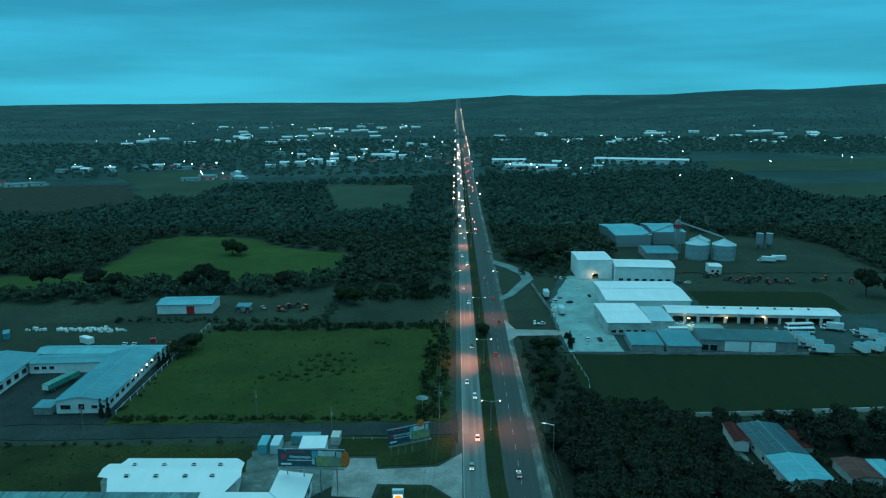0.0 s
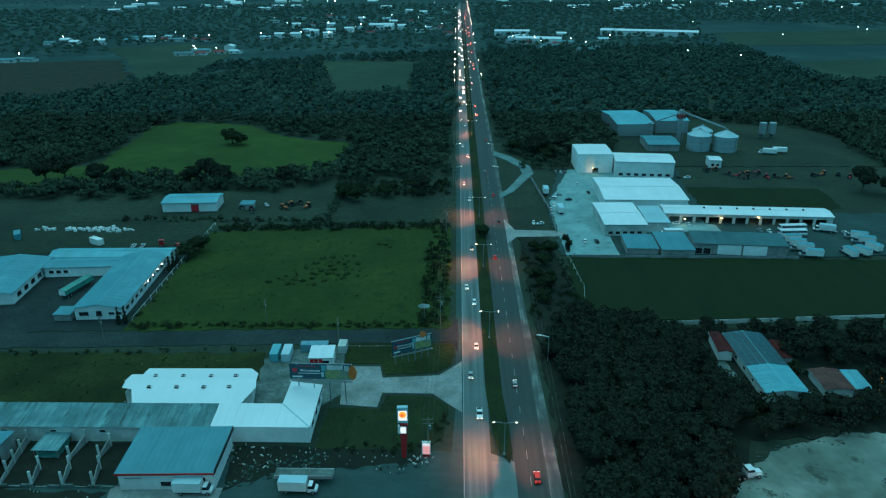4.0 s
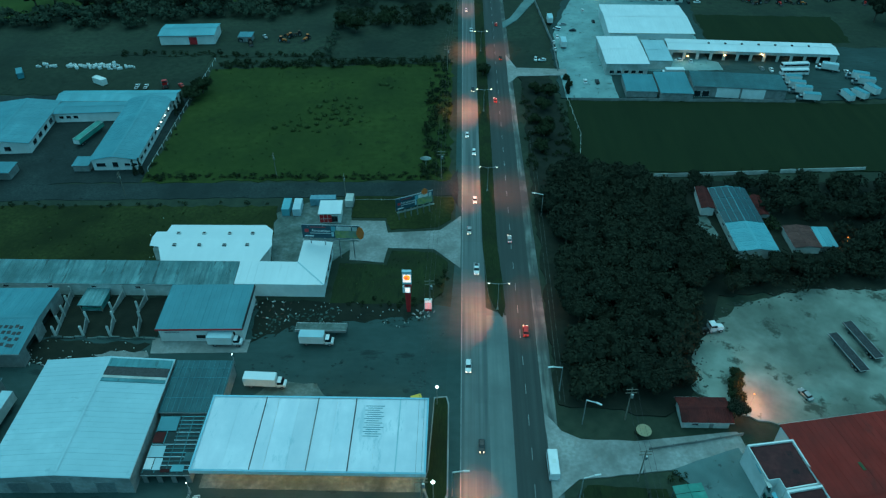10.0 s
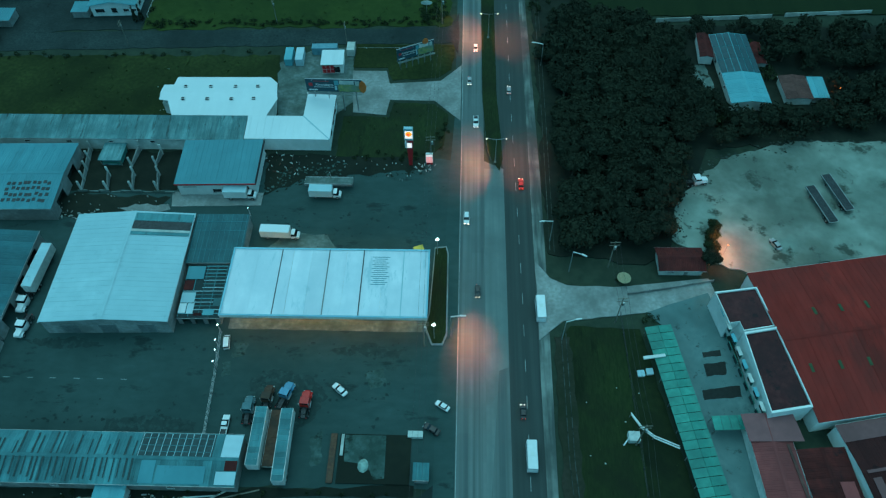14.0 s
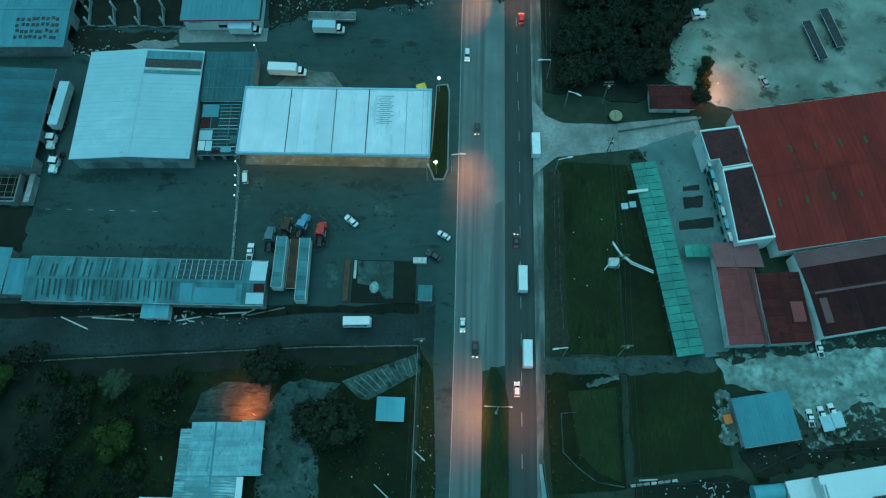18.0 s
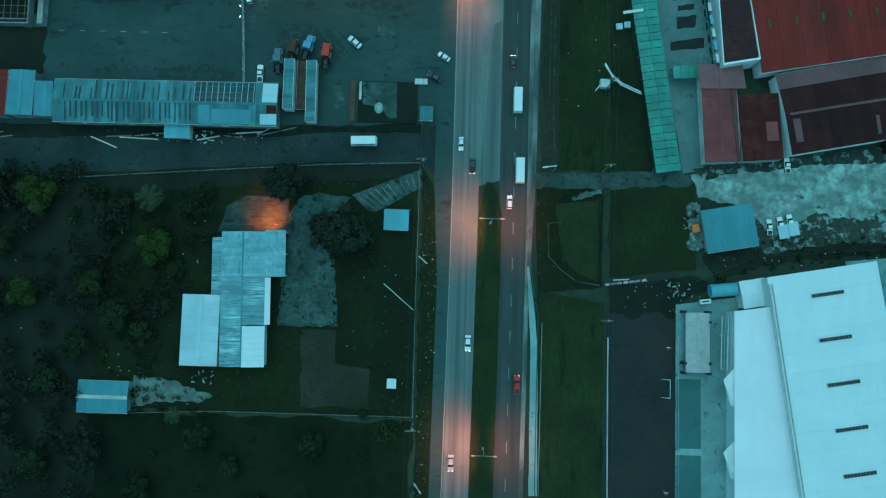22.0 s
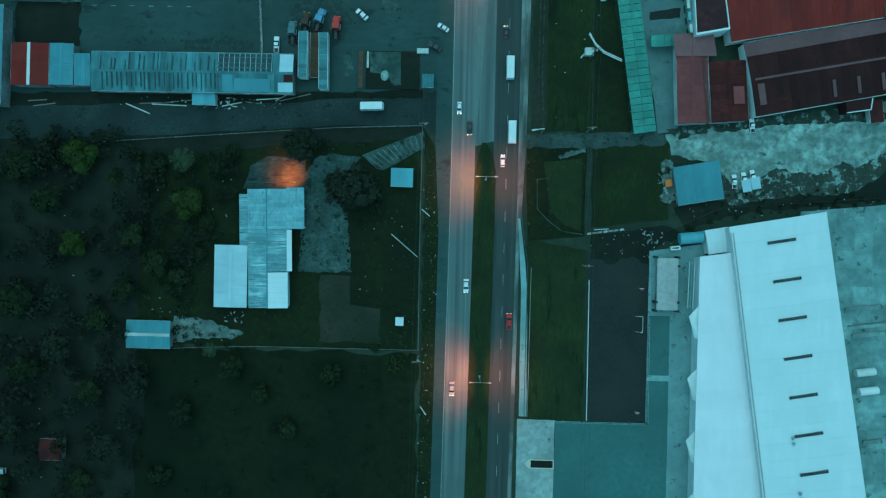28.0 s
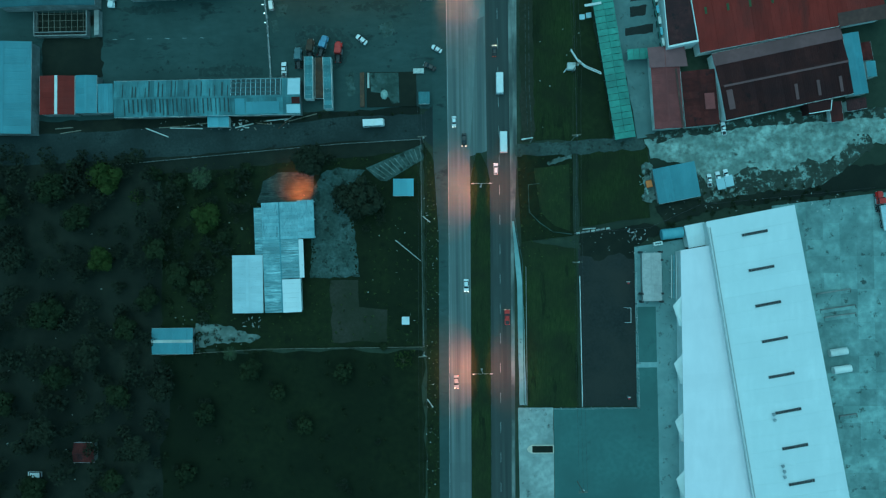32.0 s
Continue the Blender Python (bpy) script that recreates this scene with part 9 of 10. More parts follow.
# ---- unfinished frames beside the shop ----
for x0, y0, x1, y1, gaps in ((-113.0, 92.9, -115.1, 108.0, 4), (-105.9, 93.1, -106.9, 98.4, 1), (-99.0, 93.2, -100.0, 98.6, 1), (-92.1, 93.3, -93.1, 98.8, 1), (-101.8, 102.0, -101.0, 108.4, 1), (-95.0, 102.5, -94.4, 107.0, 1)):
    fr = thing("wall_frame", "unfinished block wall with bare concrete posts", "wall", x0, y0, 0, group="unfinished walls")
    dx, dy = x1 - x0, y1 - y0
    part("low_wall", Shape().loft([[(dx * k - 0.12, dy * k, 0), (dx * k + 0.12, dy * k, 0), (dx * k + 0.12, dy * k, z), (dx * k - 0.12, dy * k, z)] for k, z in ((0, 1.1), (0.35, 1.5), (0.7, 2.1), (1, 2.2))]), CONCRETE, fr)
    for k in range(gaps + 1):
        part("post", Shape().box(dx * k / gaps - 0.22, dx * k / gaps + 0.22, dy * k / gaps - 0.22, dy * k / gaps + 0.22, 0, 3.9), WALL, fr)
        part("bare_bar", Shape().tube((dx * k / gaps, dy * k / gaps, 3.9), (dx * k / gaps, dy * k / gaps, 4.6), 0.03, 0.03, 4), RUSTY, fr)
kw = thing("ruined_wall", "broken low block wall before the muddy plot", "wall", -114, 92.6)
for k in range(9):
    part("run", Shape().box(k * 3.0 + 0.1, k * 3.0 + 2.7, -0.15, 0.15, 0, (0.8, 0.5, 0.9, 0.3, 0.7, 1.0, 0.4, 0.8, 0.6)[k]), OLDCONC, kw)
part("roof", Shape().box(-3.2, 3.2, -3.4, 3.4, 2.5, 2.6), R_MOSS, thing("tank_stand", "small pale-roofed stand among the unfinished walls", "stand", -107.5, 105.4))
stand = bpy.data.objects["tank_stand"]
for sx, sy in ((-2.8, -3.0), (2.8, -3.0), (-2.8, 3.0), (2.8, 3.0)):
    part("post", Shape().box(sx - 0.1, sx + 0.1, sy - 0.1, sy + 0.1, 0, 2.5), WOOD, stand)
for k in range(5):
    part("stacked_sheet", Shape().box(-2.7, 2.7, -2.9 + k * 0.25, 2.4 + k * 0.2, 0.15 + k * 0.42, 0.5 + k * 0.42), R_TEAL if k % 2 else R_MOSS, stand)


# ---- fences and walls ----
def fence(label, pts, h, gap, material, rails=2, panel=None, name="fence"):
    """Posts and rails along a line; panel: a closed sheet between them."""
    x0, y0 = pts[0]
    ob = thing(name, label, "wall" if panel else "fence", x0, y0)
    for (ax, ay), (bx, by) in zip(pts, pts[1:]):
        n = max(1, int(math.dist((ax, ay), (bx, by)) / gap))
        for i in range(n + 1):
            k = i / n
            x, y = ax + (bx - ax) * k - x0, ay + (by - ay) * k - y0
            part("post", Shape().box(x - 0.07, x + 0.07, y - 0.07, y + 0.07, 0, h + 0.1), material, ob)
        for r in range(rails):
            z = h * (r + 1) / rails - 0.06
            part("rail", Shape().beam((ax - x0, ay - y0, z), (bx - x0, by - y0, z), 0.05), material, ob)
        if panel:
            part("panel", Shape().beam((ax - x0, ay - y0, h / 2), (bx - x0, by - y0, h / 2), 0.16, h), panel, ob)
    return ob


fence("low rendered wall along the house lot", [(-17.8, 4.2), (-17.9, -30), (-17.7, -58.6)], 1.1, 4.5, BLOCK, 2)
fence("pale wire fence along the side road", [(-17.8, 4.4), (-42, 3.4), (-58, 2.2), (-92, -0.4), (-112, -2.0)], 1.3, 4.0, CONCRETE, 2)
fence("dark wire fence behind the house", [(-17.7, -58.8), (-66, -58.9), (-98, -60.5)], 1.2, 4.5, WOOD, 2)
fence("yard fence on a low wall with white lamps", [(-65.0, 85), (-64.6, 82)], 2.0, 2, STEEL, 2)
fence("yard dividing fence with lit white lamps", [(-65.2, 49.5), (-64.3, 40), (-63.4, 24)], 2.0, 3.0, STEEL, 3)
fence("white post fence beside the plant", [(31.4, 224), (33.2, 196), (31, 180)], 1.6, 5.0, WHITE, 1)
fence("white post fence along the field corner", [(-116, 170), (-117, 222), (-117, 258)], 1.5, 5.0, WHITE, 1)
fence("plant boundary wall of pale blocks", [(30.2, 250), (30.6, 278), (26.5, 330)], 1.8, 5.0, CONCRETE, 0, BLOCK, "boundary_wall")
fence("plant boundary wall facing the dark field", [(33, 224.3), (120, 224.0)], 1.2, 6.0, CONCRETE, 0, BLOCK, "boundary_wall")
fence("wire fence along the drainage line", [(29.0, 56), (29.6, 3), (28.6, -25), (51, -23.6), (66, -17), (118, -12.6)], 1.6, 5.0, DARKSTEEL, 2)
fence("white court wall with a rail", [(29.8, -38), (30, -77.2)], 1.0, 6.0, WHITE, 0, WHITE, "court_wall")
fence("tall court fence of thin steel posts", [(46.3, -37), (46.6, -77.6), (14.2, -77.6)], 3.0, 4.5, STEEL, 2)
fence("low sandy wall along the mown verge", [(13.6, -34.8), (13.4, -76.8)], 0.5, 8.0, CONCRETE, 0, CONCRETE, "low_wall")
fence("pale stone wall along the dark field", [(54, 169.8), (92.6, 172.6)], 1.5, 8.0, CONCRETE, 0, WALL, "stone_wall")
fence("pale stone wall along the dark field edge", [(97, 173.3), (126, 175.3)], 1.5, 8.0, CONCRETE, 0, WALL, "stone_wall")
fence("gate wall with dark pillars beside the drive", [(31.5, 62.0), (42, 64.0), (53, 66.4)], 1.0, 5.2, DARKSTEEL, 0, BLOCK, "gate_wall")
fence("hoarding rail joining the lamp pole", [(-46, 154.6), (-30, 154.8)], 0.6, 5.0, WALL, 1)
for i, (x, y) in enumerate([(-65.2, 49.3), (-64.9, 45.4), (-64.4, 42.8), (-64.2, 40.0), (-64.8, 84.3), (-64.6, 81.6)]):
    yl = thing("yard_lamp", "white lit yard lamp on a short post", "lamp", x, y, group="yard lamps")
    part("post", Shape().tube((0, 0, 0), (0, 0, 4.0), 0.06, 0.05, 6), STEEL, yl)
    part("globe", Shape().loft([[(0.12 * k * math.cos(t), 0.12 * k * math.sin(t), 4.0 + z * 0.6) for t in [math.tau * j / 8 for j in range(8)]] for k, z in ((0.5, 0), (1, 0.15), (1, 0.3), (0.4, 0.45))]), L_COOL, yl)
# island beside the canopy
island = thing("planted_island", "kerbed island with clipped grass and lamps", "island", -14.4, 61.5)
IS = [(-1.4, 13.8), (1.6, 14.2), (2.2, 12), (2.4, -11.5), (1.4, -14.3), (-1.2, -14.4), (-3.2, -9.5), (-2.2, -6), (-1.6, 8)]
part("kerb", Shape().prism(IS, -0.2, 0.45), CONCRETE, island)
part("turf", Shape().prism([(x * 0.86, y * 0.97) for x, y in IS], 0.1, 0.52), LAWN, island)
for y in (73.2, 48.9):
    il = thing("island_lamp", "cross-shaped lit island lamp on a post", "lamp", -15.0, y, 0.5, group="island lamps")
    part("post", Shape().tube((0, 0, 0), (0, 0, 6.0), 0.08, 0.06, 8), STEEL, il)
    part("head", Shape().box(-0.42, 0.42, -0.09, 0.09, 6.0, 6.14).box(-0.09, 0.09, -0.4, 0.4, 6.0, 6.14), L_COOL, il)
# things on the court
for x, y in ((43.8, -49.9),):
    gl = thing("goal", "white steel goal frame on the court", "goal", x, y, 0.03)
    part("frame", Shape().beam((0.9, -2.2, 0), (0.9, -2.2, 2), 0.1).beam((0.9, 2.2, 0), (0.9, 2.2, 2), 0.1).beam((0.9, -2.2, 2), (0.9, 2.2, 2), 0.1), WHITE, gl)
    part("back_frame", Shape().beam((0.9, -2.2, 2), (-0.9, -2.2, 0), 0.08).beam((0.9, 2.2, 2), (-0.9, 2.2, 0), 0.08).beam((-0.9, -2.2, 0.05), (-0.9, 2.2, 0.05), 0.08), WHITE, gl)
for x, y in ((43.9, -39.8), (43.5, -74.2)):
    hp = thing("court_hoop", "square white hoop board on a post", "hoop", x, y, 0.03, group="court hoops")
    part("post", Shape().box(-0.08, 0.08, -0.08, 0.08, 0, 3.2), STEEL, hp)
    part("base_frame", Shape().box(-0.9, 0.9, -0.9, -0.72, 0, 0.14).box(-0.9, 0.9, 0.72, 0.9, 0, 0.14).box(-0.9, -0.72, -0.72, 0.72, 0, 0.14).box(0.72, 0.9, -0.72, 0.72, 0, 0.14), WHITE, hp)
    part("board", Shape().box(-0.5, 0.5, -0.05, 0.05, 2.7, 3.4), WHITE, hp)
    part("hoop_ring", Shape().box(-0.25, 0.25, -0.6, -0.08, 2.98, 3.02), SIGN_RED, hp)
pl = thing("planter", "long dark planter with a pale rounded kerb", "planter", 17.6, -90.1, 0.03)
part("kerb", Shape().prism([(3.6, -1.3), (3.6, 1.3), (-3.0, 1.3), (-4.0, 0.8), (-4.5, 0), (-4.0, -0.8), (-3.0, -1.3)], 0, 0.45), surface("peach_kerb", (0.50, 0.40, 0.33), (0.62, 0.50, 0.42), None, 1.5, 0.3, 0.8), pl)
part("soil", Shape().box(-2.9, 3.3, -1.0, 1.0, 0.2, 0.5), WOODFLOOR, pl)
# drainage channel and ditch walls
for pts, nm in (([(15.2, 51), (14.9, 20), (15.6, 3.4)], "long concrete drainage channel in the verge"), ([(18.2, -9.6), (14.7, -10), (14.9, -18.3), (18, -21.5), (22, -24.4), (27.8, -25.2)], "curved concrete ditch wall in the grass"),
                ([(10.6, -20), (11.2, -26), (12.6, -33), (12.5, -76), (13.2, -77.6)], "low kerb wall curving beside the highway"), ([(14.0, 74), (14.4, 110), (14.8, 150), (15.2, 200)], "concrete drain along the wood")):
    dr = thing("drain", nm, "drain", *pts[0])
    for (ax, ay), (bx, by) in zip(pts, pts[1:]):
        for off in ((-0.55, 0.55) if "drain" in nm else (0,)):
            part("wall", Shape().beam((ax - pts[0][0] + off, ay - pts[0][1], 0.15), (bx - pts[0][0] + off, by - pts[0][1], 0.15), 0.2, 0.4), CHANNEL if "long" in nm else DRIVE, dr)
        if "drain" in nm:
            part("bed", Shape().beam((ax - pts[0][0], ay - pts[0][1], 0.0), (bx - pts[0][0], by - pts[0][1], 0.0), 0.9, 0.14), COURT, dr)
# walled plot beside the trailers
plot = thing("scrap_plot", "walled plot with a rust strip and old slabs", "plot", -30, 20)
part("rust_strip", Shape().box(-6.2, -4.9, -5.4, 5.2, 0, 0.5), RUSTY, plot)
part("slab", Shape().prism([(-3.2, 5.0), (5.6, 5.0), (5.8, -4.2), (3.6, -4.6), (2.6, -2.6), (0.4, -1.2), (-2.9, -0.8)], 0, 0.42), DRIVE, plot)
part("white_strip", Shape().box(-3.9, -3.3, 0.4, 5.0, 0, 0.8), WALL, plot)
part("rubble_mound", Shape().loft([[(1.2 + r * math.cos(t) * 1.3, -1.6 + r * 1.7 * math.sin(t), z) for t in [math.tau * j / 9 for j in range(9)]] for r, z in ((1.0, 0.3), (0.7, 0.6), (0.3, 0.75))]), DIRT, plot)
part("floor", Shape().box(-4.2, 11, -5.4, 5.2, 0, 0.38), WOODFLOOR, plot)
part("bench", Shape().box(10.2, 13.4, 4.6, 6.0, 0, 1.0), WALL, plot)
# small things of the house lot and the factory lawn
pipe = thing("fallen_pole", "thin white pole lying on the lawn", "pole", -22, -29.4, 0.1)
part("shaft", Shape().tube((-4.0, 3.2, 0.12), (3.6, -3.2, 0.12), 0.09, 0.07, 8), WHITE, pipe)
for x, y in ((31.8, 40.8), (33.8, 41.3)):
    bx = thing("valve_box", "small white valve box on the lawn", "box", x, y, 0.03, 5, "valve boxes")
    part("body", Shape().box(-0.75, 0.75, -0.7, 0.7, 0, 0.8), WHITE, bx)
    part("lid", Shape().box(-0.8, 0.8, -0.75, 0.75, 0.8, 0.86), R_ZINC, bx)
duct = thing("pipe_rack", "bent white pipes beside a small pump stand", "pipes", 28.6, 25.5)
for o in (0, 0.5):
    pts = [(-0.6, 5.2 - o, 2.2), (1.2, 2.2 - o, 2.2), (3.6, 0 - o, 2.4), (8.4, -2.2 - o, 2.6)]
    for p, q in zip(pts, pts[1:]):
        part("pipe", Shape().tube(p, q, 0.14, 0.14, 8), WHITE, duct)
part("stand", Shape().box(-1.6, 0.8, -0.9, 1.2, 0, 1.8), WALL, duct)
part("trestle", Shape().beam((3.6, 0, 0), (3.6, 0, 2.3), 0.15).beam((-0.6, 5, 0), (-0.6, 5, 2.2), 0.15), STEEL, duct)
part("strut", Shape().beam((-2.6, -1.4, 0.2), (-0.6, 1.0, 2.4), 0.25), WHITE, duct)
fs = thing("roof_sign", "long white sign on the green parking roof", "sign", 34.6, 43.7, 3.1, 9)
part("plate", Shape().box(-2.5, 2.5, -0.35, 0.35, 0.05, 0.4), WHITE, fs)
part("leg", Shape().box(-1.8, -1.6, -0.1, 0.1, 0, 0.05).box(1.6, 1.8, -0.1, 0.1, 0, 0.05), STEEL, fs)
th = thing("thatched_stand", "round straw-coloured garden shelter", "shelter", 30.8, 65.9)
part("roof", Shape().tube((0, 0, 1.9), (0, 0, 2.7), 1.7, 0.15, 16), surface("straw", (0.30, 0.25, 0.15), (0.42, 0.36, 0.23), None, 4, 0.3, 0.9), th)
part("post", Shape().tube((0, 0, 0), (0, 0, 1.95), 0.12, 0.1, 8), WOOD, th)
rub = random.Random(12)
for cx, cy, n, mats, lab in ((-60.5, 104, 46, (CONCRETE, WALL, DARKSTEEL, RUSTY), "heap of scrap and broken blocks"), (-74.5, 9.8, 26, (WALL, WOOD, STEEL), "loose boards and pipes behind the workshop"), (50.4, -9.4, 18, (CONCRETE, DIRT), "pale rubble beside the blue hut"), (76, -12, 24, (DARKSTEEL, RUSTY, CONCRETE), "scrap along the dirt lane"), (-111, 84.6, 24, (CONCRETE, WALL), "broken blocks beside the shed"), (47.5, -25.6, 20, (WALL, CONCRETE, STEEL), "building scraps by the ditch"), (-70, -51, 14, (WALL, CONCRETE), "garden clutter behind the house"), (-19.5, 103, 14, (CONCRETE, WALL), "edging stones by the price sign")):
    hp = thing("scrap_heap", lab, "scrap", cx, cy, 0.03)
    for i in range(n):
        s, a = rub.uniform(0.12, 0.5), rub.uniform(0, 180)
        sx, sy = (6 if n > 20 else 3), (4 if n > 40 else 1.6)
        part("piece", Shape().box(-s, s, -s * 0.25, s * 0.25, 0, rub.uniform(0.15, 0.5)), rub.choice(mats), hp, at=pose(rub.uniform(-sx, sx), rub.uniform(-sy, sy), 0.02, 0, 0, a))
# roof fittings
CELLS = surface("solar_cells", (0.022, 0.060, 0.072), (0.032, 0.078, 0.092), None, 2, 0.2, 0.3, bump=0)
solar_home = bpy.data.objects["solar_house"]
for i in range(18):
    sp = part("solar_panel", Shape().box(-0.89, 0.89, -2.98, 2.98, 0.0, 0.06), R_DARK, solar_home, "dark glass solar panel", pose(-4.9 + (i % 6) * 1.96, 12.6 - (i // 6) * 6.1, 4.47 - abs(-4.9 + (i % 6) * 1.96) * 0.134, 0, 7.6 if i % 6 > 2 else -7.6, 0))
    for j in range(4):
        part("cell_panel", Shape().box(-0.85, 0.85, -2.85 + j * 1.43, -2.85 + j * 1.43 + 1.36, 0.06, 0.08), CELLS, sp)
for i in range(3):
    for j in range(2):
        k = thing("roof_light", "pale translucent strip in the maroon roof", "roof light", 92.4 + i * 6.5 + j * 1.4, (24.3 if j == 0 else 15.8) + i * 1.05, 5.30, 10, group="translucent roof strips")
        part("strip", Shape().box(-0.45, 0.45, -2.3, 2.3, 0.0, 0.1), R_BAND, k, at=pose(0, 0, 0, -4.5 if j == 0 else 4.5, 0, 0))
part("strip", Shape().box(-18.6, 18.6, -0.3, 0.3, 0, 0.12), R_BAND, thing("roof_flashing", "pale flashing along the maroon roof ridge", "flashing", 90.6, 21.1, 5.62, 10.5))
for x, y in ((66.6, 47.3), (86.1, 50.1)):
    rv = thing("roof_cowl", "small green roof cowl on the red hall", "roof vent", x, y, 6.3, 10, "cowls on the red hall")
    part("body", Shape().tube((0, 0, 0), (0, 0, 0.5), 0.35, 0.35, 10), R_TEAL, rv)
    part("cap", Shape().tube((0, 0, 0.5), (0, 0, 0.75), 0.55, 0.1, 10), R_MOSS, rv)
GREENLIGHT = surface("green_roof_light", (0.030, 0.055, 0.020), (0.045, 0.075, 0.028), None, 1.0, 0.2, 0.5, bump=0)
for x, y in [(71.6 + k * 6.2, 54.4 + k * 1.0) for k in range(7)] + [(67.1 + k * 6.5, 40.0 + k * 0.95) for k in range(8)]:
    gl = thing("green_roof_light", "small dull green light panel in the red roof", "roof light", x, y, 5.62 + 1.6 * (1 - abs(-(x - 90) * 0.165 + (y - 51.4)) / 19.2), 9.7, "green lights in the red roof")
    part("panel", Shape().box(-0.35, 0.35, -1.0, 1.0, 0, 0.09), GREENLIGHT, gl, at=pose(0, 0, 0, 4.8 if y < 50 else -4.8, 0, 0))
# barrier slabs, water basin and gear behind the works hall
for i, (x, y, l) in enumerate([(101.6, -44.2, 10), (102.9, -49.0, 10.4), (103.4, -51.4, 9.2), (105.2, -81.2, 5)]):
    dk = thing("loading_ramp", "pale concrete loading ramp behind the works hall", "ramp", x + 4, y, 0.03, 8, "loading ramps")
    part("slab", Shape().box(-l / 2, l / 2, -0.45, 0.55, 0, 0.7), BACKYARD, dk)
    part("kerb", Shape().box(-l / 2, l / 2, 0.55, 0.8, 0, 1.2), CONCRETE, dk)
    part("stop", Shape().box(l / 2, l / 2 + 0.2, -0.45, 0.8, 0, 0.9), OLDCONC, dk)
for x, y in ((106.2, -61.6), (107.2, -66.8)):
    tk = thing("white_tank", "white horizontal tank beside the works hall", "tank", x, y, 0.03, 8)
    part("shell", Shape().tube((-2.6, 0, 1.5), (2.6, 0, 1.5), 1.1, 1.1, 18), WHITE, tk)
    for s in (-1.6, 1.6):
        part("saddle", Shape().box(s - 0.2, s + 0.2, -0.8, 0.8, 0, 0.8), CONCRETE, tk)
# lamps that warm the patio and the gate
L_PATIO = glow("dim_warm_bulb", (1.0, 0.35, 0.08), 2.0)
for x, y, z, e, col, nm in ((57.0, 74.6, 4.2, 2600, (1.0, 0.27, 0.09), "warm gate lamp on a post"), (102, 133, 3.0, 280, (1.0, 0.25, 0.08), "warm cottage lamp under the eave")):
    wl_ob = thing("wall_lamp", nm, "lamp", x, y, 0)
    part("post", Shape().tube((0, 0, 0), (0, 0, z), 0.05, 0.04, 6), STEEL, wl_ob)
    part("bulb", Shape().tube((0, 0, z), (0, 0, z + 0.2), 0.14, 0.10, 8), L_PATIO, wl_ob)
    ld = bpy.data.lights.new("warm_light", "POINT")
    ld.energy, ld.color, ld.shadow_soft_size = e, col, 0.15
    new("warm_light", ld).location = (x + 0.3, y + 0.8, z + 0.4)
for i in range(4):
    fl = thing("wall_light", "bright lamp on the white building facade", "lamp", -120.7 + i * 0.3, 208 - i * 5.0, 3.4, group="facade lamps")
    part("lens", Shape().box(0.0, 0.15, -0.25, 0.25, 0.1, 0.4), L_COOL, fl)
    part("bracket", Shape().box(-1.1, 0.0, -0.1, 0.1, 0.15, 0.3), STEEL, fl)
for x, y in ((86, 258.6), (102, 259.5), (118, 260.5), (66, 282.6), (60, 336.8), (131, 262)):
    ld = bpy.data.lights.new("bay_light", "POINT")
    ld.energy, ld.color, ld.shadow_soft_size = 160, (1.0, 0.72, 0.40), 0.3
    new("bay_light", ld).location = (x, y, 3.4)
    bl = thing("bay_lamp", "warm lamp hanging in a plant doorway", "lamp", x, y, 3.55, group="plant bay lamps")
    part("lens", Shape().box(-0.35, 0.35, -0.35, 0.35, 0, 0.12), L_WARM, bl)
    part("stem", Shape().box(-0.03, 0.03, -0.03, 0.03, 0.12, 0.9), STEEL, bl)

# unfinished pen before the west shed
pen = thing("block_pen", "roofless block pen with bare rafters", "pen", -126.5, 42.0)
for a in ((-9.4, 6.6, -4.2, -3.9), (-9.4, 6.6, -3.1, -2.9), (6.6, 6.9, -4.2, 3.6), (9.2, 10.6, -4.2, 3.6), (-9.7, -9.4, -4.2, 3.6)):
    part("wall", Shape().box(*a, 0, 2.4), BLOCK, pen)
for i in range(9):
    part("rafter", Shape().beam((-8.6 + i * 1.8, -2.8, 2.3), (-8.6 + i * 1.8, 3.6, 2.3), 0.10), WOOD, pen)
for i in range(3):
    part("purlin", Shape().beam((-9.4, -1.6 + i * 2.0, 2.42), (6.6, -1.6 + i * 2.0, 2.42), 0.08), WOOD, pen)
part("floor", Shape().box(-9.4, 6.6, -2.9, 3.6, 0, 0.15), WOODFLOOR, pen)
# boards and poles lying behind the workshop and about the lots
rb = random.Random(21)
for x, y, l, a, mt in ((-128, 9.8, 5.5, 4, WOOD), (-126, 8.6, 6.5, 8, WOOD), (-99, 7.9, 7.5, -22, WALL), (-94, 9.6, 9, 3, WOOD), (-90, 9.1, 10, -2, WALL), (-86, 10.3, 7, 6, WOOD), (-72, 9.6, 6, 12, WALL), (-66, 10.1, 5, -6, WOOD), (-62, 11.2, 8, 5, WALL), (-57, 12.2, 6, 28, WALL), (-54, 11.8, 9, 14, WOOD), (-60, 9.8, 4, 40, RUSTY), (-16.4, -20, 3, -40, WALL), (-16.0, -76, 3, -55, WALL), (36, -24.4, 7, 8, WALL), (43, -25.6, 6, 12, CONCRETE), (40, -27.6, 5, 70, WOOD), (33, -23.6, 4, 4, WALL)):
    bd = thing("timber_board", "weathered board lying on rough ground", "board", x, y, 0.06, a)
    part("board", Shape().box(-l / 2, l / 2, -0.14, 0.14, 0.0, 0.12), mt, bd)
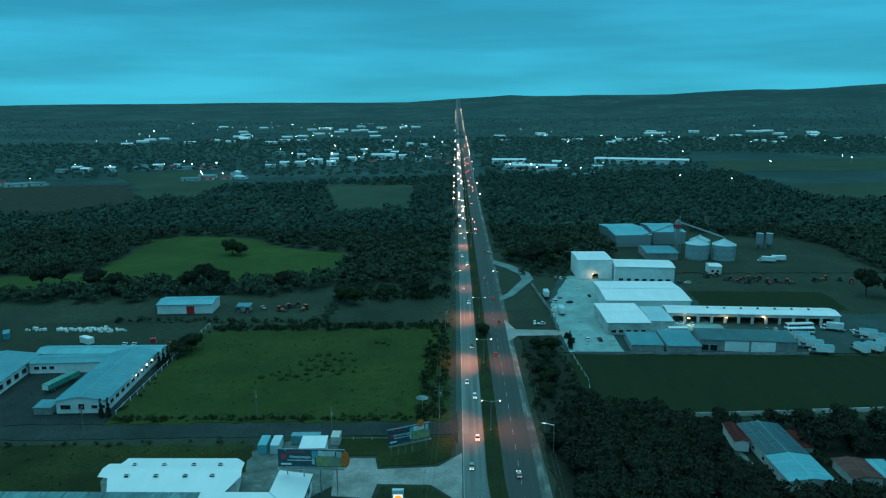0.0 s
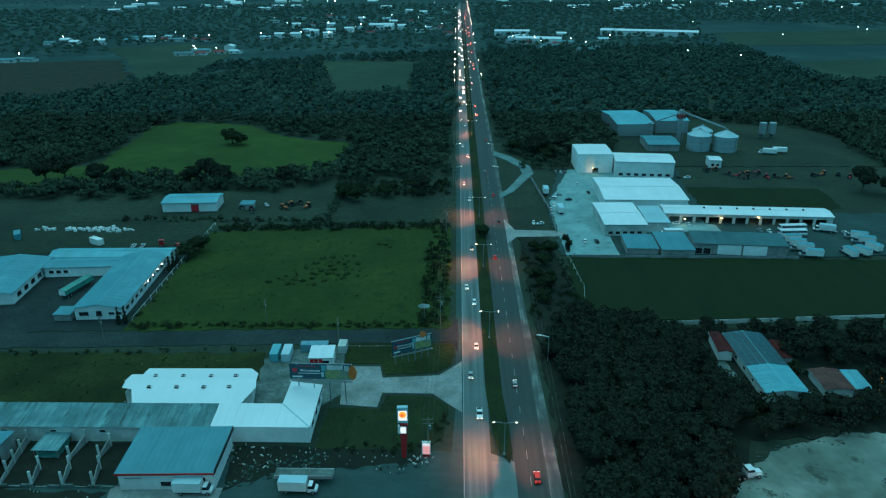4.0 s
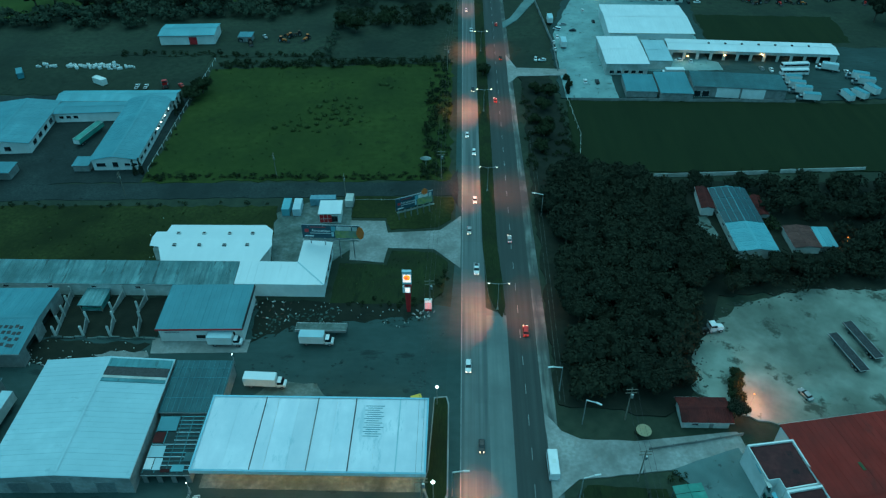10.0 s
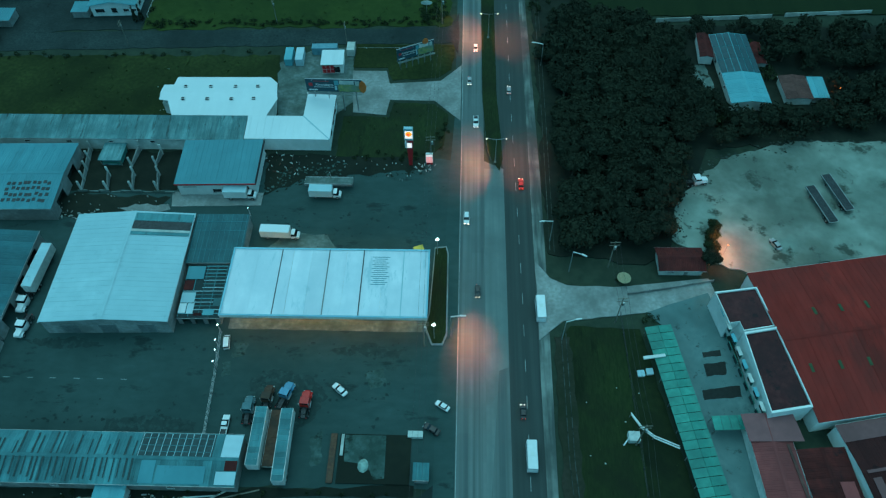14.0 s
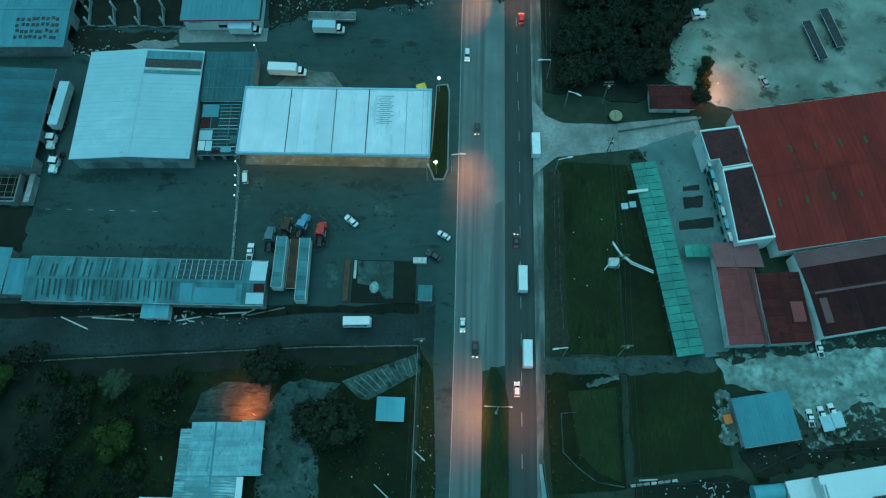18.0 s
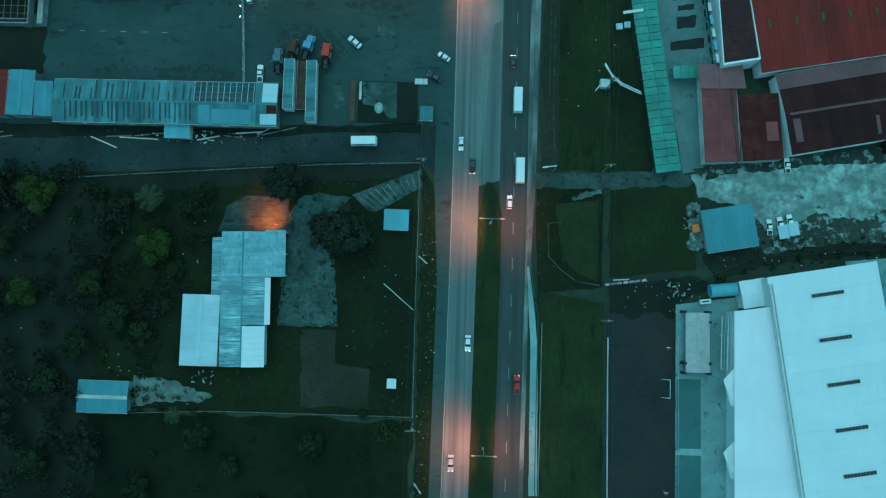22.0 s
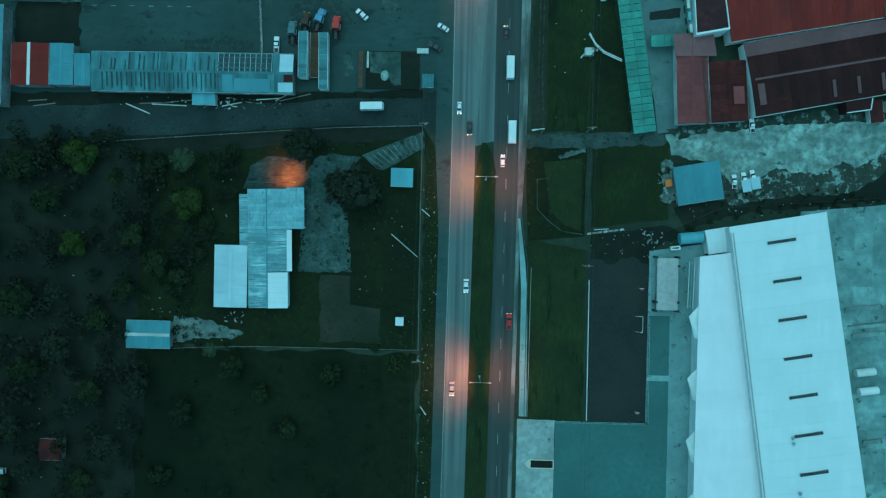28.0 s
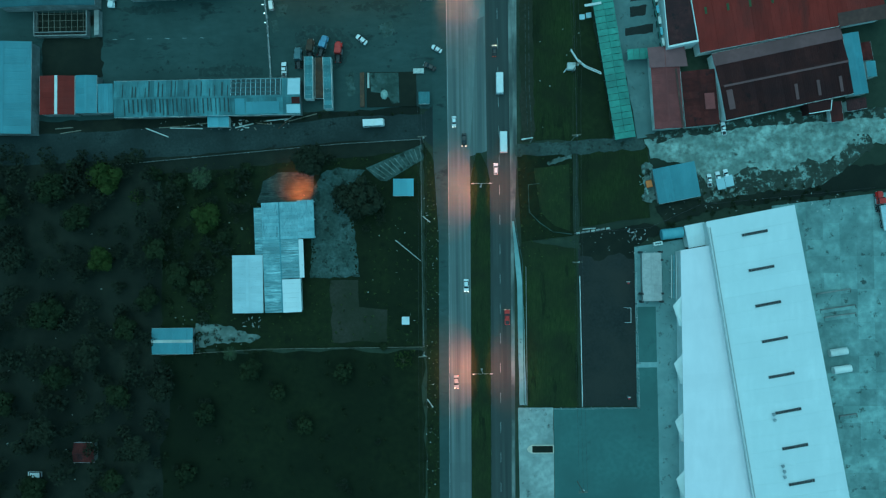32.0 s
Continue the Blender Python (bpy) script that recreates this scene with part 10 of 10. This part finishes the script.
# cross joints of the ramp
rampo = bpy.data.objects["ramp"]
rz = max(v.co.z for v in rampo.data.vertices)
for i in range(11):
    k = i / 10
    p, q = Vector((-33.6, -4.4)).lerp(Vector((-18.4, 2.2)), k), Vector((-29.0, -7.4)).lerp(Vector((-17.6, -1.3)), k)
    part("rib", Shape().beam((p.x, p.y, rz), (q.x, q.y, rz), 0.28, 0.08), OLDCONC, rampo)

# orange bin and panels by the blue hut
ob_bin = thing("waste_bin", "orange steel waste bin beside a hut", "bin", 51.0, -10.4, 0.25, 12)
part("body", Shape().loft([[(-0.9 * k, -1.1 * k, z), (0.9 * k, -1.1 * k, z), (0.9 * k, 1.1 * k, z), (-0.9 * k, 1.1 * k, z)] for k, z in ((0.8, 0), (1.0, 1.2))]), ORANGE, ob_bin)
part("rim", Shape().box(-0.98, 0.98, -1.18, -1.06, 1.15, 1.25).box(-0.98, 0.98, 1.06, 1.18, 1.15, 1.25), RUSTY, ob_bin)
for x, y in ((72.4, -10.7), (74.9, -9.9)):
    cv = thing("bed_cover", "pale sheet laid over a pickup bed", "cover", x, y, 1.5, 12, "covers over pickup beds")
    part("sheet", Shape().box(-1.25, 1.25, -1.7, 1.7, 0, 0.06), R_ZINC, cv)
    part("prop", Shape().box(-0.06, 0.06, -1.6, 1.6, -1.3, 0.0), STEEL, cv)
rk = random.Random(6)
for i in range(16):
    rs = thing("pale_stone", "pale block of broken concrete", "stone", 49.4 + rk.uniform(0, 3), -15.5 + i * 0.75, 0.2, rk.uniform(0, 90), "rubble along the hut")
    part("block", Shape().loft([[(-k, -k * 0.7, z), (k, -k * 0.8, z), (k * 0.9, k * 0.7, z), (-k * 0.8, k * 0.8, z)] for k, z in ((0.5, 0), (0.45, 0.3), (0.3, 0.42))]), DIRT, rs)

# patio lamp under the porch eave
pt = thing("wall_lamp", "warm patio lamp under the porch eave", "lamp", -53.4, -12.3, 0)
part("post", Shape().tube((0, 0, 0), (0, 0, 3.1), 0.05, 0.04, 6), STEEL, pt)
part("bulb", Shape().tube((0, 0.1, 2.9), (0, 0.1, 3.0), 0.05, 0.04, 8), L_PATIO, pt)
part("hood", Shape().tube((0, 0.1, 3.02), (0, 0.1, 3.1), 0.16, 0.06, 8), DARKSTEEL, pt)
pd = bpy.data.lights.new("patio_light", "SPOT")
pd.energy, pd.color, pd.spot_size, pd.spot_blend, pd.shadow_soft_size = 9500, (1.0, 0.15, 0.012), radians(118), 0.8, 0.3
new("patio_light", pd).matrix_world = look((-54.6, -11.6, 4.6), (-55.4, -10.2, 0))
# ragged blotches where the yard and the muddy strip run into each other
rbl = random.Random(17)


def blotches(name, material, label, n, spot, z):
    sh = Shape()
    for _ in range(n):
        x, y = spot()
        r = rbl.choice((0.08, 0.12, 0.16, 0.22, 0.3, 0.42))
        sh.prism([(x + r * rbl.uniform(0.45, 1.3) * 1.15 * math.cos(math.tau * k / 9), y + r * rbl.uniform(0.45, 1.3) * math.sin(math.tau * k / 9)) for k in range(9)], z - 0.05, z)
        z += 0.0005
    return whole(name, sh, material, label, "ground", "stuff")


yard_z = max(v.co.z for v in bpy.data.objects["scrap_soil"].data.vertices)
yard_e = [(-64, 92), (-55, 97), (-46, 99), (-20, 102)]
blotches("yard_mud", WOODFLOOR, "dark mud trodden out over the yard", 150, lambda: (lambda x: (x, lerp(x, yard_e) - 1.5 + abs(rbl.gauss(0, 2.4))))(rbl.uniform(-64, -18)), yard_z + 0.002)
blotches("yard_rubble", DRIVE, "broken pale concrete in the mud", 120, lambda: (lambda x: (x, lerp(x, yard_e) + rbl.uniform(0.3, 6)))(rbl.uniform(-63, -42)), yard_z + 0.08)


lane_z = max(v.co.z for v in bpy.data.objects["lane_fringe"].data.vertices)
south_e, north_e = [(64, -6), (68.8, -14.2), (75.4, -12.4), (86.8, -10.6), (94, -11.2), (103, -9.2), (110, -5), (117, 1)], [(50, 3.2), (62, 5.6), (74, 7.2), (93.6, 9), (120, 10)]
blotches("lane_mud", MUD, "dark mud eating into the dirt lane", 150, lambda: (lambda x: (x, lerp(x, south_e) + abs(rbl.gauss(0, 2.2))))(rbl.uniform(66, 117)), lane_z + 0.002)
blotches("lane_weeds", MUD, "dark trodden mud along the lane edge", 30, lambda: (lambda x: (x, lerp(x, north_e) - abs(rbl.gauss(0, 1.3))))(rbl.uniform(54, 118)), lane_z + 0.17)
drive_z = max(v.co.z for v in bpy.data.objects["driveway_old"].data.vertices)
drive_w, drive_e = [(-37, -52), (-28, -51.6), (-10, -51.2)], [(-37, -37.2), (-22, -38.6), (-17, -40), (-10.7, -41.7)]
blotches("drive_moss", GARDEN, "moss closing over the old driveway", 130, lambda: (lambda y, e: (lerp(y, drive_e) - abs(rbl.gauss(0, 0.7)) if e else lerp(y, drive_w) + abs(rbl.gauss(0, 0.5)), y))(rbl.uniform(-37.3, -9), rbl.random() < 0.6), drive_z + 0.002)
dirt_z = max(v.co.z for v in bpy.data.objects["dirt_yard"].data.vertices)
yard_edge = [(45.5, 80), (47, 90.5), (59.5, 108), (72, 112.4), (84, 116), (110, 115.6)]
blotches("yard_scrub", MUD, "damp mud along the dirt yard edge", 170, lambda: (lambda i, k, d: (yard_edge[i][0] + (yard_edge[i + 1][0] - yard_edge[i][0]) * k + d, yard_edge[i][1] + (yard_edge[i + 1][1] - yard_edge[i][1]) * k - d * 0.8))(rbl.randrange(5), rbl.random(), abs(rbl.gauss(0, 1.6))), dirt_z + 0.002)
stain_z = max(max(v.co.z for v in bpy.data.objects[n].data.vertices) for n in ("truck_yard", "oil_stain", "pale_stain"))
blotches("yard_oil", OIL, "oil spots dripped over the truck yard", 300, lambda: rbl.choice((lambda: (rbl.uniform(-58, -18), rbl.gauss(36, 8)), lambda: (rbl.uniform(-112, -66), 26.5 + abs(rbl.gauss(0, 2.5))), lambda: (rbl.uniform(-110, -20), 47.6 - abs(rbl.gauss(0, 2.0))), lambda: (rbl.uniform(-62, -18), rbl.gauss(83, 3.4))))(), stain_z + 0.003)
rl = random.Random(33)
litter = Shape()
for x0, x1, y0, y1, n in ((-17.4, -12.8, -110, -6, 60), (-98, -66, -58, -8, 34), (-46, -20, -57, -10, 16), (52, 110, -20, -12, 44), (30, 56, -33, -23, 30), (-64, -20, 98, 107, 46), (-118, -88, 84, 92, 26), (-110, -58, 8.6, 11.4, 30), (18, 32, 6, 48, 7), (-150, -100, -100, -20, 26), (-120, -70, 118, 148, 14)):
    for _ in range(n):
        x, y, r, a = rl.uniform(x0, x1), rl.uniform(y0, y1), rl.uniform(0.07, 0.22), rl.uniform(0, 3)
        litter.prism([(x + r * math.cos(a + k), y + 0.7 * r * math.sin(a + k)) for k in (0, 1.4, 3.1, 4.6)], 0.0, 0.42 + rl.uniform(0, 0.1))
whole("litter", litter, WALL, "small pale scraps of litter and stones", "litter", "stuff")


# ---- the far town ----
def far_house(label, w, d, h, roof, wall):
    ob = thing("far_house", label, "house", group="houses of the far town")
    part("wall", Shape().box(-w / 2, w / 2, -d / 2, d / 2, 0, h), wall, ob)
    r = Shape()
    for s in (-1, 1):
        r.loft([[(x, 0, h + d * 0.16), (x, s * (d / 2 + 0.5), h - 0.1), (x, s * (d / 2 + 0.5), h - 0.25), (x, 0, h + d * 0.16 - 0.15)] for x in (-w / 2 - 0.5, w / 2 + 0.5)])
    part("roof", r, roof, ob)
    for k in ((-0.3, 0.3) if w < 24 else ()):
        part("window", Shape().box(k * w - 0.9, k * w + 0.9, -d / 2 - 0.08, -d / 2, 1.0, 2.4), GLASS, ob)
    return ob


FH = [far_house("far white house with a pale roof", 14, 9, 3.2, R_ZINC, WHITE), far_house("far house with a faded red roof", 12, 9, 3.2, R_PINK, WALL), far_house("far two-storey white house", 13, 10, 6.2, R_WHITE, WHITE), far_house("far long low house with a grey roof", 22, 9, 3.4, R_GREY, WALL)]
FAR_SITES = [(-560, 735), (-545, 750), (-525, 742), (-508, 760), (-560, 775), (-535, 778), (-490, 770), (-548, 925), (-530, 935), (-505, 910), (-480, 925), (-450, 955), (-430, 962), (-410, 966), (-392, 962), (-372, 968), (-352, 960), (-455, 985), (-420, 1000), (-385, 1000),
             (-330, 815), (-312, 822), (-293, 830), (-276, 836), (-320, 845), (-290, 860), (-280, 990), (-262, 1000), (-240, 1003), (-218, 1000), (-196, 1010), (-250, 1030), (-222, 1045), (-200, 1060), (-176, 1080), (-240, 1090), (-270, 1150), (-250, 1180), (-215, 1150), (-190, 1190), (-165, 1130),
             (-140, 1050), (-120, 1110), (-100, 1120), (-70, 1075), (-55, 1120), (-40, 1130), (-120, 1200), (-90, 1240), (-60, 1280), (-140, 1290), (-28, 1040), (-180, 1260), (-220, 1300), (-250, 1340), (-290, 1290), (-330, 1240), (-80, 1400), (-40, 1430), (-110, 1440), (60, 940), (76, 925), (90, 935), (112, 910), (125, 925), (70, 970), (100, 880), (140, 850), (155, 870), (52, 1010), (180, 960), (130, 1000)]
for i, (x, y) in enumerate(FAR_SITES):
    m = pose(x, y, relief(x, y), 0, 0, rf.choice((0, 8, -10, 90, 15)))
    if i < 4:
        FH[i].matrix_basis = m
    else:
        copy_thing(rf.choice(FH), m)
for cs, e, lab in (([(196, 1060), (322, 1016), (316, 990), (190, 1034)], 7, "far long white warehouse beyond the woods"), ([(56, 968), (124, 950), (120, 925), (53, 942)], 6, "far white store with a flat roof"), ([(40, 1050), (90, 1046), (88, 1025), (38, 1028)], 6, "far white shed by the highway"), ([(-150, 1130), (-112, 1130), (-112, 1108), (-150, 1108)], 8, "far large white public building")):
    building("far_warehouse", lab, "warehouse", cs, e, 1.5, R_WHITE, WHITE, "x", 0.4, 4.0, rows_of("s", 4, 7, 4, 3, 1, 4, "window"))


def lamp_mesh(name, top, r, lens):
    """Pole and globe in one mesh, for lamps seen from afar only."""
    sh = Shape().tube((0, 0, 0), (0, 0, top), 0.14, 0.1, 6)
    n = len(sh.f)
    sh.loft([[(r * k * math.cos(t), r * k * math.sin(t), top + z) for t in [math.tau * j / 8 for j in range(8)]] for k, z in ((0.4, 0), (1, 0.3), (1, 0.7), (0.4, 1.0))])
    me = sh.mesh(name, STEEL)
    me.materials.append(lens)
    for f in me.polygons[n:]:
        f.material_index = 1
    return me


TOWN_LAMP = lamp_mesh("far_lamp", 8, 0.5, glow("far_lamp_globe", (0.9, 1.0, 0.95), 13.0))
ROAD_LAMP = lamp_mesh("far_road_lamp", 9, 0.34, glow("far_sodium_globe", (1.0, 0.58, 0.40), 18.0))
spots = [(x + rf.uniform(-14, 14), y + rf.uniform(-14, 14)) for x, y in FAR_SITES[::2]] + [(rf.uniform(-900, -60), rf.uniform(1500, 2400)) for _ in range(50)] + [(rf.uniform(60, 900), rf.uniform(1350, 2000)) for _ in range(30)] + [(rf.uniform(150, 900), rf.uniform(700, 1200)) for _ in range(10)]
for x, y in spots:
    tagged(new("far_lamp", TOWN_LAMP), "lit lamp post in the far town", "street lamp", "lamps of the far town").matrix_basis = pose(x, y, relief(x, y) - 0.3)
for y in np.concatenate([np.arange(590, 1500, 45), np.arange(1500, 3600, 60)]):
    for sx in ([] if rf.random() < 0.2 else [-13, 11] if rf.random() < 0.35 else [rf.choice((-13, 11))]):
        y += rf.uniform(-14, 14)
        tagged(new("far_road_lamp", ROAD_LAMP), "lit roadside lamp far along the highway", "street lamp", "far roadside lamps").matrix_basis = pose(axis(y) + sx, y, relief(axis(y) + sx, y) - 0.3)
row = far_house("row of far pale roofs among trees", 26, 12, 4, R_WHITE, WHITE)
for i in range(64):
    x, y = (rf.uniform(-760, -120), rf.uniform(1500, 2350)) if i < 34 else (rf.uniform(90, 900), rf.uniform(1480, 1900))
    m = pose(x, y, relief(x, y) - 0.5, 0, 0, rf.uniform(-20, 20))
    if i == 0:
        row.matrix_basis = m
    else:
        copy_thing(row, m)

# ---- slabs and markings of the highway, last ----
slab = {}
for i in range(62):
    y0 = -112 + i * 6.0
    for j, (xa, xb) in enumerate(((-9.55, -6.35), (-6.33, -3.1))):
        if j not in slab:
            slab[j] = Shape().loft([[(xa, y, 0.0), (xb, y, 0.0), (xb, y, 0.03), (xa, y, 0.03)] for y in (0, 0.02, 5.94, 5.96)]).mesh("slab", PAVING)
        part("slab", slab[j], PAVING, road_west, at=pose(axis(y0 + 3), y0, 0.075))
dash = Shape().box(-0.055, 0.055, 0, 3.0, 0.0, 0.012).mesh("lane_dash", MARK)
for i in range(50):
    y = -112 + i * 9.0
    part("lane_dash", dash, MARK, road_east, at=pose(axis(y) + lerp(y, [(-400, 6.2), (60, 6.0), (130, 5.0), (900, 4.9)]), y, 0.098))
edge = Shape().box(-0.06, 0.06, 0, 8.9, 0.0, 0.012).mesh("edge_line", MARK)
for i in range(50):
    y = -112 + i * 9.0
    part("edge_line", edge, MARK, road_west, at=pose(axis(y) - 9.45, y, 0.104))
bay = Shape().box(-0.7, 0.7, -0.06, 0.06, 0, 0.012).mesh("bay_mark", MARK)
for i in range(6):
    part("bay_mark", bay, MARK, bpy.data.objects["truck_yard"], at=pose(-112 + i * 5.4, 37, bpy.data.objects["truck_yard"].data.vertices[-1].co.z - 0.002))

back = bpy.data.objects["works_back"]
back_top = max(v.co.z for v in back.data.vertices)
bslab = Shape().box(0.03, 4.97, 0.03, 4.97, 0.0, 0.03).mesh("slab", BACKYARD)
for i in range(7):
    for j in range(19):
        x, y = 88 + i * 5, -113 + j * 5
        if x > 92.5 + (-18 - y) * 0.165 - 1.0 and y < -20 + (x - 88) * 0.1:
            part("slab", bslab, BACKYARD, back, at=pose(x, y, back_top - 0.012))
